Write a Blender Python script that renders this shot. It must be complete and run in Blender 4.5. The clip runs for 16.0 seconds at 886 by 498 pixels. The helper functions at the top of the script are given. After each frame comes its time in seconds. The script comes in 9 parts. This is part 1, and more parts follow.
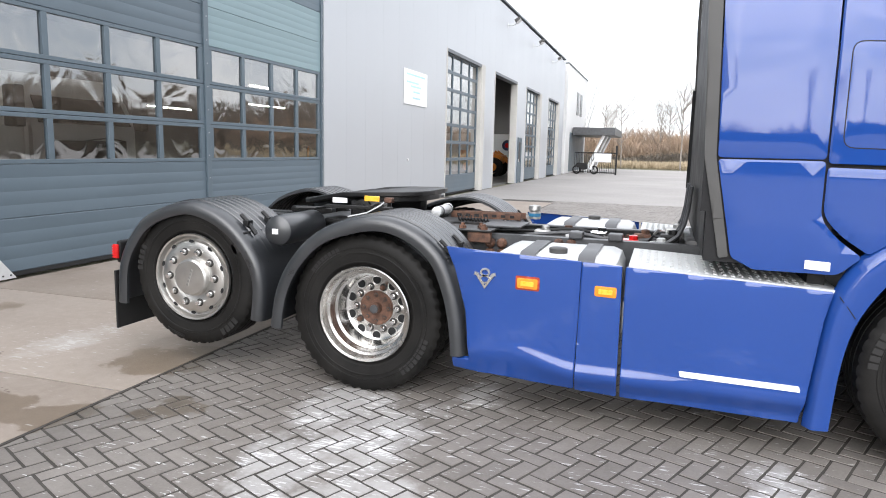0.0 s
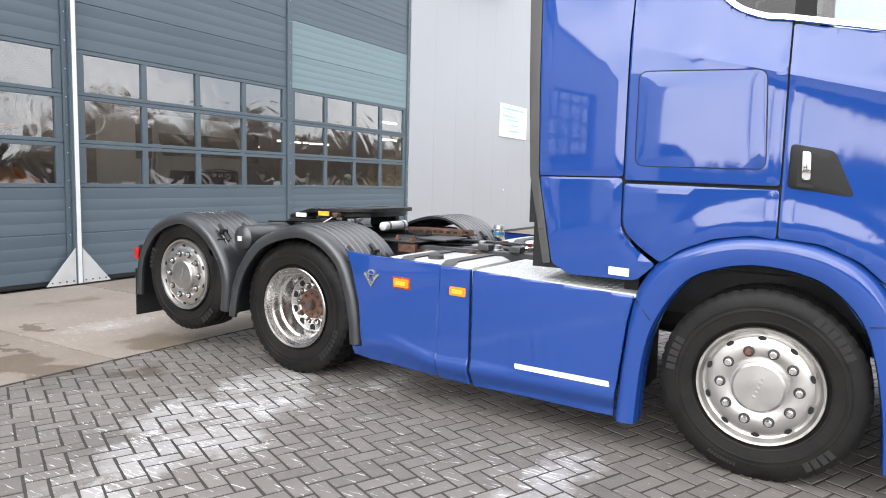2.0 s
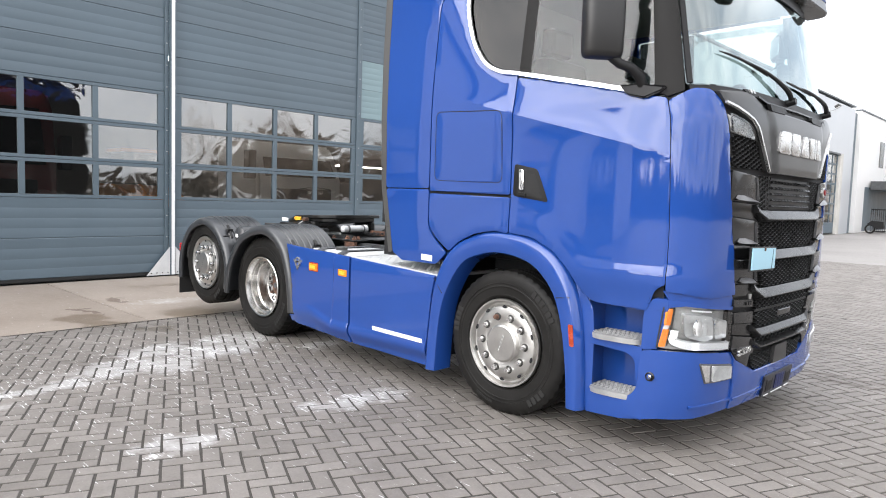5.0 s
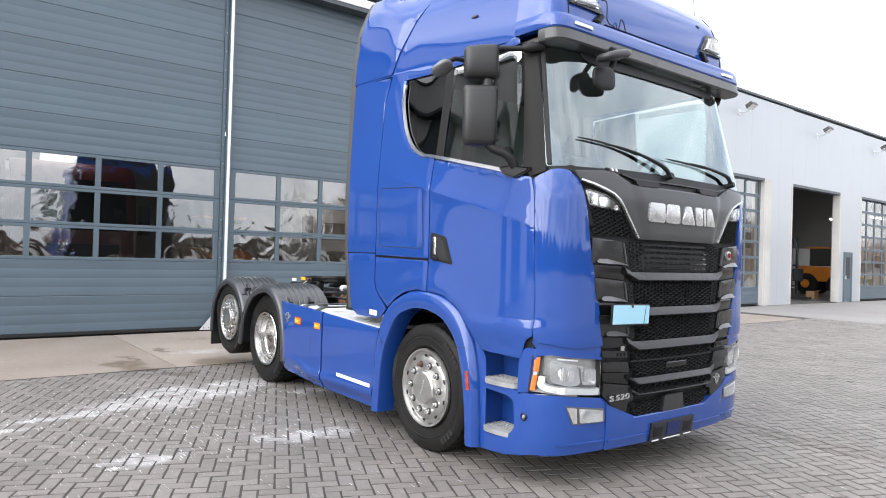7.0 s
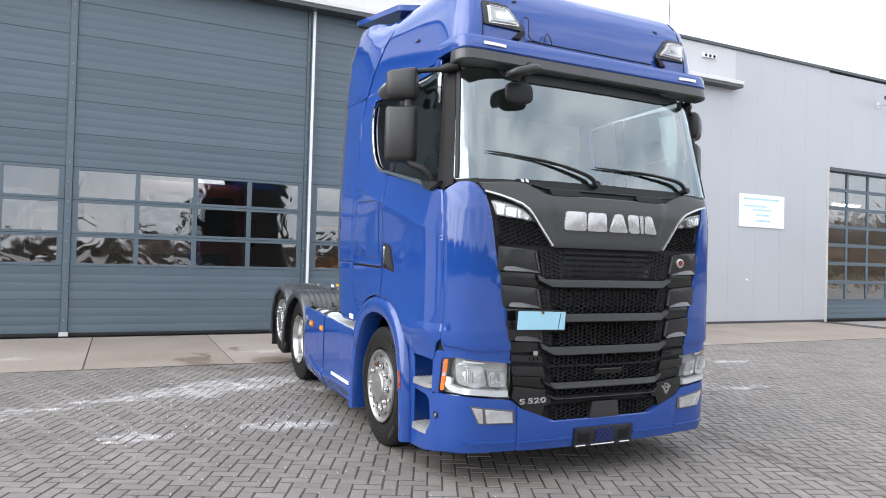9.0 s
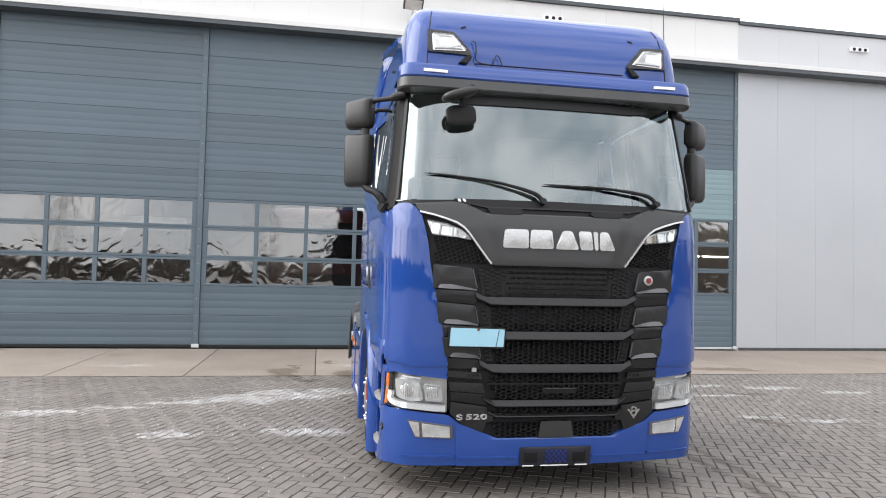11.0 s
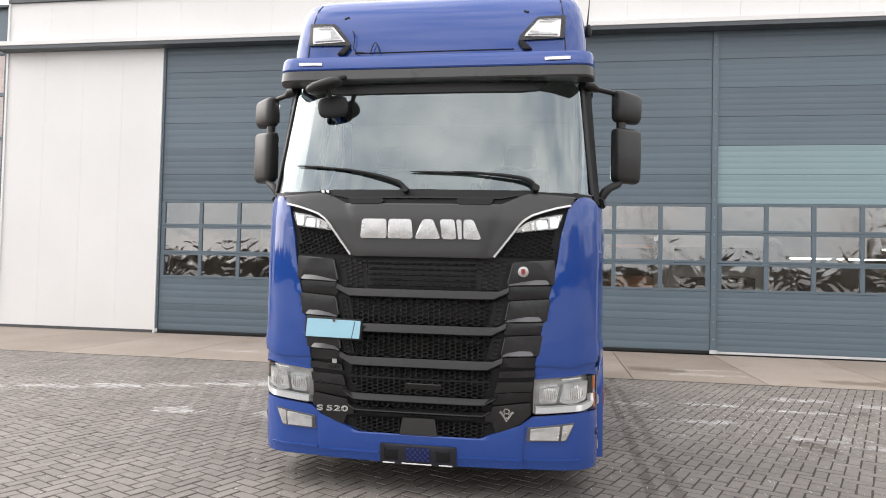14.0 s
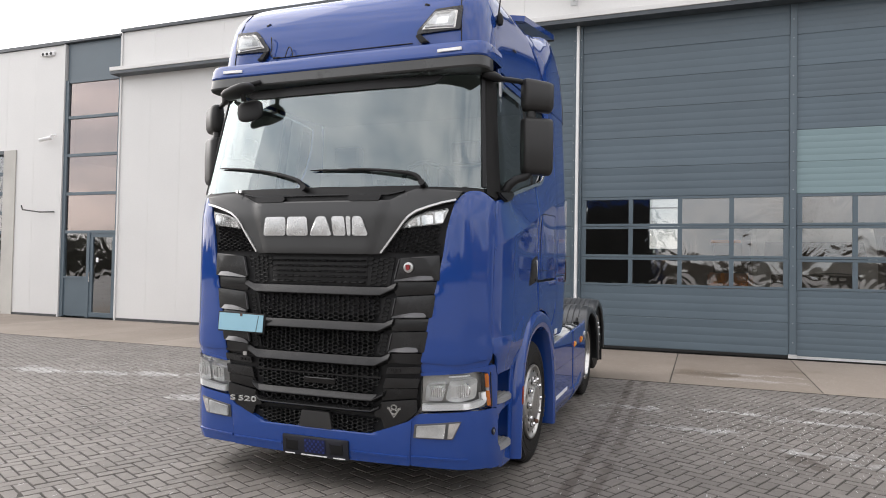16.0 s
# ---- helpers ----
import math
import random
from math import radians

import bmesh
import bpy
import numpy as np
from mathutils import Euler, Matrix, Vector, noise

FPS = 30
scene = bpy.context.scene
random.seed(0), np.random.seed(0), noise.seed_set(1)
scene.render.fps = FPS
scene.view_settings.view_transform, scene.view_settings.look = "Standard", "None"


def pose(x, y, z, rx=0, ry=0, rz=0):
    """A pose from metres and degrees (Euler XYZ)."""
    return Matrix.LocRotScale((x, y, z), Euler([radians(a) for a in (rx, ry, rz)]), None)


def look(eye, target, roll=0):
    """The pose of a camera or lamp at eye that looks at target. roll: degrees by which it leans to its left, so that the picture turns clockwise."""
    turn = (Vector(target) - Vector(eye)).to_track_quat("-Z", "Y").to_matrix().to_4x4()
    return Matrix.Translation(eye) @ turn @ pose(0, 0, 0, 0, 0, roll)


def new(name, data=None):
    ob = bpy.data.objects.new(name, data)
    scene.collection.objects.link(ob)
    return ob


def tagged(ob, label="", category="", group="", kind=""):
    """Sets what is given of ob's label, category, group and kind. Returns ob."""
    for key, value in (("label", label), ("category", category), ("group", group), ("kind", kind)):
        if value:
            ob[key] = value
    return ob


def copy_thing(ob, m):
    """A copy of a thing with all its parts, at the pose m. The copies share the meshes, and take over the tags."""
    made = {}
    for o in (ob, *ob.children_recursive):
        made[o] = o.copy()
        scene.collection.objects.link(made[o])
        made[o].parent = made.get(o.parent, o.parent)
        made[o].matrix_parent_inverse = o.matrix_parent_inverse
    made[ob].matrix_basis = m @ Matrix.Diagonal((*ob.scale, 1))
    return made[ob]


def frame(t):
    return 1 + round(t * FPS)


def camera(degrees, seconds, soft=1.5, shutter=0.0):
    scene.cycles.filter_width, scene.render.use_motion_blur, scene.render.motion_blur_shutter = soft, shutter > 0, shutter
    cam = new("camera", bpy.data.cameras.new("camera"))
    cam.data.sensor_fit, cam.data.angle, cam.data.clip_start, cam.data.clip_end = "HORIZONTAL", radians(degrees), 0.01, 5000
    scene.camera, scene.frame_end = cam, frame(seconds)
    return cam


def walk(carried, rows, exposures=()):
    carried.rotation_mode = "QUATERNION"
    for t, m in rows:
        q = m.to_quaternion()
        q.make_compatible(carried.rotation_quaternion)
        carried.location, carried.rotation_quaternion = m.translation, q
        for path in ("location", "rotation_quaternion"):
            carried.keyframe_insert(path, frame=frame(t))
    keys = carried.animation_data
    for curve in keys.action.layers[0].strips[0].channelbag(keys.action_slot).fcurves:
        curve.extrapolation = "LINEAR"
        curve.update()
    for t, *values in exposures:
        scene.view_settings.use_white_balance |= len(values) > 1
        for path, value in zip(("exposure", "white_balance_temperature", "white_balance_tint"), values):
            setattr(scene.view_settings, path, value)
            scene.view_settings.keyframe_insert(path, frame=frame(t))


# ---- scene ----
cam = camera(66.3, 16.0, soft=1.0)
PATH = [
    (0, (-1.44, -4.841, 1.496), (-2.042, -2.956, 1.205), 1.3),
    (0.5, (-1.005, -4.884, 1.498), (-1.76, -3.045, 1.279), 1.2),
    (1, (-0.566, -4.885, 1.469), (-1.446, -3.101, 1.265), 1.3),
    (1.5, (-0.129, -4.835, 1.457), (-1.092, -3.095, 1.25), 1.3),
    (2, (0.31, -4.807, 1.45), (-0.705, -3.096, 1.246), 1.4),
    (2.5, (0.716, -4.792, 1.414), (-0.343, -3.108, 1.209), 1.4),
    (3, (1.142, -4.723, 1.39), (-0.008, -3.1, 1.184), 1.6),
    (3.5, (1.549, -4.759, 1.382), (0.308, -3.203, 1.176), 1.6),
    (4, (1.972, -4.768, 1.413), (0.692, -3.244, 1.208), 1.7),
    (4.5, (2.365, -4.717, 1.413), (1.05, -3.223, 1.225), 1.6),
    (4.7, (2.53, -4.712, 1.419), (1.189, -3.239, 1.242), 1.7),
    (6.8, (4.009, -4.428, 1.478), (2.449, -3.177, 1.492), 1.8),
    (7, (4.131, -4.324, 1.485), (2.558, -3.09, 1.503), 1.7),
    (7.5, (4.407, -4.054, 1.5), (2.79, -2.878, 1.525), 1.7),
    (8, (4.726, -3.808, 1.493), (3.017, -2.77, 1.533), 1.7),
    (8.5, (5.0, -3.553, 1.532), (3.243, -2.598, 1.57), 1.7),
    (9, (5.25, -3.179, 1.525), (3.445, -2.32, 1.556), 1.6),
    (9.2, (5.328, -3.065, 1.543), (3.505, -2.244, 1.572), 1.4),
    (11.3, (5.988, -1.394, 1.556), (4.011, -1.097, 1.628), 1.4),
    (11.5, (6.003, -1.204, 1.577), (4.022, -0.941, 1.642), 1.4),
    (12, (5.993, -0.697, 1.566), (4.001, -0.525, 1.633), 1.3),
    (12.5, (6.044, -0.309, 1.566), (4.048, -0.212, 1.63), 1.2),
    (13, (6.038, 0.101, 1.583), (4.039, 0.068, 1.647), 1.2),
    (13.5, (5.957, 0.467, 1.584), (3.966, 0.296, 1.643), 1.3),
    (14, (5.861, 0.874, 1.55), (3.887, 0.556, 1.61), 1.3),
    (14.5, (5.737, 1.246, 1.547), (3.782, 0.825, 1.602), 1.2),
    (15, (5.591, 1.633, 1.557), (3.664, 1.099, 1.608), 1.1),
    (15.5, (5.533, 2.044, 1.551), (3.636, 1.412, 1.602), 1.1),
    (16, (5.429, 2.492, 1.559), (3.561, 1.777, 1.609), 1.0),
]
EXPOSURES = [(0.0, 0.69, 6200, 10), (4.5, 0.76, 6300, 10), (7.3, 0.79, 6100, 10), (8.2, 0.61, 6000, 10), (12.5, 0.59, 6550, 10), (14.0, 0.56, 6600, 11), (16.0, 0.19, 6500, 11)]
walk(cam, [(t, look(eye, target, roll)) for t, eye, target, roll in PATH], EXPOSURES)

# ---- light and exposure ----
SUN_DIR = Vector((-0.06, -0.90, 0.42)).normalized()
world = bpy.data.worlds.new("overcast_sky")
scene.world = world
world.use_nodes = True
wn, wl = world.node_tree.nodes, world.node_tree.links
wn.clear()
w_out = wn.new("ShaderNodeOutputWorld")
w_bg = wn.new("ShaderNodeBackground")
w_sky = wn.new("ShaderNodeTexSky")
w_sky.sky_type = "NISHITA"
w_sky.sun_disc = False
w_sky.sun_elevation = math.asin(SUN_DIR.z)
w_sky.sun_rotation = math.atan2(SUN_DIR.x, SUN_DIR.y)
w_tc = wn.new("ShaderNodeTexCoord")
w_map = wn.new("ShaderNodeMapping")
w_map.inputs["Scale"].default_value = (1.6, 1.6, 4.5)
w_noise = wn.new("ShaderNodeTexNoise")
w_noise.inputs["Scale"].default_value = 2.5
w_noise.inputs["Detail"].default_value = 8
w_noise.inputs["Roughness"].default_value = 0.58
w_ramp = wn.new("ShaderNodeValToRGB")
w_ramp.color_ramp.elements[0].position, w_ramp.color_ramp.elements[0].color = 0.36, (4.7, 5.0, 5.4, 1)
w_ramp.color_ramp.elements[1].position, w_ramp.color_ramp.elements[1].color = 0.62, (9.2, 8.8, 8.6, 1)
# an overcast sky is up to three times brighter overhead than at the horizon
w_sep = wn.new("ShaderNodeSeparateXYZ")
w_up = wn.new("ShaderNodeMapRange")
w_up.inputs["From Min"].default_value, w_up.inputs["From Max"].default_value = 0.0, 1.0
w_up.inputs["To Min"].default_value, w_up.inputs["To Max"].default_value = 0.84, 1.30
w_zen = wn.new("ShaderNodeMixRGB")
w_zen.blend_type = "MULTIPLY"
w_zen.inputs[0].default_value = 1.0
w_mix = wn.new("ShaderNodeMixRGB")
w_mix.inputs[0].default_value = 0.86
wl.new(w_tc.outputs["Generated"], w_map.inputs["Vector"])
wl.new(w_map.outputs["Vector"], w_noise.inputs["Vector"])
wl.new(w_noise.outputs["Fac"], w_ramp.inputs["Fac"])
wl.new(w_sky.outputs["Color"], w_mix.inputs[1])
wl.new(w_tc.outputs["Generated"], w_sep.inputs[0])
wl.new(w_sep.outputs["Z"], w_up.inputs["Value"])
wl.new(w_ramp.outputs["Color"], w_zen.inputs[1])
# wide glow round the veiled sun
w_dot = wn.new("ShaderNodeVectorMath")
w_dot.operation = "DOT_PRODUCT"
w_dot.inputs[1].default_value = SUN_DIR
w_pos = wn.new("ShaderNodeMath")
w_pos.operation = "MAXIMUM"
w_pos.inputs[1].default_value = 0.0
w_pow = wn.new("ShaderNodeMath")
w_pow.operation = "POWER"
w_pow.inputs[1].default_value = 4.5
w_glow = wn.new("ShaderNodeMath")
w_glow.operation = "MULTIPLY_ADD"
w_glow.inputs[1].default_value, w_glow.inputs[2].default_value = 1.7, 1.20
w_both = wn.new("ShaderNodeMath")
w_both.operation = "MULTIPLY"
wl.new(w_tc.outputs["Generated"], w_dot.inputs[0])
wl.new(w_dot.outputs["Value"], w_pos.inputs[0])
wl.new(w_pos.outputs[0], w_pow.inputs[0])
wl.new(w_pow.outputs[0], w_glow.inputs[0])
wl.new(w_up.outputs[0], w_both.inputs[0])
wl.new(w_glow.outputs[0], w_both.inputs[1])
wl.new(w_both.outputs[0], w_zen.inputs[2])
wl.new(w_zen.outputs["Color"], w_mix.inputs[2])
wl.new(w_mix.outputs["Color"], w_bg.inputs["Color"])
w_bg.inputs["Strength"].default_value = 0.15
wl.new(w_bg.outputs["Background"], w_out.inputs["Surface"])

sun_data = bpy.data.lights.new("sun", "SUN")
sun_data.energy, sun_data.angle, sun_data.color = 1.6, radians(75), (1.0, 0.94, 0.86)
sun = new("sun", sun_data)
sun.matrix_world = look(40 * SUN_DIR, (0, 0, 0))

# ---- mesh helpers ----


def thing(name, at, label, category="", group="", kind=""):
    ob = new(name)
    ob.matrix_basis = Matrix.Translation(at)
    ob.empty_display_size = 0.2
    return tagged(ob, label, category, group, kind)


def part(name, bm, material, parent=None, label="", smooth=20):
    """One bmesh as one mesh object in world coordinates, under a thing or a part."""
    me = bpy.data.meshes.new(name)
    bm.normal_update()
    bm.to_mesh(me)
    bm.free()
    for m in material if isinstance(material, (list, tuple)) else [material]:
        me.materials.append(m)
    if smooth:
        me.shade_smooth()
        me.set_sharp_from_angle(angle=radians(smooth if smooth > 1 else 38))
    ob = new(name, me)
    if parent is not None:
        ob.parent = parent
        ob.matrix_parent_inverse = (parent.matrix_basis if parent.parent is None else Matrix()).inverted()
    if label:
        ob["label"] = label
    return ob


def box(bm, x0, x1, y0, y1, z0, z1, mat=0, bevel=0.0):
    vs = [bm.verts.new((x, y, z)) for x in (x0, x1) for y in (y0, y1) for z in (z0, z1)]
    fs = [bm.faces.new([vs[i] for i in f]) for f in
          ((0, 1, 3, 2), (4, 6, 7, 5), (0, 4, 5, 1), (2, 3, 7, 6), (0, 2, 6, 4), (1, 5, 7, 3))]
    if (x1 - x0) * (y1 - y0) * (z1 - z0) < 0:
        bmesh.ops.reverse_faces(bm, faces=fs)
    for f in fs:
        f.material_index = mat
    if bevel:
        es = list({e for f in fs for e in f.edges})
        bmesh.ops.bevel(bm, geom=es, offset=bevel, segments=2, affect="EDGES", profile=0.5)
    return vs


def boxes(*dims, bevel=0.0):
    bm = bmesh.new()
    for d in dims:
        box(bm, *d, bevel=bevel)
    return bm


def tube(bm, pts, r, n=8, caps=True, mat=0):
    """A round bar through the points."""
    pts = [Vector(p) for p in pts]
    rs = r if isinstance(r, (list, tuple)) else [r] * len(pts)
    rings, side = [], None
    for i, p in enumerate(pts):
        d = (pts[min(i + 1, len(pts) - 1)] - pts[max(i - 1, 0)]).normalized()
        if side is None:
            side = d.orthogonal().normalized()
        side = (side - d * side.dot(d)).normalized()
        up = d.cross(side)
        rings.append([bm.verts.new(p + rs[i] * (math.cos(a) * side + math.sin(a) * up))
                      for a in (2 * math.pi * k / n for k in range(n))])
    for a, b in zip(rings, rings[1:]):
        for k in range(n):
            bm.faces.new((a[k], a[(k + 1) % n], b[(k + 1) % n], b[k])).material_index = mat
    if caps:
        bm.faces.new(rings[0][::-1]).material_index = mat
        bm.faces.new(rings[-1]).material_index = mat
    return rings


def lathe(bm, profile, n, frame_m, mat=0):
    """Turns (radius, height) pairs about the local z axis of frame_m."""
    rings = []
    for r, h in profile:
        if r < 1e-5:
            rings.append([bm.verts.new(frame_m @ Vector((0, 0, h)))])
        else:
            rings.append([bm.verts.new(frame_m @ Vector((r * math.cos(a), r * math.sin(a), h)))
                          for a in (2 * math.pi * k / n for k in range(n))])
    for a, b in zip(rings, rings[1:]):
        for k in range(n):
            k2 = (k + 1) % n
            if len(a) == 1 and len(b) == 1:
                continue
            if len(a) == 1:
                f = bm.faces.new((a[0], b[k], b[k2]))
            elif len(b) == 1:
                f = bm.faces.new((a[k], b[0], a[k2]))
            else:
                f = bm.faces.new((a[k], b[k], b[k2], a[k2]))
            f.material_index = mat
    return rings


def extrude_poly(bm, pts3, offset, mat=0):
    """A flat outline, thickened by the vector offset."""
    o = Vector(offset)
    a = [bm.verts.new(Vector(p)) for p in pts3]
    b = [bm.verts.new(Vector(p) + o) for p in pts3]
    n = len(a)
    nrm = Vector((0, 0, 0))
    for i in range(n):
        nrm += a[i].co.cross(a[(i + 1) % n].co)
    fl = nrm.dot(o) > 0
    fs = [bm.faces.new(a[::-1] if fl else a), bm.faces.new(b if fl else b[::-1])]
    for i in range(n):
        j = (i + 1) % n
        fs.append(bm.faces.new((a[i], a[j], b[j], b[i]) if fl else (b[i], b[j], a[j], a[i])))
    for f in fs:
        f.material_index = mat
    return fs


# ---- materials ----


def mat_new(name):
    m = bpy.data.materials.new(name)
    m.use_nodes = True
    nt = m.node_tree
    return m, nt.nodes, nt.links, nt.nodes["Principled BSDF"]


def surface(name, base, rough=0.5, metal=0.0, var=0.12, scale=3.0, fine=60.0, bump=0.0, coat=0.0,
            rough_var=0.08, tint=None, coords="Object", random_amount=0.0, ior=1.5, coat_ior=1.5, spec=0.5):
    """A surface with two scales of variation in colour and gloss, and a fine relief."""
    m, n, l, b = mat_new(name)
    tc = n.new("ShaderNodeTexCoord")
    big = n.new("ShaderNodeTexNoise")
    big.inputs["Scale"].default_value, big.inputs["Detail"].default_value = scale, 5
    small = n.new("ShaderNodeTexNoise")
    small.inputs["Scale"].default_value, small.inputs["Detail"].default_value = fine, 3
    l.new(tc.outputs[coords], big.inputs["Vector"])
    l.new(tc.outputs[coords], small.inputs["Vector"])
    add = n.new("ShaderNodeMath")
    add.operation = "MULTIPLY_ADD"
    l.new(big.outputs["Fac"], add.inputs[0])
    add.inputs[1].default_value = 0.7
    half = n.new("ShaderNodeMath")
    half.operation = "MULTIPLY"
    half.inputs[1].default_value = 0.3
    l.new(small.outputs["Fac"], half.inputs[0])
    l.new(half.outputs[0], add.inputs[2])
    fac = add.outputs[0]
    if random_amount:
        oi = n.new("ShaderNodeObjectInfo")
        ra = n.new("ShaderNodeMath")
        ra.operation = "MULTIPLY_ADD"
        ra.inputs[1].default_value = random_amount
        l.new(oi.outputs["Random"], ra.inputs[0])
        l.new(fac, ra.inputs[2])
        sub = n.new("ShaderNodeMath")
        sub.operation = "SUBTRACT"
        sub.inputs[1].default_value = random_amount / 2
        l.new(ra.outputs[0], sub.inputs[0])
        fac = sub.outputs[0]
    ramp = n.new("ShaderNodeValToRGB")
    lo = [c * (1 - var) for c in base]
    hi = [min(1, c * (1 + var)) for c in (tint or base)]
    ramp.color_ramp.elements[0].position, ramp.color_ramp.elements[0].color = 0.32, (*lo, 1)
    ramp.color_ramp.elements[1].position, ramp.color_ramp.elements[1].color = 0.68, (*hi, 1)
    l.new(fac, ramp.inputs["Fac"])
    l.new(ramp.outputs["Color"], b.inputs["Base Color"])
    mr = n.new("ShaderNodeMapRange")
    mr.inputs["From Min"].default_value, mr.inputs["From Max"].default_value = 0.3, 0.7
    mr.inputs["To Min"].default_value = max(0.0, rough - rough_var)
    mr.inputs["To Max"].default_value = min(1.0, rough + rough_var)
    l.new(fac, mr.inputs["Value"])
    l.new(mr.outputs[0], b.inputs["Roughness"])
    b.inputs["Metallic"].default_value = metal
    b.inputs["IOR"].default_value = ior
    b.inputs["Specular IOR Level"].default_value = spec
    if coat:
        b.inputs["Coat Weight"].default_value = coat
        b.inputs["Coat Roughness"].default_value = 0.035
        b.inputs["Coat IOR"].default_value = coat_ior
    if bump:
        bp = n.new("ShaderNodeBump")
        bp.inputs["Strength"].default_value, bp.inputs["Distance"].default_value = 0.5, bump
        l.new(small.outputs["Fac"], bp.inputs["Height"])
        l.new(bp.outputs["Normal"], b.inputs["Normal"])
    return m


def glass_mat(name, tint=(1, 1, 1), rough=0.0, wave=0.0, wave_scale=3.0, alpha=0.0, ior=1.45, swirl=0.0, mirror=(1, 1, 1)):
    """Thin clear pane: a mix of see-through and mirror by Fresnel, slightly wavy where asked."""
    m, n, l, b = mat_new(name)
    n.remove(b)
    out = n["Material Output"]
    tr = n.new("ShaderNodeBsdfTransparent")
    tr.inputs["Color"].default_value = (*tint, 1)
    gl = n.new("ShaderNodeBsdfGlossy")
    gl.inputs["Roughness"].default_value = rough
    gl.inputs["Color"].default_value = (*mirror, 1)
    fr = n.new("ShaderNodeFresnel")
    fr.inputs["IOR"].default_value = ior
    mul = n.new("ShaderNodeMath")
    mul.operation = "MULTIPLY_ADD"
    mul.inputs[1].default_value, mul.inputs[2].default_value = 1.0, alpha
    mul.use_clamp = True
    mix = n.new("ShaderNodeMixShader")
    l.new(fr.outputs[0], mul.inputs[0])
    l.new(mul.outputs[0], mix.inputs[0])
    l.new(tr.outputs[0], mix.inputs[1])
    l.new(gl.outputs[0], mix.inputs[2])
    l.new(mix.outputs[0], out.inputs["Surface"])
    if wave:
        tc = n.new("ShaderNodeTexCoord")
        no = n.new("ShaderNodeTexNoise")
        no.inputs["Scale"].default_value, no.inputs["Detail"].default_value = wave_scale, 1.5
        no.inputs["Distortion"].default_value = swirl
        oi = n.new("ShaderNodeObjectInfo")
        va = n.new("ShaderNodeVectorMath")
        va.operation = "ADD"
        vm = n.new("ShaderNodeVectorMath")
        vm.operation = "SCALE"
        vm.inputs[0].default_value = (17, 31, 11)
        l.new(oi.outputs["Random"], vm.inputs["Scale"])
        l.new(tc.outputs["Object"], va.inputs[0])
        l.new(vm.outputs[0], va.inputs[1])
        l.new(va.outputs[0], no.inputs["Vector"])
        bp = n.new("ShaderNodeBump")
        bp.inputs["Strength"].default_value, bp.inputs["Distance"].default_value = 1.0, wave
        l.new(no.outputs["Fac"], bp.inputs["Height"])
        l.new(bp.outputs["Normal"], gl.inputs["Normal"])
        l.new(bp.outputs["Normal"], fr.inputs["Normal"])
    return m


def glow_mat(name, color, strength):
    m, n, l, b = mat_new(name)
    b.inputs["Emission Color"].default_value = (*color, 1)
    b.inputs["Emission Strength"].default_value = strength
    b.inputs["Base Color"].default_value = (*color, 1)
    return m


M_BLUE = surface("blue_paint", (0.014, 0.053, 0.240), 0.42, 0.0, 0.06, 0.8, 400, coat=1.0, rough_var=0.04, coat_ior=1.62, spec=0.0)
# near-black that paints the shade in gaps, seams and holes
M_DARKCORE = surface("gap_shade_black", (0.006, 0.006, 0.007), 0.8)
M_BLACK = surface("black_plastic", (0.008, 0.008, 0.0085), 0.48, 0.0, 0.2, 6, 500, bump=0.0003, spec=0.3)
M_HEX = surface("grille_plastic", (0.013, 0.013, 0.0133), 0.30, 0.0, 0.15, 6, 300, ior=1.45)
M_GLOSSBLACK = surface("gloss_black_plastic", (0.005, 0.005, 0.0055), 0.22, 0.0, 0.2, 4, 200)
M_GREY = surface("dark_grey_panel", (0.026, 0.0255, 0.0255), 0.42, 0.0, 0.08, 3, 500)
M_LETTER = surface("bright_metal_letter", (0.55, 0.55, 0.545), 0.26, 0.85, 0.05, 9, 200)
M_LIP = surface("satin_grey_plastic", (0.013, 0.013, 0.0133), 0.26, 0.0, 0.08, 5, 400, spec=0.36)
M_BLOCK = surface("gloss_dark_grey_plastic", (0.013, 0.013, 0.0135), 0.24, 0.0, 0.08, 5, 400)
# satin grey of trim edges, also the painted highlight on the grille blocks' feet
M_FOOT = surface("satin_trim_highlight", (0.09, 0.09, 0.093), 0.30, 0.2, 0.08, 5, 400)
M_BONNET = surface("dark_grey_bonnet_paint", (0.046, 0.0465, 0.047), 0.33, 0.25, 0.06, 2, 900, rough_var=0.03)
M_CLEARVANE = glass_mat("clear_wind_deflector", (0.62, 0.66, 0.66), 0.05, alpha=0.42)
M_LIGHTGUIDE = surface("white_light_guide", (0.93, 0.93, 0.93), 0.12, 0.0, 0.02, 9, 200)
M_PILLAR = surface("pillar_plastic", (0.013, 0.0125, 0.012), 0.55, 0.0, 0.1, 4, 400, spec=0.15)
M_VISOR = surface("dark_smoked_visor", (0.040, 0.041, 0.041), 0.30, 0.0, 0.1, 3, 300)
M_MIRRORGREY = surface("mirror_plastic", (0.014, 0.0133, 0.013), 0.46, 0.0, 0.15, 6, 500, bump=0.0003)
M_KERB = surface("satin_grey_mirror_shell", (0.12, 0.12, 0.122), 0.32, 0.2, 0.1, 6, 300)
M_MIDGREY = surface("grey_cab_trim", (0.055, 0.054, 0.052), 0.55, 0.0, 0.1, 3, 300)
M_SILVER = surface("satin_silver_trim", (0.55, 0.55, 0.54), 0.28, 0.9, 0.06, 5, 200)
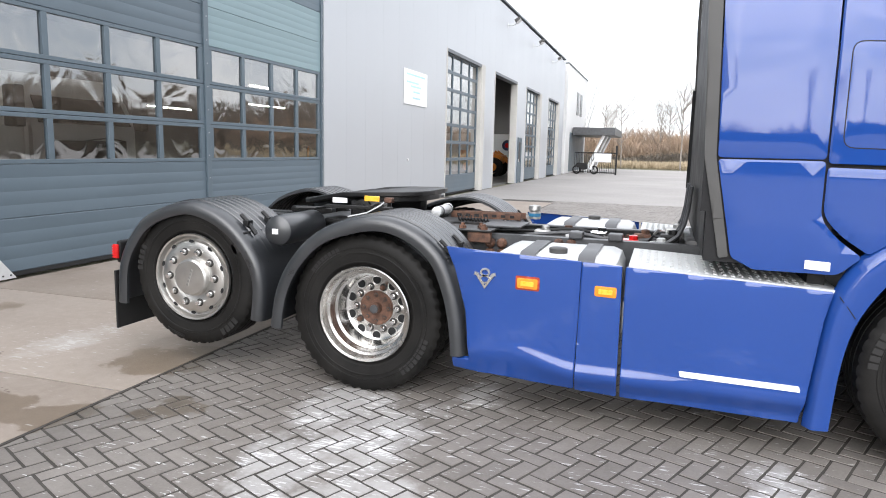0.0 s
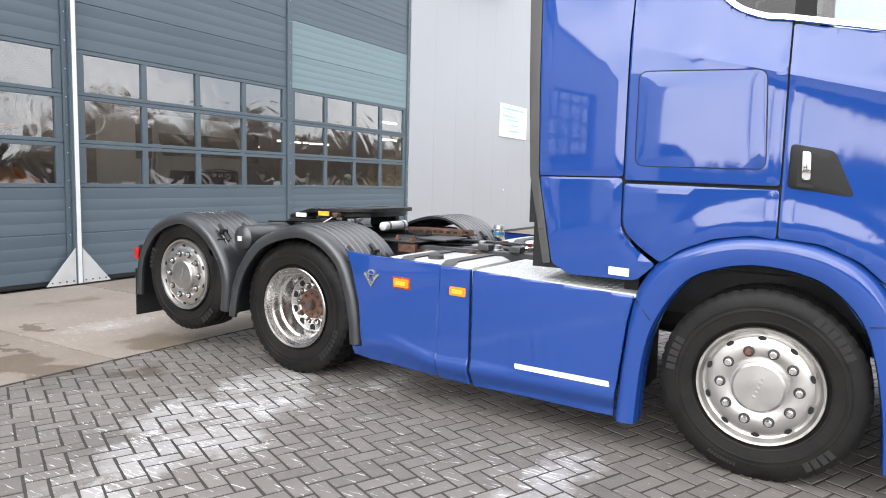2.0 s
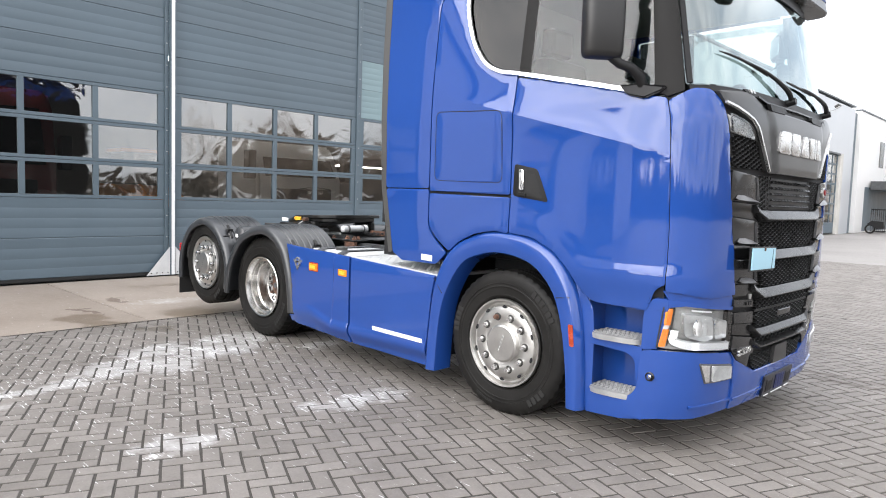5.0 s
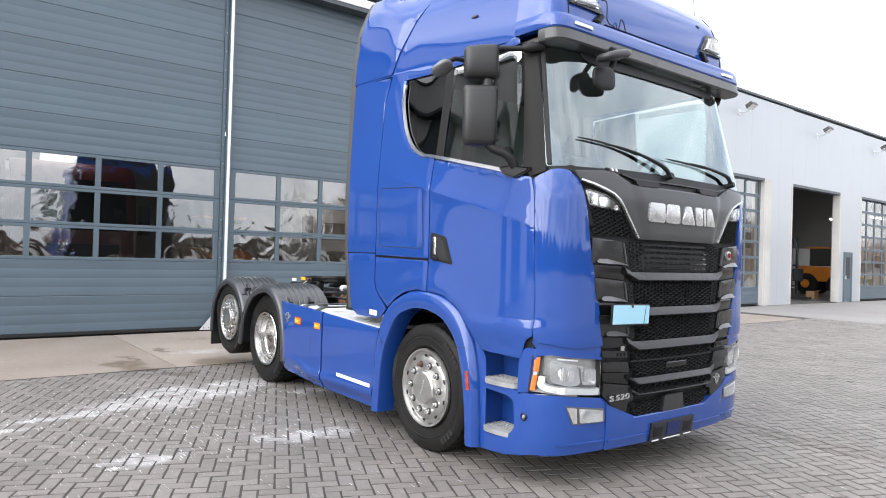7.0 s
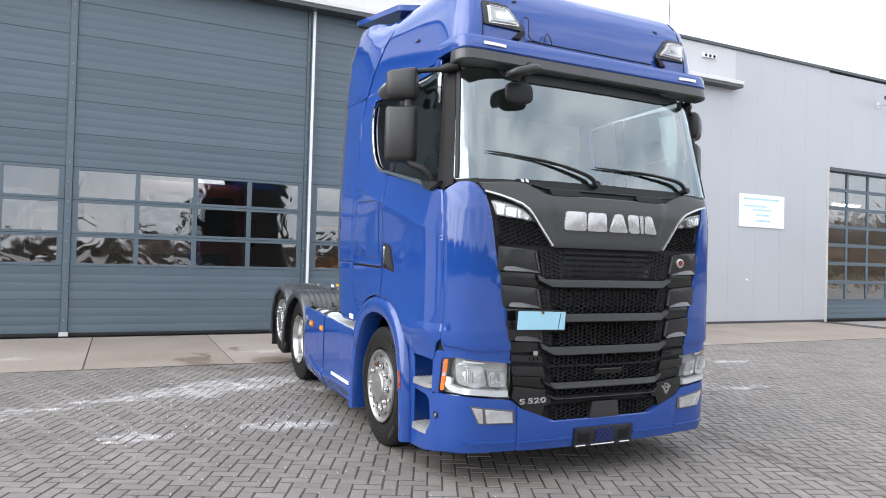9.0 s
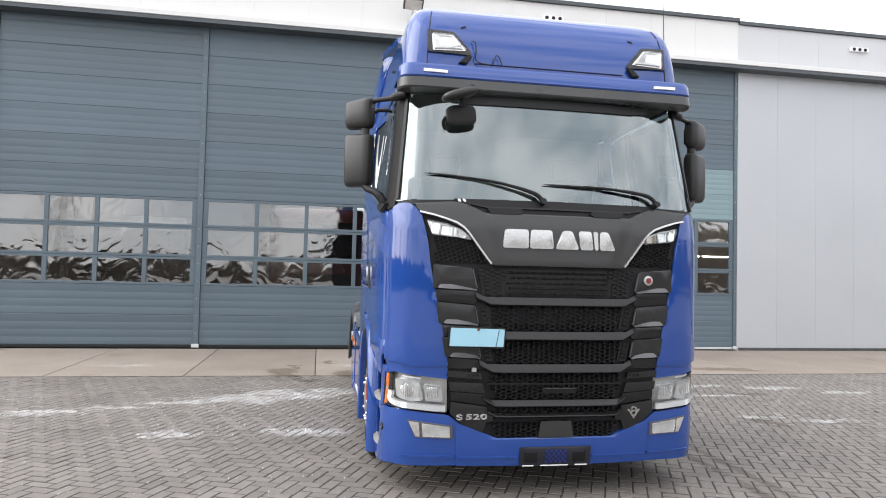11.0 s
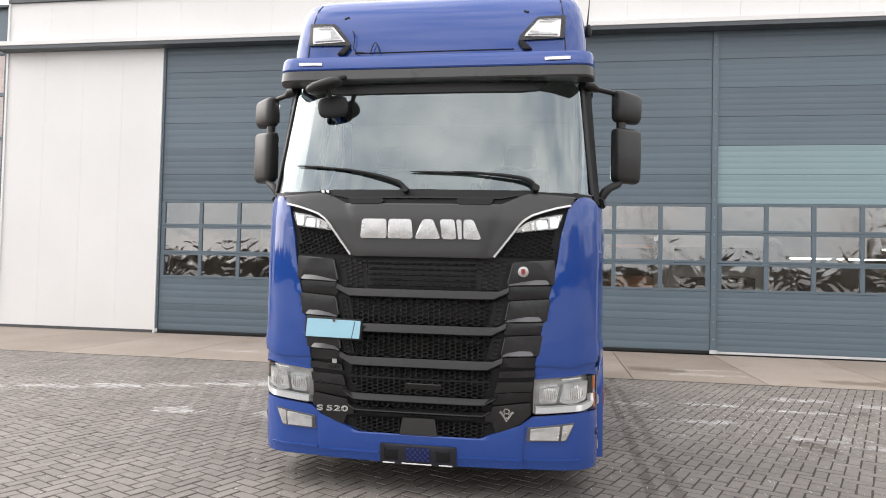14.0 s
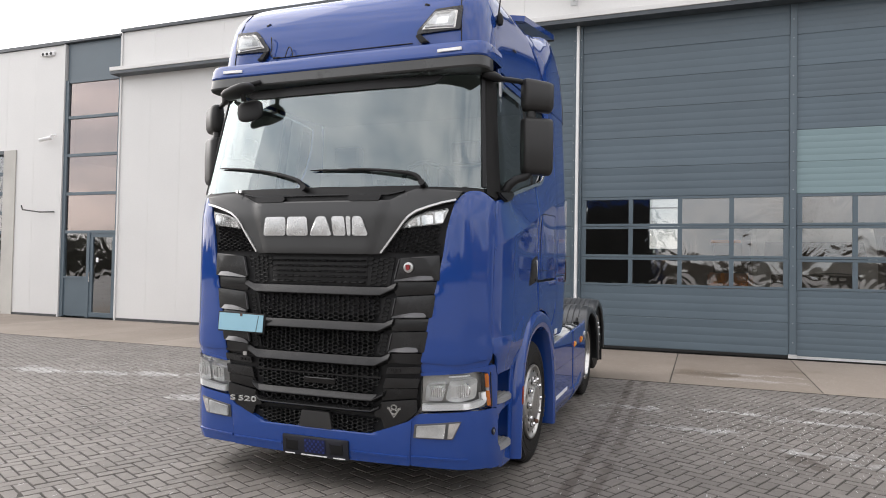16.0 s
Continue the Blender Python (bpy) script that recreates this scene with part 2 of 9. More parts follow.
M_CHROME = surface("chrome", (0.82, 0.82, 0.82), 0.10, 1.0, 0.04, 9, 200, rough_var=0.04)
M_ALU = surface("polished_aluminium_wheel", (0.56, 0.55, 0.53), 0.36, 1.0, 0.1, 12, 300, rough_var=0.08)
M_ALUBRIGHT = surface("bright_aluminium_rim", (0.60, 0.59, 0.57), 0.22, 1.0, 0.08, 12, 300, rough_var=0.08)
M_ALUDARK = surface("dull_aluminium", (0.42, 0.42, 0.41), 0.45, 0.85, 0.15, 10, 200)
M_TYRE = surface("tyre_rubber", (0.0085, 0.0083, 0.0081), 0.52, 0.0, 0.30, 5, 160, bump=0.0005, spec=0.17, tint=(0.014, 0.0132, 0.0122))
M_FENDER = surface("mudguard_plastic", (0.024, 0.026, 0.029), 0.33, 0.0, 0.22, 5, 300, bump=0.0002, ior=1.7)
M_RUST = surface("rusty_steel", (0.045, 0.026, 0.019), 0.72, 0.1, 0.6, 18, 120, bump=0.001, tint=(0.12, 0.06, 0.038))
M_CHASSIS = surface("chassis_steel", (0.060, 0.062, 0.066), 0.42, 0.1, 0.3, 6, 90)
M_GREASE = surface("greasy_black_steel", (0.012, 0.012, 0.012), 0.38, 0.2, 0.4, 8, 80, bump=0.001)
M_TANK = surface("white_painted_tank", (0.54, 0.55, 0.55), 0.42, 0.0, 0.08, 3, 60)
M_TREAD = surface("galvanised_tread", (0.30, 0.30, 0.295), 0.62, 0.35, 0.2, 10, 150, bump=0.0004)
M_AMBER = surface("amber_plastic", (0.86, 0.25, 0.012), 0.25, 0.0, 0.1, 10, 200, coat=0.6)
M_YELLOW = surface("yellow_reflector", (0.85, 0.45, 0.03), 0.3, 0.0, 0.12, 60, 300, coat=0.5)
M_RED = surface("red_lens", (0.55, 0.012, 0.012), 0.2, 0.0, 0.1, 20, 200, coat=0.6)
M_DARKRED = surface("dark_red_enamel", (0.22, 0.012, 0.014), 0.3)
M_WHITE = surface("white_reflector", (0.80, 0.80, 0.80), 0.35, 0.0, 0.04, 20, 200)
M_PAPER = surface("pale_blue_card", (0.30, 0.53, 0.64), 0.35, 0.0, 0.03, 5, 100, coat=0.3)
M_LENSGREY = surface("lamp_reflector", (0.88, 0.88, 0.87), 0.22, 0.45, 0.15, 14, 60)
M_LAMPCASE = surface("lamp_inner_case", (0.50, 0.50, 0.49), 0.20, 0.5, 0.15, 20, 200)
M_PROJECTOR = surface("lamp_projector", (0.88, 0.88, 0.87), 0.13, 0.9, 0.2, 20, 90)
M_DARKAMBER = surface("dark_amber_lens", (0.32, 0.040, 0.012), 0.25, 0.0, 0.2, 30, 200, coat=0.5)
M_LAMPBLACK = surface("lamp_housing", (0.02, 0.02, 0.022), 0.3)
M_LENS = glass_mat("lamp_lens", (0.97, 0.98, 0.98), 0.02, alpha=0.03)
M_SCREEN = glass_mat("windscreen_glass", (0.70, 0.80, 0.77), 0.0, alpha=0.160, ior=1.5, mirror=(0.88, 0.98, 1.0))
M_DOORGLASS = glass_mat("tinted_door_glass", (0.56, 0.67, 0.65), 0.0, alpha=0.02, ior=1.4)
M_SIDEGLASS = glass_mat("dark_side_glass", (0.03, 0.036, 0.036), 0.0, alpha=0.0, ior=1.38)
M_CABIN = surface("cabin_trim", (0.22, 0.215, 0.20), 0.7)
M_CABINLIGHT = surface("pale_cabin_fabric", (0.36, 0.35, 0.33), 0.9)
M_SEAT = surface("seat_fabric", (0.05, 0.05, 0.055), 0.9)
M_GREEN = surface("green_coupling", (0.01, 0.30, 0.10), 0.4)
M_BRASSBLUE = surface("blue_cap", (0.03, 0.16, 0.30), 0.4)
M_PLATE = surface("black_number_plate", (0.012, 0.013, 0.02), 0.35)
M_CHEQUER = surface("blue_chequer", (0.02, 0.035, 0.16), 0.35)
M_NAVY = surface("navy_plate_field", (0.006, 0.010, 0.05), 0.35)

M_WALL = surface("light_cladding", (0.66, 0.655, 0.645), 0.42, 0.0, 0.035, 0.6, 25, coords="Object", random_amount=0.10)
M_WING = surface("silver_grey_cladding", (0.44, 0.455, 0.475), 0.36, 0.15, 0.035, 0.6, 25, random_amount=0.06)
M_FASCIA = surface("pale_fascia_cladding", (0.53, 0.535, 0.545), 0.38, 0.1, 0.035, 0.6, 25, random_amount=0.06)
M_CAP = surface("roof_trim", (0.06, 0.07, 0.08), 0.4)
M_DOOR = surface("slate_door_paint", (0.088, 0.120, 0.146), 0.42, 0.0, 0.08, 0.7, 60, random_amount=0.5)
M_PALE = surface("pale_replacement_panel", (0.19, 0.27, 0.29), 0.42, 0.0, 0.05, 0.7, 60)
M_FRAME = surface("slate_frame_paint", (0.090, 0.122, 0.147), 0.4, 0.0, 0.06, 1.5, 60)
M_POST = surface("white_painted_post", (0.74, 0.745, 0.745), 0.4, 0.0, 0.06, 5, 80)
M_GALV = surface("galvanised_post", (0.62, 0.63, 0.63), 0.4, 0.3, 0.08, 5, 80)
M_RUBBER = surface("door_rubber", (0.012, 0.012, 0.012), 0.8)
M_PANE = glass_mat("wavy_door_pane", (0.70, 0.69, 0.66), 0.04, wave=0.0056, wave_scale=1.9, alpha=0.22, ior=1.5, swirl=1.5)
M_CLEAR = glass_mat("clear_window_glass", (0.92, 0.94, 0.94), 0.0, alpha=0.02)
M_BRONZE = glass_mat("pinkish_reflecting_pane", (0.62, 0.42, 0.36), 0.02, wave=0.003, wave_scale=2.0, alpha=0.26, mirror=(1.0, 0.86, 0.82))
M_HALLFLOOR = surface("hall_floor", (0.09, 0.087, 0.083), 0.5, 0.0, 0.2, 0.5, 20)
M_REVEAL = surface("pale_concrete_reveal", (0.50, 0.485, 0.45), 0.75, 0.0, 0.12, 1.2, 40)
M_CARTON = surface("brown_carton", (0.36, 0.22, 0.11), 0.85, 0.0, 0.1, 4, 60)
M_HALLWALL = surface("hall_wall", (0.20, 0.195, 0.19), 0.8, 0.0, 0.1, 0.4, 20)
M_TUBE = glow_mat("fluorescent_tube", (1.0, 0.97, 0.92), 26.0)
M_ORANGE = surface("orange_machine_paint", (0.62, 0.20, 0.012), 0.4, 0.0, 0.15, 2, 60)
M_REDPAINT = surface("red_truck_paint", (0.11, 0.009, 0.009), 0.35, 0.0, 0.1, 2, 60, coat=0.5)
M_PALEPAINT = surface("white_truck_paint", (0.62, 0.62, 0.60), 0.35, 0.0, 0.06, 2, 60, coat=0.5)
M_DARKTHING = surface("dark_machine", (0.022, 0.023, 0.025), 0.5)
M_SIGN = surface("white_sign", (0.82, 0.82, 0.82), 0.4, 0.0, 0.03, 2, 40)
M_SIGNTEXT = surface("sign_blue_text", (0.45, 0.68, 0.75), 0.5)

# ---- building: long workshop facade ----
FX = -8.01          # outer face of the facade
TOP = 7.46
wall_front = thing("wall_front", (FX, 0, 0), "light grey metal-clad workshop facade with vertical joints", "wall", kind="structure")
# (y0, y1, z0, z1) of the clad areas between the openings
CLAD = [(-31, -20.2, 0, TOP - 0.05), (-20.2, -15.95, 4.5, TOP - 0.05), (-15.95, -13.75, 0, TOP - 0.05),
        (-11.72, -7.80, 0, 6.46), (-11.72, 7.66, 6.46, TOP + 0.06), (7.66, 15.7, 0, 6.46), (7.66, 11.82, 6.46, TOP), (11.82, 15.7, 6.46, TOP),
        (15.7, 19.95, 4.56, TOP - 0.05), (19.95, 22.0, 0, TOP - 0.05), (22.0, 26.38, 4.54, TOP - 0.08), (26.38, 28.5, 0, TOP - 0.08),
        (28.5, 32.4, 4.5, TOP - 0.1), (32.4, 35.2, 0, TOP - 0.1), (35.2, 39.1, 4.5, TOP - 0.12), (39.1, 41.5, 0, TOP - 0.12)]
for y0, y1, z0, z1 in CLAD:
    n = max(1, round((y1 - y0) / 1.05))
    for i in range(n):
        a, b = y0 + (y1 - y0) * i / n, y0 + (y1 - y0) * (i + 1) / n
        part("cladding_panel", boxes((FX - 0.10, FX, a + 0.001, b - 0.001, z0, z1), bevel=0.0012), M_WALL if y0 < 7 else M_FASCIA if z0 > 6 and y0 < 8 else M_WING, wall_front)
    part("backing", boxes((FX - 0.34, FX - 0.102, y0, y1, z0, z1)), M_HALLWALL, wall_front)
part("roof_cap", boxes((FX - 0.4, FX + 0.05, -31, -13.75, TOP - 0.04, TOP + 0.05), (FX - 0.4, FX + 0.05, -13.75, -11.75, TOP - 0.02, TOP + 0.04),
                       (FX - 0.4, FX + 0.06, -11.75, 7.66, TOP + 0.065, TOP + 0.14), (FX - 0.4, FX + 0.05, 7.66, 41.5, TOP + 0.005, TOP + 0.08)), M_CAP, wall_front)
part("plinth", boxes((FX - 0.2, FX + 0.012, -31, -20.2, 0.0, 0.07), (FX - 0.2, FX + 0.012, -15.95, -13.8, 0.0, 0.07), (FX - 0.2, FX + 0.012, -11.7, -7.82, 0.0, 0.07),
                     (FX - 0.2, FX + 0.012, 7.7, 15.65, 0.0, 0.07)), M_CHASSIS, wall_front)
# projecting rail above the large doors, and a dark band painting the shadow beneath
part("door_rail", boxes((FX + 0.001, FX + 0.30, -11.85, 11.82, 6.44, 6.54), bevel=0.008), M_WALL, wall_front)
part("rail_shadow_band", boxes((FX + 0.001, FX + 0.285, -11.83, 11.80, 6.36, 6.437)), M_CAP, wall_front)
part("corner_trim", boxes((FX - 0.03, FX + 0.03, -11.76, -11.71, 0, TOP + 0.06), (FX - 0.03, FX + 0.03, -13.79, -13.74, 0, TOP - 0.05),
                          (FX - 0.03, FX + 0.02, -7.83, -7.79, 0, 6.38)), M_WALL, wall_front)

# hall behind the doors
hall = thing("hall_interior", (-20, 0, 0), "dim workshop hall behind the overhead doors", "hall", kind="structure")
part("hall_floor", boxes((-30, FX - 0.35, -31, 41.5, -0.2, 0.02)), M_HALLFLOOR, hall)
part("hall_back", boxes((-30.3, -30, -31, -0.05, 0, 7.2), (-30.3, -30, 1.50, 41.5, 0, 7.2), (-30.3, -30, -0.05, 1.50, 0, 2.55), (-30.3, -30, -0.05, 1.50, 6.3, 7.2)), M_HALLWALL, hall)
back_window = tagged(part("window_1", boxes((-30.2, -30.1, -0.05, 0.0, 2.55, 6.3), (-30.2, -30.1, 1.45, 1.50, 2.55, 6.3), (-30.2, -30.1, 0.0, 1.45, 2.55, 2.61), (-30.2, -30.1, 0.0, 1.45, 6.24, 6.3)), M_FRAME), "tall window in the back wall of the hall", "window", kind="structure")
part("transom", boxes((-30.2, -30.1, 0.0, 1.45, 4.62, 4.68)), M_FRAME, back_window)
for z0, z1 in ((2.61, 4.62), (4.68, 6.24)):
    part("pane", boxes((-30.16, -30.15, 0.0, 1.45, z0, z1)), M_CLEAR, back_window)

part("hall_end", boxes((-30, FX - 0.35, -31.3, -31, 0, 7.2), (-30, FX - 0.35, 41.2, 41.5, 0, 7.2), (-30, FX - 0.35, -11.6, -11.4, 0, 7.2)), M_HALLWALL, hall)
tagged(part("roof", boxes((-30.3, FX - 0.34, -31.3, 41.5, 7.2, 7.38)), M_HALLWALL), "flat grey workshop roof", "roof", kind="structure")
tubes = thing("fluorescent_lamp", (-12, -6, 4.2), "white fluorescent tube lamp hung in the hall", "lamp", "hall lamps")
part("tube", boxes((-12.05, -11.95, -6.8, -5.2, 4.2, 4.26)), M_TUBE, tubes)
part("housing", boxes((-12.1, -11.9, -6.85, -5.15, 4.265, 4.33)), M_WALL, tubes)
for tx, ty in ((-12, -2), (-12, 2.2), (-12, 6.2), (-13, 18), (-13, 24), (-13, 30), (-10.5, 37.5), (-13, 38.5), (-20, 24)):
    copy_thing(tubes, Matrix.Translation((tx, ty, 4.2)))

strip = thing("strip_lamp", (-21.5, 11.2, 2.24), "long white fluorescent strip hung deep in the hall", "lamp", "hall strips")
for y0, y1 in ((9.75, 11.15), (11.40, 11.60), (11.80, 13.10)):
    part("tube", boxes((-21.53, -21.47, y0, y1, 2.24, 2.28)), M_TUBE, strip)
part("housing", boxes((-21.56, -21.44, 9.7, 13.15, 2.285, 2.33)), M_WALL, strip)
for ty, tz in ((14.4, 2.62), (18.9, 2.95), (26.8, 3.5)):
    copy_thing(strip, Matrix.Translation((-21.5, ty, tz)))


def door_section(y0, y1, z0, z1, x, ribs):
    """A ribbed steel door section with a thin joint at its lower edge."""
    bm = bmesh.new()
    prof, n = [(z0 + 0.004, 0.0)], ribs
    for k in range(n):
        a, b = z0 + (z1 - z0) * k / n, z0 + (z1 - z0) * (k + 1) / n
        prof += [(a + 0.010, 0.0044), (b - 0.010, 0.0044), (b - 0.002, 0.0026 if k < n - 1 else 0.0)]
    prof.append((z1 - 0.002, 0.0))
    a = [bm.verts.new((x + d, y0, z)) for z, d in prof]
    b = [bm.verts.new((x + d, y1, z)) for z, d in prof]
    for i in range(len(prof) - 1):
        bm.faces.new((a[i], b[i], b[i + 1], a[i + 1]))
    box(bm, x - 0.05, x - 0.001, y0, y1, z0 + 0.002, z1 - 0.001)
    return bm


def window_section(y0, y1, z0, z1, x, cols, bar=0.05, edge=0.09):
    """The framed part of a door section, and its pane boxes."""
    dims = [(x - 0.045, x + 0.010, y0, y1, z0 + 0.003, z0 + bar), (x - 0.045, x + 0.010, y0, y1, z1 - bar, z1 - 0.003)]
    w = (y1 - y0 - 2 * edge + 0.08) / cols
    panes = []
    for c in range(cols + 1):
        m = y0 + edge - 0.04 + c * w
        a, b = m - 0.04, m + 0.04
        if c == 0:
            a = y0
        if c == cols:
            b = y1
        dims.append((x - 0.045, x + 0.010, a, b, z0 + bar, z1 - bar))
        if c < cols:
            panes.append((m + 0.04, m + w - 0.04, z0 + bar, z1 - bar))
    return dims, panes


def pane_mesh(y0, y1, z0, z1, x):
    bm = bmesh.new()
    vs = [bm.verts.new(p) for p in ((x, y0, z0), (x, y1, z0), (x, y1, z1), (x, y0, z1))]
    bm.faces.new(vs)
    return bm


def overhead_door(name, y0, y1, x, label, rows, cols, solid_below, solid_above, ribs=4, pale=None, sill=False):
    d = thing(name, (x, (y0 + y1) / 2, 0.03), label, "overhead door", kind="structure")
    for z0, z1 in solid_below + solid_above:
        m = M_PALE if pale and pale[0] - 0.02 <= z0 < pale[1] - 0.02 else M_DOOR
        part("door_section", door_section(y0, y1, z0, z1, x, ribs), m, d)
    for z0, z1 in rows:
        dims, panes = window_section(y0, y1, z0, z1, x, cols)
        fr = part("window_section", boxes(*dims, bevel=0.004), M_FRAME, d)
        for p in panes:
            part("pane", pane_mesh(*p, x - 0.02), M_PANE, fr)
    part("bottom_seal", boxes((x - 0.04, x + 0.014, y0, y1, 0.03, 0.075)), M_GALV if sill else M_RUBBER, d)
    return d


def steps(a, b, n):
    return [(a + (b - a) * i / n, a + (b - a) * (i + 1) / n) for i in range(n)]


BIG_ROWS = [(1.235, 1.79), (1.79, 2.385), (2.385, 2.95)]
LOW, HIGH = steps(0.075, 1.235, 2), steps(2.95, 6.38, 6)
DX = FX - 0.05
overhead_door("door_1", -7.74, -4.07, DX, "slate grey sectional overhead door with three rows of windows", BIG_ROWS, 4, LOW, HIGH)
overhead_door("door_2", -3.95, 0.05, DX, "slate grey sectional overhead door with three rows of windows", BIG_ROWS, 4, LOW, HIGH)
overhead_door("door_3", 0.25, 3.93, DX, "slate grey sectional overhead door beside the white post", BIG_ROWS, 4, LOW, HIGH)
overhead_door("door_4", 4.05, 7.58, DX, "slate grey sectional overhead door with two pale sections", BIG_ROWS, 4, LOW, HIGH, ribs=5, pale=(2.95, 4.0), sill=True)
guides = thing("door_guides", (DX, 0, 0.03), "slate grey steel guide rails between the overhead doors", "door frame", kind="structure")
for gy0, gy1 in ((-7.795, -7.745), (-4.065, -3.955), (0.055, 0.115), (0.190, 0.245), (3.935, 4.045), (7.585, 7.655)):
    part("guide_rail", boxes((DX - 0.06, DX + 0.035, gy0, gy1, 0.03, 6.40), bevel=0.004), M_FRAME, guides)
    rv = bmesh.new()
    for k in range(18):
        box(rv, DX + 0.036, DX + 0.041, (gy0 + gy1) / 2 - 0.006, (gy0 + gy1) / 2 + 0.006, 0.3 + k * 0.34, 0.312 + k * 0.34)
    part("rivets", rv, M_GALV, guides)
    part("base_plate", boxes((DX + 0.036, DX + 0.05, gy0 - 0.015, gy1 + 0.015, 0.03, 0.10)), M_GALV, guides)
post = thing("door_post", (FX, 0.16, 0.03), "white galvanised removable post between two overhead doors", "post")
part("upright", boxes((FX - 0.06, FX + 0.06, 0.134, 0.188, 0.03, 6.38), bevel=0.006), M_POST, post)
part("dark_strip", boxes((FX - 0.02, FX + 0.052, 0.120, 0.1355, 0.03, 6.38)), M_FRAME, post)
for sgn in (-1, 1):
    g = bmesh.new()
    extrude_poly(g, [(FX + 0.03, 0.16 + sgn * 0.045, 0.03), (FX + 0.03, 0.16 + sgn * 0.42, 0.03), (FX + 0.03, 0.16 + sgn * 0.045, 0.48)], (0.012, 0, 0))
    gp = part("gusset", g, M_GALV, post)
    for k in range(4):
        by = 0.16 + sgn * (0.08 + 0.09 * k)
        part("bolt", boxes((FX + 0.042, FX + 0.05, by - 0.008, by + 0.008, 0.06, 0.076)), M_CHASSIS, gp)

# tall doors of the far wing: windows almost to the ground
WING_ROWS = steps(0.62, 4.52, 7)
for nm, a, b in (("door_5", 15.78, 19.87), ("door_7", 28.58, 32.32), ("door_8", 35.28, 39.02)):
    overhead_door(nm, a, b, FX - 0.14, "slate grey overhead door with seven rows of windows", WING_ROWS, 4, steps(0.075, 0.62, 1), [], ribs=4)
overhead_door("door_9", -20.1, -16.0, FX - 0.14, "slate grey overhead door with seven rows of windows", WING_ROWS, 4, steps(0.075, 0.62, 1), [], ribs=4)
reveal = thing("door_reveals", (FX, 25, 0), "white metal reveals of the far door openings", "door frame", kind="structure")
for a, b, deep, pier in ((15.7, 19.95, 0.45, 0.40), (22.0, 26.38, 0.28, 0), (28.5, 32.4, 0.45, 0.40), (35.2, 39.1, 0.45, 0.40), (-20.2, -15.95, 0.45, 0.40)):
    part("reveal", boxes((FX - deep, FX + 0.012, a - 0.03, a + 0.07, 0.0, 4.60), (FX - deep, FX + 0.012, b - 0.07, b + 0.03, 0.0, 4.60)), M_REVEAL, reveal)
    part("head", boxes((FX - deep, FX + 0.012, a + 0.07, b - 0.07, 4.50, 4.60)), M_CAP, reveal)
    # pale pier beside each opening
    if pier:
        part("pier", boxes((FX + 0.004, FX + 0.03, b + 0.03, b + 0.03 + pier, 0.0, 4.60), bevel=0.004), M_REVEAL, reveal)
# narrow side door between two openings
sdoor = thing("door_11", (FX, 27.2, 0), "narrow slate grey side door with a small window", "door", kind="structure")
part("door_leaf", boxes((FX + 0.004, FX + 0.03, 26.86, 27.52, 0.04, 2.04), bevel=0.004), M_FRAME, sdoor)
part("door_frame", boxes((FX + 0.004, FX + 0.05, 26.78, 26.86, 0.0, 2.12), (FX + 0.004, FX + 0.05, 27.52, 27.60, 0.0, 2.12), (FX + 0.004, FX + 0.05, 26.86, 27.52, 2.04, 2.12)), M_FRAME, sdoor)
part("pane", boxes((FX + 0.031, FX + 0.036, 26.98, 27.40, 1.0, 1.9)), M_DARKTHING, sdoor)
part("door_handle", boxes((FX + 0.031, FX + 0.075, 26.91, 26.94, 0.98, 1.12), bevel=0.005), M_GALV, sdoor)

# glazed entrance bay
bay = thing("window_1", (FX, -12.75, 0.05), "tall glazed entrance bay with slate frames and pinkish panes", "window", kind="structure")
BX = FX - 0.06
part("top_panel", boxes((BX - 0.06, BX + 0.01, -13.70, -11.78, 6.42, TOP - 0.03)), M_FRAME, bay)
zs = [2.30, 3.33, 4.37, 5.40, 6.38]
dims = [(BX - 0.06, BX + 0.05, -13.74, -13.62, 0.03, 6.42), (BX - 0.06, BX + 0.05, -11.84, -11.77, 0.03, 6.42)]
dims += [(BX - 0.06, BX + 0.04, -13.62, -11.84, z - 0.04, z + 0.04) for z in zs]
part("window_frame", boxes(*dims, bevel=0.005), M_FRAME, bay)
for z0, z1 in zip(zs, zs[1:]):
    part("pane", pane_mesh(-13.62, -11.84, z0 + 0.04, z1 - 0.04, BX), M_BRONZE, bay)
part("side_panel", boxes((BX - 0.04, BX + 0.02, -13.62, -12.80, 0.05, 1.05), bevel=0.004), M_FRAME, bay)
part("side_pane", pane_mesh(-13.62, -12.80, 1.11, 2.26, BX), M_PANE, bay)
part("side_frame", boxes((BX - 0.05, BX + 0.045, -13.62, -12.80, 1.05, 1.11), (BX - 0.05, BX + 0.05, -12.80, -12.70, 0.03, 2.26)), M_FRAME, bay)
edoor = thing("door_10", (FX, -12.3, 0.05), "slate framed glass entrance door with a bar handle", "door", kind="structure")
part("door_leaf", boxes((BX - 0.03, BX + 0.03, -12.70, -12.60, 0.05, 2.26), (BX - 0.03, BX + 0.03, -11.93, -11.845, 0.05, 2.26), (BX - 0.03, BX + 0.03, -12.60, -11.93, 0.05, 0.17), (BX - 0.03, BX + 0.03, -12.60, -11.93, 2.16, 2.26), bevel=0.004), M_FRAME, edoor)
part("pane", pane_mesh(-12.60, -11.93, 0.17, 2.16, BX), M_PANE, edoor)
hb = bmesh.new()
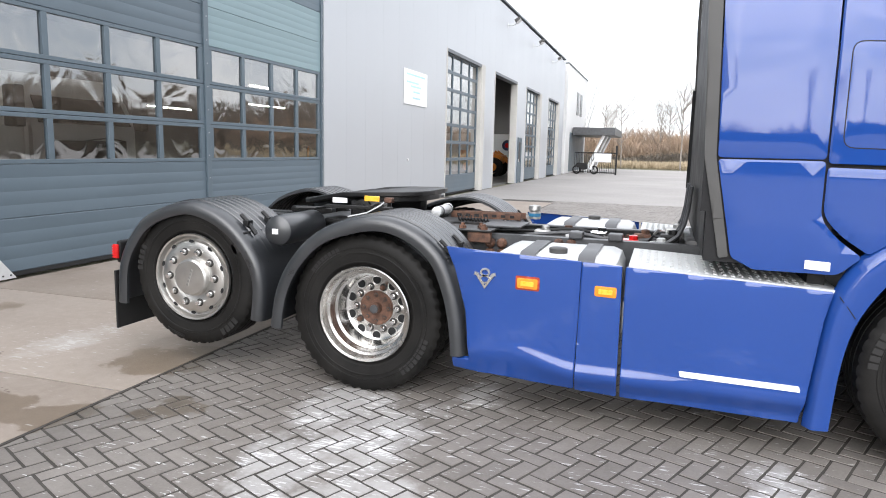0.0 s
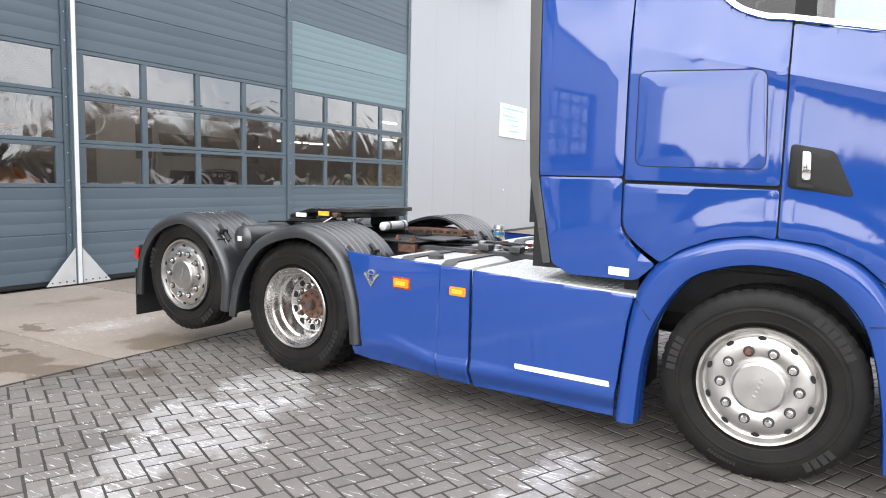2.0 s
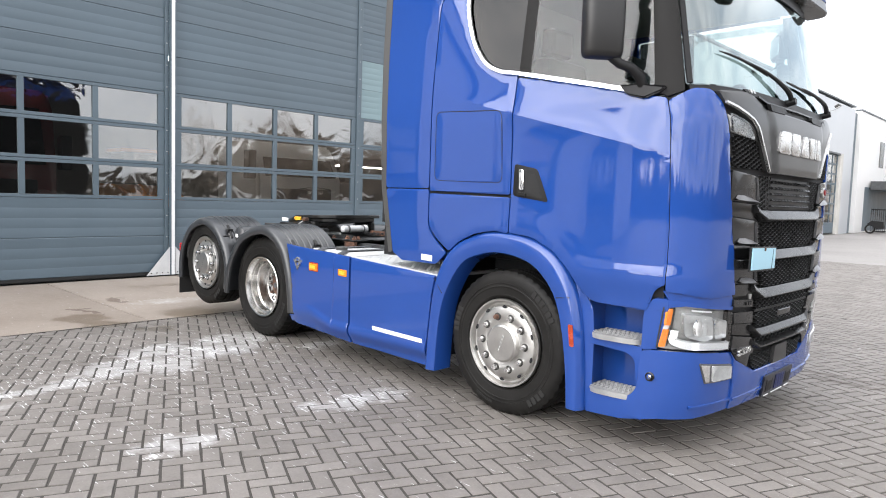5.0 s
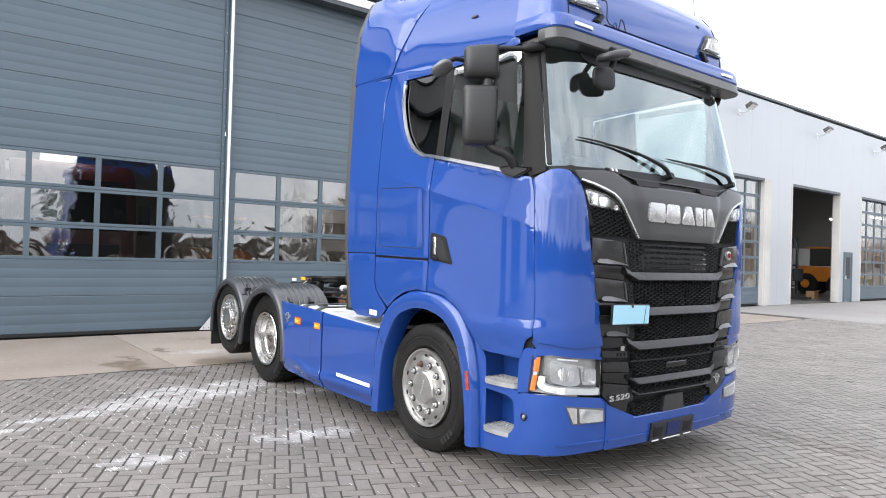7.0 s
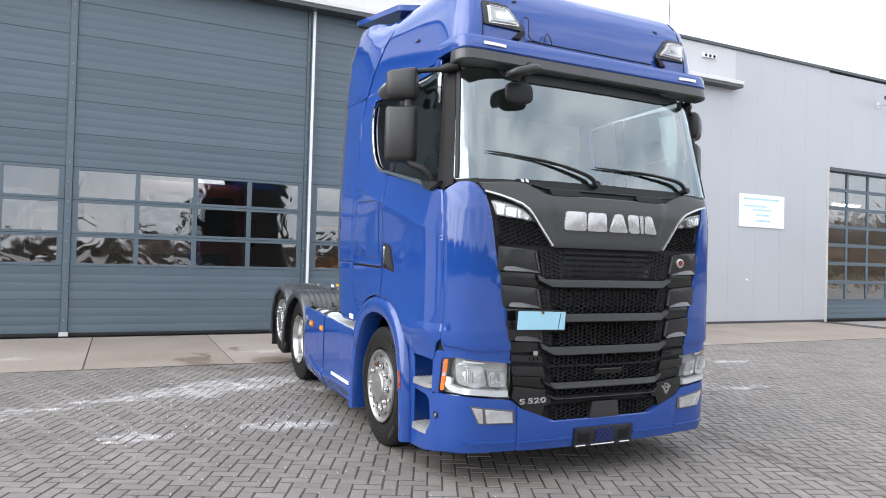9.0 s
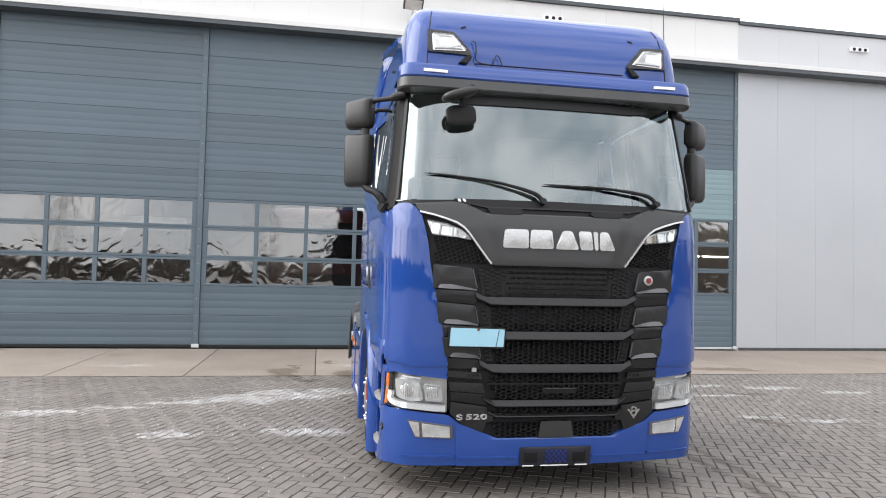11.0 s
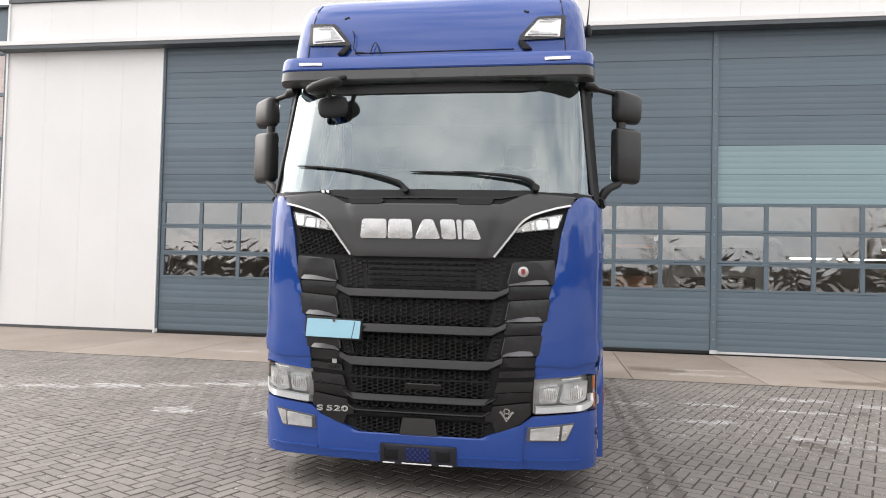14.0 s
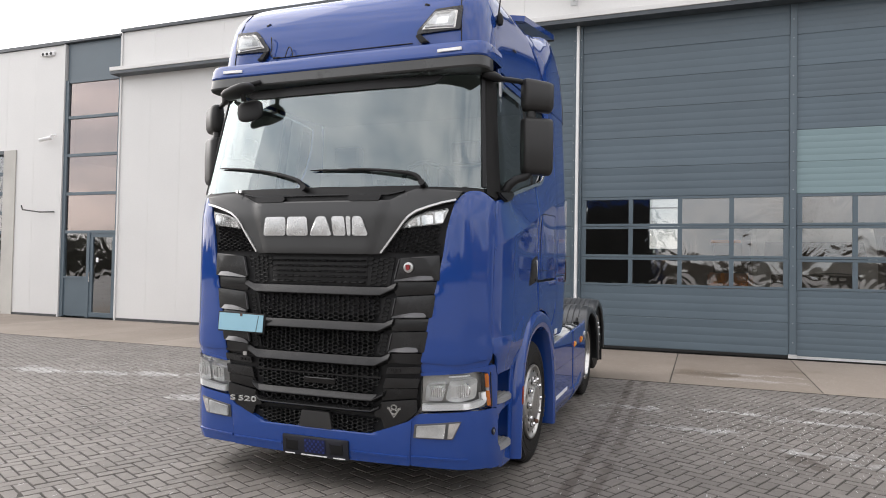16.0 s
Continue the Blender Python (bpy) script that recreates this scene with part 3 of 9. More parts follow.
tube(hb, [(BX + 0.03, -12.65, 0.98), (BX + 0.09, -12.65, 0.98), (BX + 0.09, -12.65, 1.22), (BX + 0.03, -12.65, 1.22)], 0.012)
part("door_handle", hb, M_CHROME, edoor)
part("notice", boxes((BX + 0.004, BX + 0.008, -12.5, -12.42, 1.5, 1.62)), M_SIGN, edoor)

# sign on the facade: pale panel with faint bars of text
sign = thing("wall_sign", (FX, 12.93, 2.66), "white rectangular sign with faint pale blue text", "sign")
part("board", boxes((FX + 0.003, FX + 0.03, 12.05, 13.82, 2.66, 3.57), bevel=0.004), M_SIGN, sign)
for z, a, b in ((3.42, 12.2, 13.6), (3.22, 12.2, 13.1), (3.12, 12.5, 13.3), (2.98, 12.7, 13.2), (2.82, 12.65, 13.25)):
    part("text_bar", boxes((FX + 0.031, FX + 0.034, a, b, z, z + 0.045)), M_SIGNTEXT, sign)


def flood_lamp(y, z, name="flood_lamp"):
    o = thing(name, (FX, y, z), "grey floodlight on a short bracket arm", "lamp", "facade lamps")
    a = bmesh.new()
    tube(a, [(FX, y, z - 0.1), (FX + 0.25, y, z - 0.12), (FX + 0.42, y, z)], 0.022, 8)
    part("arm", a, M_GALV, o)
    part("wall_plate", boxes((FX + 0.001, FX + 0.02, y - 0.07, y + 0.07, z - 0.2, z), bevel=0.004), M_GALV, o)
    h = bmesh.new()
    extrude_poly(h, [(FX + 0.36, y - 0.2, z - 0.04), (FX + 0.56, y - 0.2, z + 0.10), (FX + 0.50, y - 0.2, z + 0.19), (FX + 0.30, y - 0.2, z + 0.08)], (0, 0.4, 0))
    part("lamp_head", h, M_MIDGREY, o)
    g = bmesh.new()
    extrude_poly(g, [(FX + 0.375, y - 0.17, z - 0.035), (FX + 0.55, y - 0.17, z + 0.088), (FX + 0.555, y - 0.17, z + 0.082), (FX + 0.38, y - 0.17, z - 0.043)], (0, 0.34, 0))
    part("lamp_glass", g, M_LENSGREY, o)


for fy in (18.0, 24.0, 29.8, 36.0):
    flood_lamp(fy, 6.8)
flood_lamp(0.06, 7.0)


def wall_spot(y, z):
    o = thing("triple_lamp", (FX, y, z), "small white wall lamp with three dark spots", "lamp", "facade lamps")
    part("case", boxes((FX + 0.002, FX + 0.06, y - 0.24, y + 0.24, z - 0.05, z + 0.05), bevel=0.008), M_WHITE, o)
    for k in (-0.15, 0, 0.15):
        s = bmesh.new()
        lathe(s, [(0, 0.02), (0.034, 0.015), (0.042, 0)], 14, Matrix.Translation((FX + 0.061, y + k, z)) @ pose(0, 0, 0, 0, 90, 0))
        part("spot", s, M_BLACK, o)


wall_spot(-14.4, 7.2)
wall_spot(10.8, 7.13)
wall_spot(3.18, 7.19)
camw = thing("security_camera", (FX, -14.2, 4.9), "small white wall security camera", "camera")
cb = bmesh.new()
tube(cb, [(FX, -14.05, 4.95), (FX + 0.12, -14.05, 4.93), (FX + 0.14, -14.05, 4.85)], 0.02)
part("bracket", cb, M_WHITE, camw)
cb = bmesh.new()
tube(cb, [(FX + 0.12, -14.05, 4.86), (FX + 0.18, -14.42, 4.80)], 0.05, 12)
part("housing", cb, M_WHITE, camw, smooth=40)
arm = thing("flag_bracket", (FX, -14.5, 2.9), "thin grey bent bar bracket on the facade", "bracket")
cb = bmesh.new()
tube(cb, [(FX, -14.0, 2.85), (FX + 0.2, -14.3, 2.83), (FX + 0.25, -14.9, 2.9), (FX + 0.25, -14.95, 3.02)], 0.018)
part("bar", cb, M_MIDGREY, arm)
plug = thing("wall_socket", (FX, 12.4, 1.2), "small round fitting on the facade", "fitting")
cb = bmesh.new()
lathe(cb, [(0, 0.03), (0.03, 0.03), (0.035, 0.0)], 12, Matrix.Translation((FX, 12.4, 1.2)) @ pose(0, 0, 0, 0, 90, 0))
part("cap", cb, M_WHITE, plug)

# ---- tractor truck: shape of the cab ----
PLAN = [(1.350, 0.0), (1.346, 0.40), (1.322, 0.76), (1.272, 1.02), (1.20, 1.125), (1.105, 1.190), (0.95, 1.228), (0.70, 1.246), (0.0, 1.252), (-0.7, 1.250), (-1.36, 1.236)]


def smooth_curve(pts, n=12):
    out = []
    for i in range(len(pts) - 1):
        p0, p1, p2, p3 = (Vector(pts[max(0, min(len(pts) - 1, k))]) for k in (i - 1, i, i + 1, i + 2))
        if i == 0:
            p0 = Vector((p2[0], -p2[1])) if pts[0][1] == 0 else p1
        for k in range(n):
            t = k / n
            out.append(0.5 * ((2 * p1) + (p2 - p0) * t + (2 * p0 - 5 * p1 + 4 * p2 - p3) * t * t + (3 * p1 - p0 - 3 * p2 + p3) * t ** 3))
    out.append(Vector(pts[-1]))
    return out


PC = smooth_curve(PLAN)
PU = [0.0]
for a_, b_ in zip(PC, PC[1:]):
    PU.append(PU[-1] + (b_ - a_).length)
PX, PY = [p[0] for p in PC], [p[1] for p in PC]


def US(x):
    """Arc length along the plan of a place on the cab's flank, from its x."""
    return float(np.interp(-x, [-v for v in PX], PU))


def UF(y):
    """Arc length of a place on the cab's front, from its y."""
    return math.copysign(float(np.interp(abs(y), PY, PU)), y)


def sstep(a, b, v):
    t = max(0.0, min(1.0, (v - a) / (b - a)))
    return t * t * (3 - 2 * t)


def cab_at(u, z):
    s = 1 if u >= 0 else -1
    x, y = float(np.interp(abs(u), PU, PX)), float(np.interp(abs(u), PU, PY))
    rake = float(np.interp(z, [0.2, 0.32, 0.95, 1.9, 2.06, 2.86, 3.1], [-0.048, -0.0252, 0.0, 0.0, -0.03, -0.225, -0.27]))
    front = sstep(0.55, 1.25, x)
    flank = sstep(-0.75, 0.0, x)
    zc = 1.97 - 0.26 * (x - 0.04)
    side = min(1.0, y / 1.15) ** 3
    flank *= side
    y -= flank * (1 - 0.8 * front) * 0.085 * max(0.0, z - zc)
    y += flank * (1 - front) * 0.010 * math.exp(-abs(z - zc) / 0.07)
    y -= side * sstep(0.42, 0.6, x) * 0.16 * min(0.22, max(0.0, 1.035 - z)) * (1 - 0.9 * front)
    y += side * sstep(0.30, 0.95, x) * (1 - 0.8 * sstep(1.06, 1.2, x)) * 0.013 * sstep(1.09, 1.03, z) * sstep(0.87, 1.0, z)
    y += side * 0.007 * sstep(0.93, 0.79, math.hypot(x, z - 0.476)) * sstep(0.62, 0.8, z) * sstep(-0.52, -0.30, x)
    y -= 0.04 * max(0.0, z - 2.0) * y
    return Vector((x + rake * front, s * y, z))


def cab_normal(u, z):
    e = 0.01
    a, b = cab_at(u + e, z) - cab_at(u - e, z), cab_at(u, z + e) - cab_at(u, z - e)
    return a.cross(b).normalized()


def flat_side(s, y=1.25):
    """Maps (x, z) on to an upright plane at the truck's flank."""
    return (lambda x, z: Vector((x, s * y, z))), (lambda x, z: Vector((0, s, 0)))


def round_poly(pts, r, n=4):
    """Rounds the corners of an outline. A point may carry its own radius as a third number."""
    out = []
    for i, p in enumerate(pts):
        rr = p[2] if len(p) > 2 else r
        p1 = Vector(p[:2])
        a, b = Vector(pts[i - 1][:2]) - p1, Vector(pts[(i + 1) % len(pts)][:2]) - p1
        c = min(rr, a.length * 0.45, b.length * 0.45)
        if c < 1e-4:
            out.append(p1)
            continue
        q0, q1 = p1 + a.normalized() * c, p1 + b.normalized() * c
        for k in range(n + 1):
            t = k / n
            out.append(q0 * (1 - t) ** 2 + p1 * 2 * t * (1 - t) + q1 * t * t)
    return out


def panel(pts, place=cab_at, normal=cab_normal, r=0.02, th=0.02, off=0.0, step=0.07, rim=0.006, drop=0.004, mirror=False, cuts=()):
    """A sheet with a rolled rim, laid on a curved surface."""
    pts = round_poly([((-p[0], *p[1:]) if mirror else p) for p in pts], r)
    bm = bmesh.new()
    f = bm.faces.new([bm.verts.new((p[0], p[1], 0)) for p in pts])
    if f.normal.z < 0:
        f.normal_flip()
    bm.normal_update()
    lo = [min(p[k] for p in pts) for k in (0, 1)]
    hi = [max(p[k] for p in pts) for k in (0, 1)]
    if rim:
        bmesh.ops.inset_region(bm, faces=bm.faces[:], thickness=rim, use_even_offset=True)
    for k, no in ((0, (1, 0, 0)), (1, (0, 1, 0))):
        c = math.ceil(lo[k] / step) * step
        while c < hi[k]:
            co = [0, 0, 0]
            co[k] = c
            bmesh.ops.bisect_plane(bm, geom=bm.verts[:] + bm.edges[:] + bm.faces[:], plane_co=co, plane_no=no, dist=1e-5)
            c += step
    for co, no in cuts:
        bmesh.ops.bisect_plane(bm, geom=bm.verts[:] + bm.edges[:] + bm.faces[:], plane_co=(-co[0] if mirror else co[0], co[1], 0), plane_no=(-no[0] if mirror else no[0], no[1], 0), dist=1e-5)
    bmesh.ops.triangulate(bm, faces=[q for q in bm.faces if len(q.verts) > 4])
    bm.normal_update()
    for q in bm.faces:
        if q.normal.z < 0:
            q.normal_flip()
    def on_rim(v):
        for i in range(len(pts)):
            a, d = pts[i - 1], pts[i] - pts[i - 1]
            q = Vector((v.co.x, v.co.y)) - a
            t = max(0.0, min(1.0, q.dot(d) / max(d.length_squared, 1e-12)))
            if (q - d * t).length < 2e-4:
                return True
        return False

    be = [e for e in bm.edges if e.is_boundary and all(on_rim(v) for v in e.verts)]
    border = {v for e in be for v in e.verts}
    uz = {v: (v.co.x, v.co.y) for v in bm.verts}
    ex = bmesh.ops.extrude_edge_only(bm, edges=be)
    for v in [q for q in ex["geom"] if isinstance(q, bmesh.types.BMVert)]:
        u, z = v.co.x, v.co.y
        v.co = place(u, z) + normal(u, z) * (off - th)
    for v, (u, z) in uz.items():
        v.co = place(u, z) + normal(u, z) * (off - (drop if rim and v in border else 0.0))
    bmesh.ops.recalc_face_normals(bm, faces=bm.faces[:])
    test = max(bm.faces, key=lambda q: q.calc_area())
    u0 = sum(p[0] for p in pts) / len(pts)
    if test.normal.dot(normal(u0, sum(p[1] for p in pts) / len(pts))) < 0:
        bmesh.ops.reverse_faces(bm, faces=bm.faces[:])
    return bm


def ribbon(path, place, normal, width, height, closed=False, off=0.0):
    """A raised strip along a path of (u, z) points."""
    bm = bmesh.new()
    rings = []
    n = len(path)
    for i, p in enumerate(path):
        a = path[i - 1] if i or closed else path[0]
        b = path[(i + 1) % n] if i < n - 1 or closed else path[-1]
        c, nr = place(*p), normal(*p)
        d = (place(*b) - place(*a)).normalized()
        w = d.cross(nr).normalized() * width / 2
        rings.append([bm.verts.new(c + w * k + nr * (off + h)) for k, h in ((-1, -0.004), (-0.8, height), (0.8, height), (1, -0.004))])
    for i in range(n if closed else n - 1):
        a, b = rings[i], rings[(i + 1) % n]
        for k in range(3):
            bm.faces.new((a[k], b[k], b[k + 1], a[k + 1]))
    if not closed:
        bm.faces.new(rings[0][::-1])
        bm.faces.new(rings[-1])
    bmesh.ops.recalc_face_normals(bm, faces=bm.faces[:])
    return bm


def dense(pts, n=6):
    return [tuple(v) for v in smooth_curve(pts, n)]


def dense_line(pts, n=4):
    """A smooth run through points in space."""
    out = []
    for i in range(len(pts) - 1):
        p0, p1, p2, p3 = (Vector(pts[max(0, min(len(pts) - 1, k))]) for k in (i - 1, i, i + 1, i + 2))
        out += [0.5 * ((2 * p1) + (p2 - p0) * t + (2 * p0 - 5 * p1 + 4 * p2 - p3) * t * t + (3 * p1 - p0 - 3 * p2 + p3) * t ** 3) for t in (k / n for k in range(n))]
    return out + [Vector(pts[-1])]


CREASE = [((US(0.04), 1.97 + d), (-0.26, 1.0)) for d in (-0.075, -0.045, -0.02, 0.0, 0.02, 0.045)]
truck = thing("tractor_truck", (-1.5, 0, 0), "blue tractor truck with sleeper cab and lifted rear axle", "truck")

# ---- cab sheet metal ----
# dark sheet added behind the panels so their gaps read as shaded
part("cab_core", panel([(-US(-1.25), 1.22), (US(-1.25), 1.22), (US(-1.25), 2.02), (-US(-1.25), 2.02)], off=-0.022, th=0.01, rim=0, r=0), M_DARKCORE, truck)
for mir in (True, False):
    S = lambda x, z, *r: (US(x), z, *r)
    F = lambda y, z, *r: (UF(y), z, *r)
    kw = dict(mirror=mir)
    sgn = -1 if mir else 1
    # more dark sheets for the shade behind the lower panels
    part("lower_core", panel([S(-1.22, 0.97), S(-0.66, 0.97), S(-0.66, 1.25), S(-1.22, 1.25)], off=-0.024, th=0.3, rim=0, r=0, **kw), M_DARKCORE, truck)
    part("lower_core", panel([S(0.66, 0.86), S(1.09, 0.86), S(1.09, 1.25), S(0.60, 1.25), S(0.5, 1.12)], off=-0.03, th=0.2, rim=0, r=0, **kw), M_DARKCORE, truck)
    # sleeper flank
    # the trim is wider on the passenger's flank
    tw = 1.0 if mir else 0.35
    part("rear_edge_trim", panel([S(-1.105, 1.00), S(-1.195, 1.49), S(-1.225, 2.5), S(-1.225, 3.0), S(-1.225 - 0.075 * tw, 3.0), S(-1.225 - 0.07 * tw, 2.5), S(-1.195 - 0.055 * tw, 1.49), S(-1.15, 0.99)], off=-0.004, r=0.01, **kw), M_MIDGREY, truck)
    part("sleeper_lower_panel", panel([S(-1.095, 1.00), S(-0.99, 0.945), S(-0.62, 0.945, 0.03), S(-0.525, 1.035), S(-0.64, 1.12, 0.05), S(-0.716, 1.21, 0.06), S(-0.716, 1.480), S(-1.187, 1.480)], **kw), M_BLUE, truck)
    part("sleeper_upper_panel", panel([S(-1.188, 1.488), S(-0.715, 1.488), S(-0.715, 2.2), S(-0.688, 2.75), S(-0.625, 2.955), S(-1.215, 2.985), S(-1.218, 2.5)], **kw), M_BLUE, truck)
    part("flank_lower_panel", panel([S(-0.706, 1.452), S(0.030, 1.438), S(0.030, 1.205), S(-0.08, 1.218), S(-0.25, 1.19), S(-0.40, 1.125), S(-0.50, 1.05), S(-0.62, 1.13, 0.04), S(-0.706, 1.22, 0.06)], step=0.035, **kw), M_BLUE, truck)
    flank = part("flank_panel", panel([S(-0.706, 1.470), S(0.030, 1.456), S(0.030, 2.222), S(-0.10, 2.245, 0.04), S(-0.24, 2.31, 0.05), S(-0.36, 2.47, 0.06), S(-0.43, 2.70, 0.03), S(-0.43, 2.905), S(1.00, 2.93), S(1.00, 2.985), S(-0.60, 2.985), S(-0.68, 2.75), S(-0.706, 2.2)], step=0.035, cuts=CREASE, **kw), M_BLUE, truck, smooth=12)
    part("storage_hatch", panel([S(-0.655, 2.025), S(-0.055, 2.0), S(-0.035, 1.53), S(-0.655, 1.545)], r=0.05, off=0.004, th=0.012, **kw), M_BLUE, flank)
    hl = [S(-0.655, 2.025), S(-0.055, 2.0), S(-0.035, 1.53), S(-0.655, 1.545)]
    hl = [(sgn * p[0], p[1]) for p in round_poly(hl, 0.05)]
    part("hatch_gap", ribbon(hl, cab_at, cab_normal, 0.006, 0.001, closed=True), M_DARKCORE, flank)
    door = part("cab_door", panel([S(0.039, 2.205), S(0.52, 2.115), S(0.90, 2.035), S(1.06, 2.005), S(1.081, 1.72), S(1.096, 1.3), S(1.096, 0.985, 0.01), S(1.045, 0.955, 0.03), S(1.00, 0.83, 0.02),
                                   S(0.66, 0.842, 0.03), S(0.58, 0.90, 0.03), S(0.50, 1.02, 0.04), S(0.38, 1.125, 0.04), S(0.22, 1.195, 0.04), S(0.039, 1.212)], r=0.015, step=0.035, cuts=CREASE, **kw), M_BLUE, truck, smooth=12)
    # door handle in its recess
    hd = part("handle_recess", panel([S(0.065, 1.655), S(0.245, 1.62), S(0.335, 1.415), S(0.060, 1.45)], r=0.025, off=0.006, th=0.01, **kw), M_BLACK, door)
    part("handle_dish", panel([S(0.085, 1.63), S(0.225, 1.60), S(0.295, 1.435), S(0.083, 1.465)], r=0.02, off=0.009, th=0.004, **kw), M_RUBBER, hd)
    part("handle_bar", panel([S(0.115, 1.62), S(0.150, 1.615), S(0.155, 1.485), S(0.120, 1.49)], r=0.012, off=0.024, th=0.02, rim=0.004, **kw), M_CHROME, hd)
    part("lock", panel([S(0.10, 1.475), S(0.165, 1.468), S(0.165, 1.45), S(0.10, 1.455)], r=0.006, off=0.016, th=0.01, rim=0, **kw), M_BLACK, hd)
    # side windows, pillars and bright trim
    part("rear_side_window", panel([S(-0.405, 2.895), S(-0.405, 2.71), S(-0.335, 2.48, 0.06), S(-0.225, 2.335, 0.05), S(-0.10, 2.265), S(0.045, 2.238), S(0.045, 2.895)], off=-0.012, th=0.004, rim=0, **kw), M_SIDEGLASS, truck)
    part("door_window", panel([S(0.115, 2.895), S(0.115, 2.225), S(0.90, 2.062), S(1.0, 2.055), S(1.028, 2.49), S(1.052, 2.895)], off=-0.012, th=0.004, rim=0, r=0.03, **kw), M_DOORGLASS, truck)
    part("door_pillar", panel([S(0.035, 2.90), S(0.035, 2.235), S(0.125, 2.215), S(0.125, 2.90)], off=-0.008, th=0.02, r=0.004, **kw), M_PILLAR, truck)
    part("front_pillar", panel([S(1.048, 2.93), S(1.022, 2.49), S(0.99, 2.042), S(1.065, 2.015), F(1.166, 2.045), F(1.148, 2.48), F(1.13, 2.92)], off=-0.002, th=0.03, r=0.006, **kw), M_PILLAR, truck)
    tp = dense([S(-0.42, 2.86), S(-0.42, 2.70), S(-0.35, 2.48), S(-0.235, 2.325), S(-0.10, 2.254), S(0.04, 2.228), S(0.52, 2.126), S(0.90, 2.046)], 5)
    tp = [(sgn * p[0], p[1]) for p in tp]
    part("window_trim", ribbon(tp, cab_at, cab_normal, 0.030, 0.008, off=0.006), M_CHROME, truck)
    # blue corner deflector beside the grille
    part("corner_deflector", panel([S(1.066, 1.99, 0.02), (UF(1.135), 2.06, 0.04), F(1.06, 2.055, 0.03), F(0.985, 1.99, 0.03), F(0.935, 1.80), F(0.91, 1.62, 0.0), F(0.87, 1.42, 0.0), F(0.83, 1.24, 0.0), F(0.775, 0.925), F(1.0, 0.915), S(1.0995, 0.95), S(1.0995, 1.3), S(1.085, 1.72)], off=0.002, r=0.012, step=0.035, **kw), M_BLUE, truck)
    part("corner_strip", panel([F(0.775, 0.945), F(0.78, 0.858), F(1.0, 0.866), F(1.10, 0.880), S(1.12, 0.892), S(1.085, 0.950), F(1.12, 0.948), F(1.02, 0.940)], off=-0.010, r=0.006, **kw), M_BLUE, truck)
    # lower body: step recess, arch, bumper corner
    part("bumper_corner", panel([S(0.985, 0.60), S(1.06, 0.615), F(1.10, 0.615), F(0.765, 0.585), F(0.715, 0.545), F(0.70, 0.235), F(1.02, 0.23), S(1.12, 0.225), S(0.90, 0.185), S(0.64, 0.172), S(0.64, 0.318), S(0.93, 0.325, 0.04), S(0.975, 0.38, 0.03)], r=0.012, off=-0.004, th=0.03, **kw), M_BLUE, truck)
    part("lamp_surround", panel([S(0.985, 0.61), S(1.075, 0.622), S(1.12, 0.86), F(1.13, 0.872), F(0.775, 0.835), F(0.775, 0.855), F(1.0, 0.885), S(1.10, 0.905), S(1.03, 0.905, 0.04), S(0.985, 0.82)], r=0.01, off=-0.004, th=0.05, **kw), M_BLUE, truck)
    sy_ = sgn
    for nm_, d in (("step_back", (0.60, 1.02, sy_ * 0.98, sy_ * 1.00, 0.17, 0.86)), ("step_cheek", (0.985, 1.03, sy_ * 1.0, sy_ * 1.185, 0.33, 0.86)), ("step_cheek", (0.60, 0.625, sy_ * 1.0, sy_ * 1.19, 0.17, 0.86)),
                   ("step_box", (0.6255, 0.98, sy_ * 1.0, sy_ * 1.17, 0.19, 0.30)), ("step_box", (0.6255, 0.984, sy_ * 1.0, sy_ * 1.18, 0.585, 0.625))):
        part(nm_, boxes((*d[:2], *sorted(d[2:4]), *d[4:]), bevel=0.006), M_BLUE, truck)
    for zt, x1 in ((0.335, 0.965), (0.660, 0.985)):
        tread = part("step_tread", panel([(0.638, sgn * 1.02, 0.01), (x1 - 0.03, sgn * 1.02, 0.03), (x1, sgn * 1.09, 0.05), (x1 - 0.035, sgn * 1.205, 0.06), (x1 - 0.12, sgn * 1.222, 0.05), (0.70, sgn * 1.228, 0.05), (0.638, sgn * 1.19, 0.06)],
                                         place=lambda x, y, zt=zt: Vector((x, y, zt)), normal=lambda x, y: Vector((0, 0, 1)), r=0.03, th=0.034, rim=0.006, drop=0.005), M_TREAD, truck)
        part("tread_gap", boxes((0.64, x1 - 0.05, *sorted((sgn * 1.02, sgn * 1.185)), zt - 0.043, zt - 0.033)), M_DARKCORE, tread)
        st = bmesh.new()
        for ii in range(11):
            for jj in range(6):
                cx, cy = 0.662 + ii * 0.029, sgn * (1.036 + jj * 0.031)
                if cx < x1 - 0.045:
                    q = Matrix.Translation((cx + (0.007 if jj % 2 else 0), cy, zt)) @ pose(0, 0, 0, 0, 0, 38 if (ii + jj) % 2 else -38)
                    lathe(st, [(0.012, 0.0), (0.011, 0.004), (0.007, 0.0045), (0.006, 0.001), (0, 0.001)], 6, q)
        part("tread_studs", st, M_TREAD, tread)
    # blue shelf between the steps with a rounded lower corner, and the cheek behind the arch
    part("step_shelf", panel([S(0.640, 0.640), S(0.99, 0.618), S(0.99, 0.36), S(0.974, 0.36), S(0.950, 0.545, 0.05), S(0.90, 0.575, 0.03), S(0.640, 0.588)], off=-0.007, th=0.03, r=0.008, **kw), M_BLUE, truck)
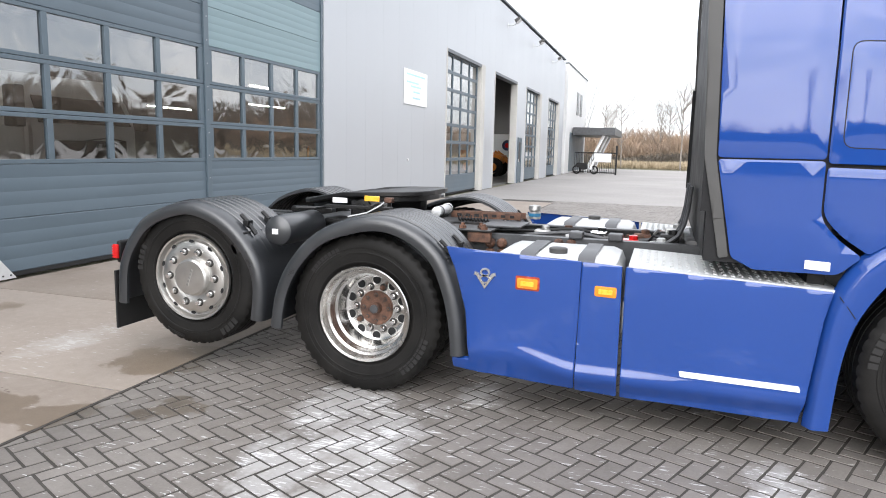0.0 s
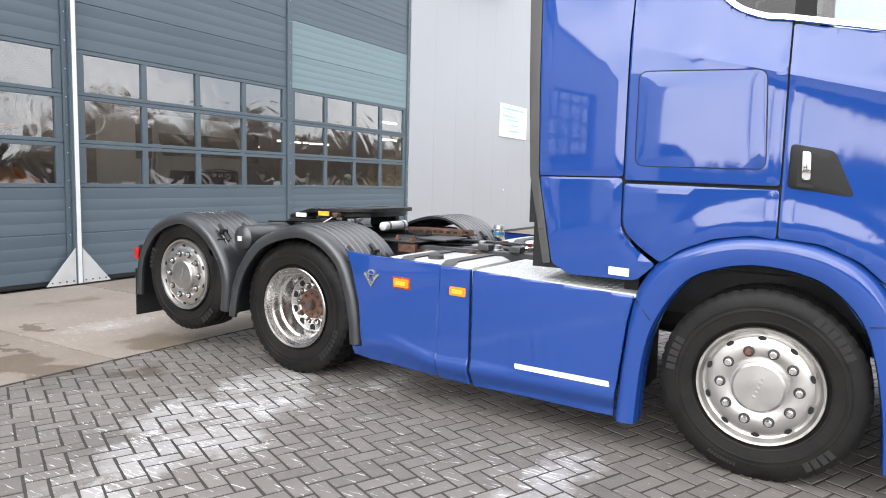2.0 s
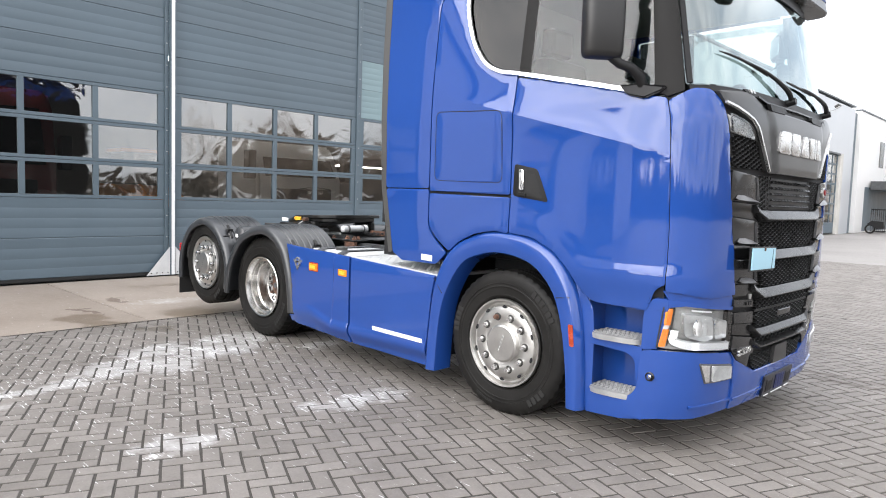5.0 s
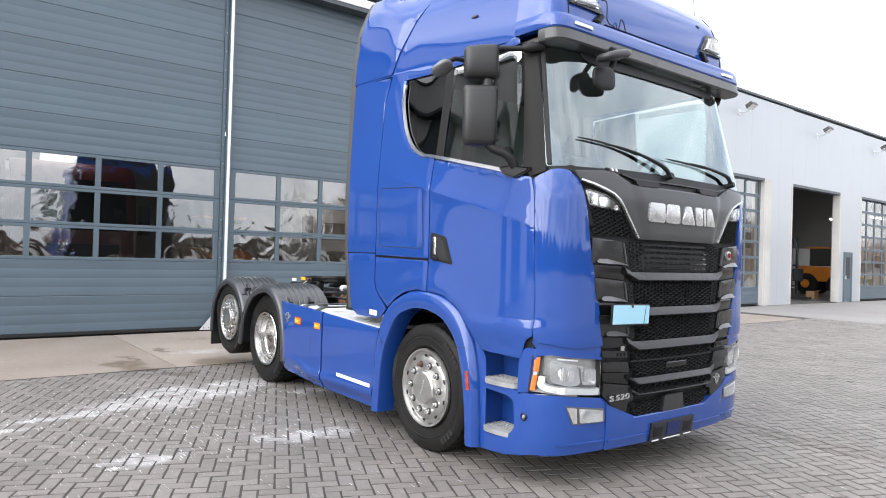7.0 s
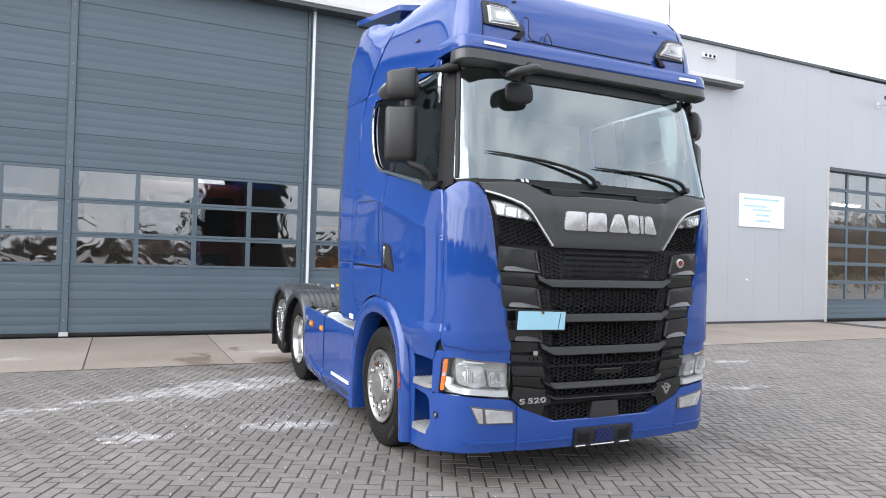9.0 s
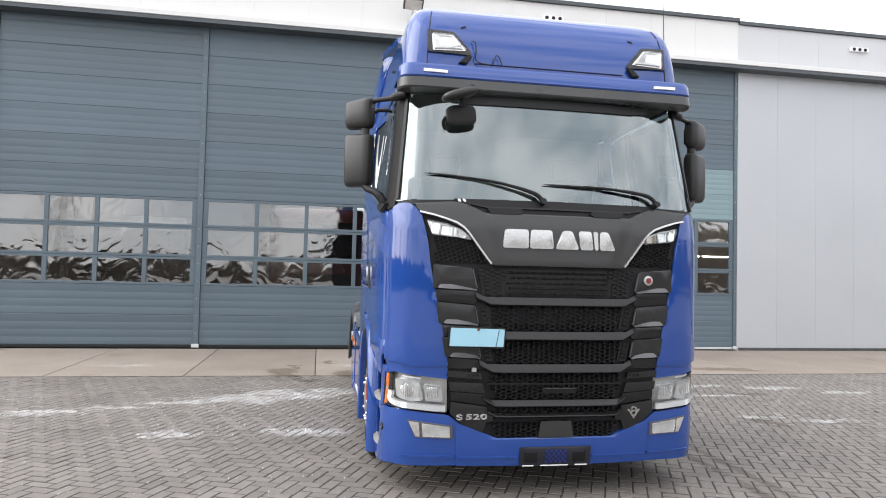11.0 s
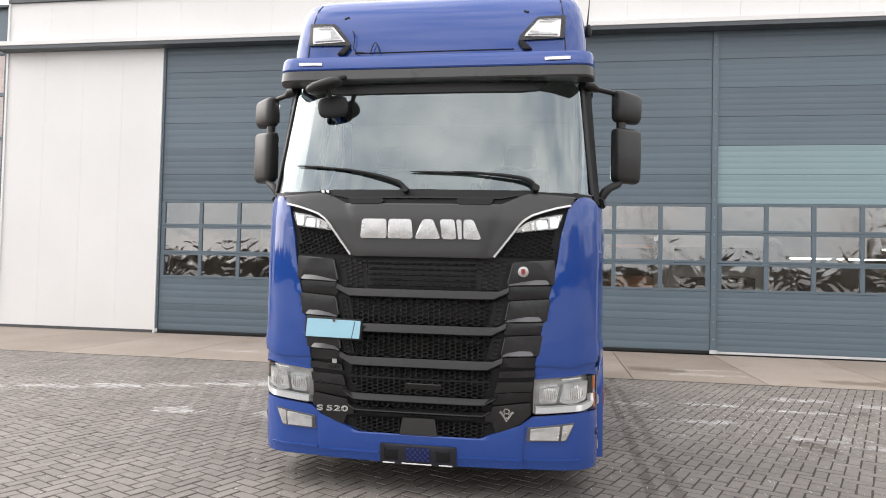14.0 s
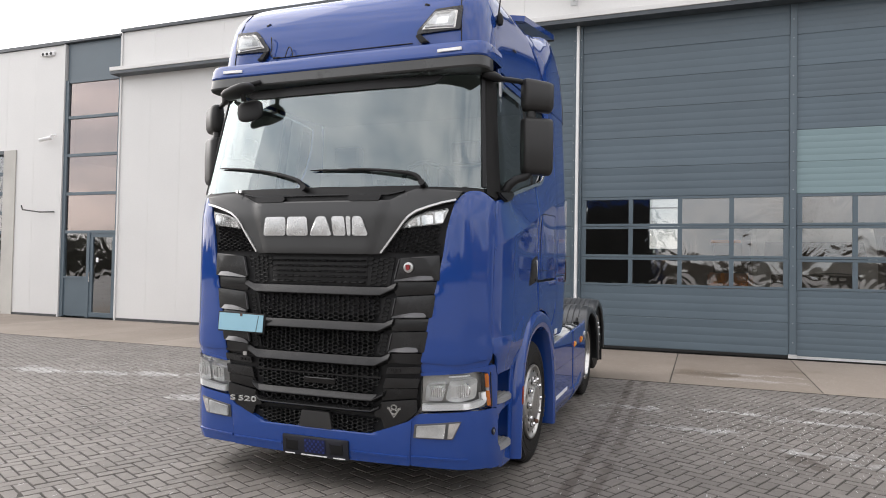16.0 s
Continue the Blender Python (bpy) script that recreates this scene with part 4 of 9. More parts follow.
    part("arch_cheek", panel([(0.30, 1.16), (0.52, 1.02), (0.61, 0.86), (0.655, 0.79), (0.668, 0.62), (0.668, 0.172), (0.56, 0.172), (0.50, 0.70), (0.30, 0.98)], *flat_side(sgn, 1.205), r=0.02, th=0.02, rim=0.01, drop=0.008), M_BLUE, truck)
    # front wheel arch
    outer = dense([(-0.70, 0.175), (-0.67, 0.55), (-0.62, 0.865), (-0.49, 1.070), (-0.27, 1.185), (-0.05, 1.222), (0.20, 1.198), (0.385, 1.115), (0.51, 0.970), (0.585, 0.76), (0.622, 0.46), (0.632, 0.175)], 4)
    inner = dense([(-0.585, 0.175), (-0.56, 0.52), (-0.50, 0.75), (-0.36, 0.965), (-0.20, 1.045), (-0.03, 1.07), (0.15, 1.045), (0.28, 0.985), (0.40, 0.855), (0.465, 0.68), (0.51, 0.43), (0.53, 0.175)], 4)
    ab = bmesh.new()
    rows_ = []
    for po, pi in zip(outer, inner):
        po, pi = Vector(po), Vector(pi)
        row = []
        for k, y in ((0.0, 1.20), (0.0, 1.226), (0.10, 1.242), (0.22, 1.268), (0.34, 1.274), (0.75, 1.270), (0.95, 1.262), (1.0, 1.245), (1.0, 1.10), (0.9, 1.10)):
            p = po.lerp(pi, k)
            row.append(ab.verts.new((p[0], sgn * y, p[1])))
        rows_.append(row)
    for a, b in zip(rows_, rows_[1:]):
        for k in range(9):
            ab.faces.new((a[k], b[k], b[k + 1], a[k + 1]))
    bmesh.ops.recalc_face_normals(ab, faces=ab.faces[:])
    if sum(f.normal.y * sgn for f in ab.faces if abs(f.normal.y) > 0.8) < 0:
        bmesh.ops.reverse_faces(ab, faces=ab.faces[:])
    arch = part("wheel_arch", ab, M_BLUE, truck, smooth=50)
    for px, pz, qx, qz in ((-0.605, 0.848, -0.53, 0.748), (0.53, 0.850, 0.435, 0.838)):
        part("arch_joint", ribbon([(px, pz), (qx, qz)], (lambda x, z: Vector((x, sgn * 1.272, z))), (lambda x, z: Vector((0, sgn, 0))), 0.005, 0.0012), M_DARKCORE, arch)
    part("side_marker", panel([(0.535, 0.69), (0.565, 0.69), (0.58, 0.56), (0.55, 0.56)], *flat_side(sgn, 1.272), r=0.008, off=0.01, th=0.01, rim=0.003), M_DARKAMBER, arch)
    part("wheel_well", boxes(*[(a[0], a[1], *sorted((sgn * 0.55, sgn * 1.10)), a[2], a[3]) for a in ((-0.66, 0.62, 1.12, 1.15), (-0.72, -0.64, 0.25, 1.12), (0.6, 0.62, 0.25, 1.12))]), M_BLACK, truck)
    sc_m = Matrix.Translation(cab_at(sgn * US(1.05), 0.462)) @ pose(0, 0, 0, -90 * sgn, 0, -6 * sgn)
    sb = bmesh.new()
    lathe(sb, [(0.026, -0.01), (0.026, 0.0), (0.021, 0.002), (0.017, -0.004), (0.011, -0.006)], 20, sc_m)
    sc = part("step_sensor", sb, M_GLOSSBLACK, truck, smooth=40)
    sb = bmesh.new()
    lathe(sb, [(0.0105, -0.008), (0.010, 0.001), (0.006, 0.003), (0, 0.003)], 14, sc_m)
    part("sensor_head", sb, M_SILVER, sc, smooth=40)
    # headlamp
    lens_poly = [S(1.118, 0.852), F(1.12, 0.862), F(0.785, 0.825), F(0.778, 0.603), F(1.03, 0.625, 0.03), S(1.085, 0.632)]
    lamp = part("headlamp", panel([S(1.105, 0.860), F(1.12, 0.868), F(0.778, 0.832), F(0.772, 0.593), F(1.03, 0.615, 0.03), S(1.065, 0.622)], off=-0.06, th=0.02, rim=0, **kw), M_LAMPCASE, truck)
    part("reflector", panel([F(1.135, 0.828, 0.02), F(0.968, 0.812, 0.02), F(0.940, 0.685, 0.02), F(1.02, 0.672, 0.02), F(1.125, 0.70, 0.03)], off=-0.030, th=0.03, rim=0.014, drop=-0.022, r=0.02, **kw), M_LENSGREY, lamp)
    part("reflector", panel([F(0.945, 0.795, 0.02), F(0.815, 0.778, 0.02), F(0.805, 0.675, 0.02), F(0.922, 0.678, 0.02)], off=-0.034, th=0.03, rim=0.012, drop=-0.020, r=0.02, **kw), M_LENSGREY, lamp)
    for ly, lz, ra, rb in ((1.035, 0.752, 0.060, 0.056), (0.876, 0.738, 0.052, 0.046)):
        c = cab_at(sgn * UF(ly), lz)
        lb = bmesh.new()
        rings_ = []
        for kk, dx in ((1.0, -0.030), (0.92, -0.022), (0.60, -0.019), (0.2, -0.018)):
            rings_.append([lb.verts.new(c + Vector((dx - 0.006, ra * kk * math.cos(t), rb * kk * math.sin(t)))) for t in (2 * math.pi * i / 18 for i in range(18))])
        for q0, q1 in zip(rings_, rings_[1:]):
            for i in range(18):
                lb.faces.new((q0[i], q0[(i + 1) % 18], q1[(i + 1) % 18], q1[i]))
        lb.faces.new(rings_[-1])
        pj = part("projector", lb, M_PROJECTOR, lamp, smooth=50)
        for fl_ in range(-3, 4):
            dy_ = fl_ * ra * 0.26
            hh = rb * 0.9 * math.sqrt(max(0.0, 1 - (dy_ / ra) ** 2))
            fb_ = bmesh.new()
            tube(fb_, [c + Vector((-0.022, dy_, -hh)), c + Vector((-0.022, dy_, hh))], 0.0035, 6)
            part("flute", fb_, M_LENSGREY, pj)
    dr = [(sgn * p[0], p[1]) for p in dense([S(1.156, 0.735), S(1.154, 0.705), S(1.150, 0.680), F(1.145, 0.662), F(1.10, 0.650), F(1.04, 0.646), F(0.95, 0.640), F(0.86, 0.632), F(0.787, 0.630)], 5)]
    part("daylight_strip", ribbon(dr, cab_at, cab_normal, 0.050, 0.016, off=-0.020), M_LIGHTGUIDE, lamp)
    part("brow", ribbon([(sgn * p[0], p[1]) for p in dense([F(1.10, 0.846), F(0.96, 0.834)], 5)], cab_at, cab_normal, 0.010, 0.008, off=-0.03), M_LIGHTGUIDE, lamp)
    part("lamp_gasket", panel([S(1.090, 0.862), S(1.098, 0.862), S(1.086, 0.745), S(1.078, 0.632), S(1.068, 0.630), S(1.078, 0.745)], off=-0.002, th=0.03, rim=0, r=0.003, **kw), M_LAMPBLACK, lamp)
    part("lamp_divider", panel([S(1.145, 0.857), S(1.153, 0.858), S(1.145, 0.75), S(1.128, 0.648), S(1.119, 0.642), S(1.136, 0.75)], off=-0.010, th=0.03, rim=0, r=0.003, **kw), M_LAMPBLACK, lamp)
    part("turn_signal", panel([S(1.102, 0.853), S(1.142, 0.853), S(1.134, 0.762), S(1.092, 0.758)], off=-0.005, th=0.03, rim=0.004, r=0.008, **kw), M_AMBER, lamp)
    part("turn_signal", panel([S(1.090, 0.738), S(1.130, 0.740), S(1.116, 0.640), S(1.079, 0.636)], off=-0.005, th=0.03, rim=0.004, r=0.008, **kw), M_AMBER, lamp)
    part("signal_bulb", panel([S(1.100, 0.760), S(1.128, 0.762), S(1.124, 0.738), S(1.096, 0.736)], off=-0.006, th=0.03, rim=0.004, r=0.008, **kw), M_LENSGREY, lamp)
    part("lens", panel(lens_poly, off=-0.002, th=0.004, rim=0, r=0.012, **kw), M_LENS, lamp)
    # fog lamp
    fog = part("fog_lamp", panel([F(1.045, 0.552), F(0.735, 0.515), F(0.728, 0.425), F(0.99, 0.43)], off=0.004, th=0.02, r=0.01, rim=0.006, **kw), M_FOOT, truck)
    part("reflector", panel([F(0.945, 0.530), F(0.755, 0.507), F(0.75, 0.437), F(0.935, 0.44)], off=0.008, th=0.006, r=0.006, rim=0.012, drop=-0.006, **kw), M_LENSGREY, fog)
    part("marker_lens", panel([F(1.035, 0.543), F(0.965, 0.534), F(0.955, 0.436), F(0.985, 0.438)], off=0.008, th=0.006, r=0.006, rim=0.004, **kw), M_PROJECTOR, fog)
    part("lens", panel([F(0.95, 0.533), F(0.745, 0.509), F(0.74, 0.433), F(0.935, 0.436)], off=0.014, th=0.003, rim=0, r=0.008, **kw), M_LENS, fog)

# ---- front: bonnet panel, grille, bumper ----


def bonnet_at(u, z):
    """The bonnet's middle field stands slightly proud between two slanting creases."""
    p = cab_at(u, z)
    edge = 0.40 + 0.30 * (z - 1.64)
    return p + Vector((0.016 * sstep(edge + 0.045, edge - 0.015, abs(p.y)), 0, 0))


def bonnet_normal(u, z):
    e = 0.006
    return (bonnet_at(u + e, z) - bonnet_at(u - e, z)).cross(bonnet_at(u, z + e) - bonnet_at(u, z - e)).normalized()


half_bonnet = [(1.03, 2.048), (0.80, 2.064), (0.715, 2.064), (0.635, 2.035, 0.03), (0.535, 1.990, 0.03)]
low_bonnet = [(0.50, 1.640), (0.625, 1.812), (0.70, 1.893, 0.04), (0.82, 1.945, 0.05), (0.985, 1.985)]
outline = [F(*p) for p in half_bonnet] + [F(-p[0], *p[1:]) for p in half_bonnet[::-1]] + [F(-p[0], *p[1:]) for p in low_bonnet[::-1]] + [F(-0.475, 1.630)] + [F(0.475, 1.630)] + [F(*p) for p in low_bonnet]
bonnet = part("bonnet_panel", panel(outline, bonnet_at, bonnet_normal, off=0.018, th=0.04, r=0.012, step=0.03), M_BONNET, truck, smooth=15)
part("cowl", panel([F(-0.77, 2.092), F(0.77, 2.092), F(0.69, 2.046), F(0.53, 1.978), F(-0.53, 1.978), F(-0.69, 2.046)], off=0.004, th=0.03, r=0.02), M_BLACK, truck)
part("cowl_step", ribbon([F(-0.64, 2.052), F(-0.53, 2.030), F(0, 2.032), F(0.53, 2.030), F(0.64, 2.052)], cab_at, cab_normal, 0.012, 0.022, off=0.002), M_LIP, truck)
for y0 in (-0.735, -0.70):
    part("washer_nozzle", panel([F(y0, 2.085), F(y0 + 0.022, 2.082), F(y0 + 0.026, 2.062), F(y0 + 0.004, 2.066)], off=0.026, th=0.014, r=0.005, rim=0.003), M_SILVER, truck)
grille = part("grille", panel([F(-0.93, 1.93), F(0.93, 1.93), F(0.905, 1.62), F(0.83, 1.24), F(0.775, 0.93), F(0.765, 0.62), F(0.70, 0.53), F(0.43, 0.425), F(-0.43, 0.425), F(-0.70, 0.53), F(-0.765, 0.62), F(-0.775, 0.93), F(-0.83, 1.24), F(-0.905, 1.62)], off=-0.035, th=0.02, rim=0, r=0), M_BLACK, truck)


def mesh_insert(y0t, y1t, y0b, y1b, z0, z1, off=-0.006, pitch=0.038, row=0.027, closed=False):
    """A moulded grille field: a honeycomb of wide hexagonal holes, or of shallow dimples where it is closed."""
    deep = 0.005 if closed else 0.026
    bm = panel([F(y0t, z1), F(y1t, z1), F(y1b, z0), F(y0b, z0)], off=off - deep - 0.003, th=0.01, rim=0, r=0.01)
    rows_n = max(1, round((z1 - z0) / row))
    h = (z1 - z0) / rows_n
    n_ = int((max(y1t, y1b) - min(y0t, y0b)) / pitch / 2) + 1
    mid_t, mid_b = (y0t + y1t) / 2, (y0b + y1b) / 2
    for c_ in range(-n_, n_ + 1):
        for r_ in range(rows_n + (c_ % 2)):
            zc = z0 + (r_ + (0.0 if c_ % 2 else 0.5)) * h
            t = (zc - z0) / (z1 - z0)
            yc = mid_b + (mid_t - mid_b) * t + c_ * pitch
            if not y0b + (y0t - y0b) * t + pitch * 0.45 < yc < y1b + (y1t - y1b) * t - pitch * 0.45:
                continue
            cell = []
            for dy, dz in ((-0.66, 0), (-0.34, -0.5), (0.34, -0.5), (0.66, 0), (0.34, 0.5), (-0.34, 0.5)):
                dy, dz = dy * pitch, dz * h
                cell.append([bm.verts.new(cab_at(UF(yc + dy * k), min(z1, max(z0, zc + dz * k))) + Vector((off + o, 0, 0))) for k, o in ((1.0, -0.003), (0.93, 0.001), (0.84, 0.0), (0.80, -deep))])
            for k in range(6):
                p_, q_ = cell[k], cell[(k + 1) % 6]
                for m_ in range(3):
                    bm.faces.new((p_[m_], q_[m_], q_[m_ + 1], p_[m_ + 1])).material_index = 1
    return bm


def lip_bar(ye, ze, yt, zt, yb, zb, low=0.042):
    """A projecting bar with a sloping face that sweeps up along the side blocks at both ends."""
    bm = bmesh.new()
    up = [(-ye, ze), (-yt, zt)] + [(-yt + 2 * yt * k / 10, zt - 0.002) for k in range(1, 10)] + [(yt, zt), (ye, ze)]
    dn = [(-ye + 0.010, ze - low), (-yb, zb)] + [(-yb + 2 * yb * k / 10, zb - 0.002) for k in range(1, 10)] + [(yb, zb), (ye - 0.010, ze - low)]
    rings = []
    for i, ((ya, za), (yc, zc)) in enumerate(zip(up, dn)):
        end = 0.5 if i in (0, len(up) - 1) else 1.0
        a, b = cab_at(UF(ya), za), cab_at(UF(yc), zc)
        rings.append([bm.verts.new(v) for v in (a + Vector((-0.03, 0, 0.004)), a + Vector((0.004, 0, 0)), b + Vector((0.034 * end, 0, 0.008)), b + Vector((0.036 * end, 0, 0.002)), b + Vector((0.030 * end, 0, -0.004)), b + Vector((-0.03, 0, -0.022)))])
    for a, b in zip(rings, rings[1:]):
        for k in range(5):
            bm.faces.new((a[k], b[k], b[k + 1], a[k + 1]))
    bm.faces.new(rings[0][::-1])
    bm.faces.new(rings[-1])
    bmesh.ops.recalc_face_normals(bm, faces=bm.faces[:])
    return bm


# open fields, and the closed dimpled fields beside them
for ins in ((-0.495, 0.495, -0.465, 0.465, 1.178, 1.342), (-0.487, 0.487, -0.455, 0.455, 0.948, 1.105), (-0.50, 0.50, -0.49, 0.49, 0.812, 0.872), (-0.485, 0.485, -0.455, 0.455, 0.700, 0.800), (-0.46, 0.46, -0.44, 0.44, 0.608, 0.646), (-0.49, 0.49, -0.42, 0.42, 0.432, 0.532)):
    part("grille_mesh", mesh_insert(*ins), [M_DARKCORE, M_HEX], grille)
part("mid_bar", ribbon([F(-0.50, 0.806), F(0, 0.804), F(0.50, 0.806)], cab_at, cab_normal, 0.014, 0.012, off=-0.014), M_BLACK, grille)
for sgn in (-1, 1):
    for ya, yb_, yc, yd, z0, z1 in ((0.38, 0.585, 0.38, 0.545, 1.418, 1.612), (0.497, 0.585, 0.468, 0.553, 1.190, 1.338), (0.489, 0.565, 0.457, 0.535, 0.962, 1.100)):
        q = (ya, yb_, yc, yd) if sgn > 0 else (-yb_, -ya, -yd, -yc)
        part("closed_field", mesh_insert(*q, z0, z1, off=-0.008, closed=True), [M_BLACK, M_HEX], grille)
slat_back = part("radar_panel", panel([F(-0.378, 1.605), F(0.378, 1.605), F(0.378, 1.418), F(-0.378, 1.418)], off=-0.012, th=0.02, r=0.006, rim=0.004), M_BLACK, grille)
for r_ in range(5):
    sb_ = bmesh.new()
    zc = 1.438 + r_ * 0.036
    for c_ in range(13):
        yc = -0.345 + c_ * 0.0575 + (0.010 if r_ % 2 else 0.0)
        vs = [cab_at(UF(yc + dy), zc + dz) + Vector((0.002 + o, 0, 0)) for dy, dz, o in ((-0.026, -0.004, 0.0), (0.018, -0.004, 0.0), (0.026, 0.008, -0.012), (-0.018, 0.008, -0.012))]
        extrude_poly(sb_, vs, (-0.012, 0, -0.004))
    part("radar_slat", sb_, M_LIP, slat_back)
part("sensor_window", panel([F(-0.10, 0.775), F(0.16, 0.775), F(0.15, 0.735), F(-0.09, 0.735)], off=0.0, th=0.02, r=0.01), M_GLOSSBLACK, grille)
for lip in ((0.602, 1.442, 0.530, 1.410, 0.495, 1.358), (0.588, 1.205, 0.520, 1.172, 0.485, 1.119), (0.568, 0.976, 0.500, 0.944, 0.465, 0.890), (0.530, 0.722, 0.475, 0.694, 0.445, 0.655), (0.500, 0.634, 0.455, 0.604, 0.440, 0.582)):
    part("grille_lip", lip_bar(*lip, low=0.040 if lip[1] > 0.9 else 0.026), M_LIP, grille)
BLOCKS = [((0.892, 1.628), (0.620, 1.606), (0.588, 1.454), (0.893, 1.462)), ((0.868, 1.368), (0.598, 1.347), (0.575, 1.212), (0.848, 1.219)), ((0.822, 1.128), (0.576, 1.112), (0.553, 0.981), (0.798, 0.991))]
for mir in (True, False):
    sgn = -1 if mir else 1
    kw = dict(mirror=mir)
    # stepped side blocks; a sloping grey wedge paints each foot's highlight above a glossy step
    for n_, (tl_, tr_, br_, bl_) in enumerate(BLOCKS):
        bl = part("grille_block", panel([F(*tl_), F(*tr_), F(*br_), F(*bl_)], off=0.006, th=0.04, r=0.012, rim=0.006, **kw), M_BLOCK, grille)
        foot = bmesh.new()
        o_, zo, i_, zi = bl_[0] - 0.035, bl_[1], br_[0] + 0.004, br_[1]
        upper = [(o_, zo + 0.012, 0.010), (o_ - 0.018, zo + 0.030, 0.008), (o_ - 0.09, zo + 0.030, 0.008), (o_ - 0.17, zo + 0.016, 0.010), (i_, zi + 0.006, 0.014)]
        lower = [(o_, zo + 0.004, 0.026), (o_ - 0.018, zo + 0.002, 0.030), (o_ - 0.09, zo - 0.001, 0.032), (o_ - 0.17, zo - 0.003, 0.032), (i_, zi - 0.003, 0.030)]
        ru = [foot.verts.new(cab_at(sgn * UF(y_), z_) + Vector((d_, 0, 0))) for y_, z_, d_ in upper]
        rl_ = [foot.verts.new(cab_at(sgn * UF(y_), z_) + Vector((d_, 0, 0))) for y_, z_, d_ in lower]
        rb_ = [foot.verts.new(cab_at(sgn * UF(y_), z_ - 0.008) + Vector((-0.01, 0, 0))) for y_, z_, d_ in lower]
        for a, b in ((ru, rl_), (rl_, rb_), (rb_, ru)):
            for k in range(4):
                foot.faces.new((a[k], a[k + 1], b[k + 1], b[k]))
        bmesh.ops.recalc_face_normals(foot, faces=foot.faces[:])
        part("block_foot_highlight", foot, M_FOOT, bl, smooth=25)
        part("block_edge", ribbon([(sgn * p[0], p[1]) for p in (F(tr_[0] - 0.002, tr_[1] - 0.008), F(br_[0] - 0.002, br_[1] + 0.012))], cab_at, cab_normal, 0.006, 0.012, off=0.0), M_FOOT, bl)
        nt = BLOCKS[n_ + 1] if n_ < 2 else ((0.782, 0.905), (0.545, 0.895), None, None)
        part("block_base", panel([F(bl_[0] - 0.002, bl_[1] - 0.008), F(br_[0] + 0.002, br_[1] - 0.010), F(br_[0] - 0.02, br_[1] - 0.045), F(nt[1][0], nt[1][1] + 0.008), F(nt[0][0], nt[0][1] + 0.006)], off=-0.006, th=0.03, r=0.008, **kw), M_GLOSSBLACK, grille)
    part("grille_block", panel([F(0.780, 0.895), F(0.545, 0.880), F(0.535, 0.835), F(0.772, 0.852)], off=0.002, th=0.03, r=0.008, **kw), M_BLOCK, grille)
    part("grille_block", panel([F(0.770, 0.818), F(0.532, 0.808), F(0.512, 0.738), F(0.757, 0.755)], off=0.004, th=0.03, r=0.008, **kw), M_BLOCK, grille)
    part("block_base", panel([F(0.757, 0.748), F(0.510, 0.730), F(0.500, 0.655), F(0.750, 0.688)], off=-0.008, th=0.03, r=0.008, **kw), M_GLOSSBLACK, grille)
    part("badge_panel", panel([F(0.750, 0.680), F(0.500, 0.645), F(0.488, 0.615), F(0.452, 0.582), F(0.452, 0.545), F(0.50, 0.540), F(0.525, 0.470), F(0.56, 0.478), F(0.68, 0.533), F(0.755, 0.60)], off=0.002, th=0.03, r=0.008, **kw), M_BLOCK, grille)
    for k in range(3):
        part("camera_lens", panel([F(0.640 - k * 0.032, 0.874), F(0.620 - k * 0.032, 0.873), F(0.620 - k * 0.032, 0.852), F(0.640 - k * 0.032, 0.853)], off=0.006, th=0.006, r=0.006, rim=0, **kw), M_GLOSSBLACK, grille)
    # upper lamp and its mesh
    ul = part("upper_lamp", panel([F(0.945, 1.934), F(0.80, 1.908), F(0.70, 1.872, 0.03), F(0.607, 1.800), F(0.907, 1.836)], off=-0.010, th=0.02, r=0.010, rim=0.006, **kw), M_LAMPCASE, truck)
    for a, b in ((0.925, 0.855), (0.845, 0.765), (0.755, 0.672)):
        zt_ = lambda y: float(np.interp(y, [0.607, 0.70, 0.80, 0.945], [1.795, 1.862, 1.898, 1.924]))
        zb_ = lambda y: float(np.interp(y, [0.607, 0.907], [1.806, 1.843]))
        part("reflector", panel([F(a, zt_(a)), F(b, zt_(b)), F(b + 0.006, zb_(b)), F(min(a, 0.91), zb_(a))], off=-0.006, th=0.006, r=0.008, rim=0.010, drop=-0.006, **kw), M_PROJECTOR, ul)
    part("lens", panel([F(0.945, 1.936), F(0.80, 1.910), F(0.70, 1.874, 0.03), F(0.605, 1.798), F(0.907, 1.834)], off=0.006, th=0.004, r=0.010, rim=0, **kw), M_LENS, ul)
    ci = (0.600, 0.905, 0.515, 0.885, 1.645, 1.822) if not mir else (-0.905, -0.600, -0.885, -0.515, 1.645, 1.822)
    part("grille_mesh", mesh_insert(*ci, pitch=0.032, row=0.024), [M_DARKCORE, M_HEX], grille)
    tr_ = [(sgn * p[0], p[1]) for p in [F(0.990, 1.988), F(0.90, 1.968), F(0.81, 1.941), F(0.735, 1.914), F(0.684, 1.884), F(0.65, 1.848), F(0.616, 1.800), F(0.555, 1.72), F(0.492, 1.638)]]
    part("bonnet_trim", ribbon(tr_, cab_at, cab_normal, 0.016, 0.012, off=0.016), M_SILVER, bonnet)
    hc = [F(0.485, 2.022), F(0.245, 2.024), F(0.225, 2.004), F(0.255, 1.984), F(0.465, 1.982)]
    if mir:
        hc = [F(0.525, 2.022), F(0.285, 2.024), F(0.265, 2.004), F(0.29, 1.984), F(0.505, 1.982)]
    part("hinge_cover", panel(hc, off=0.040, th=0.024, r=0.010, rim=0.006, **kw), M_BLACK, truck)
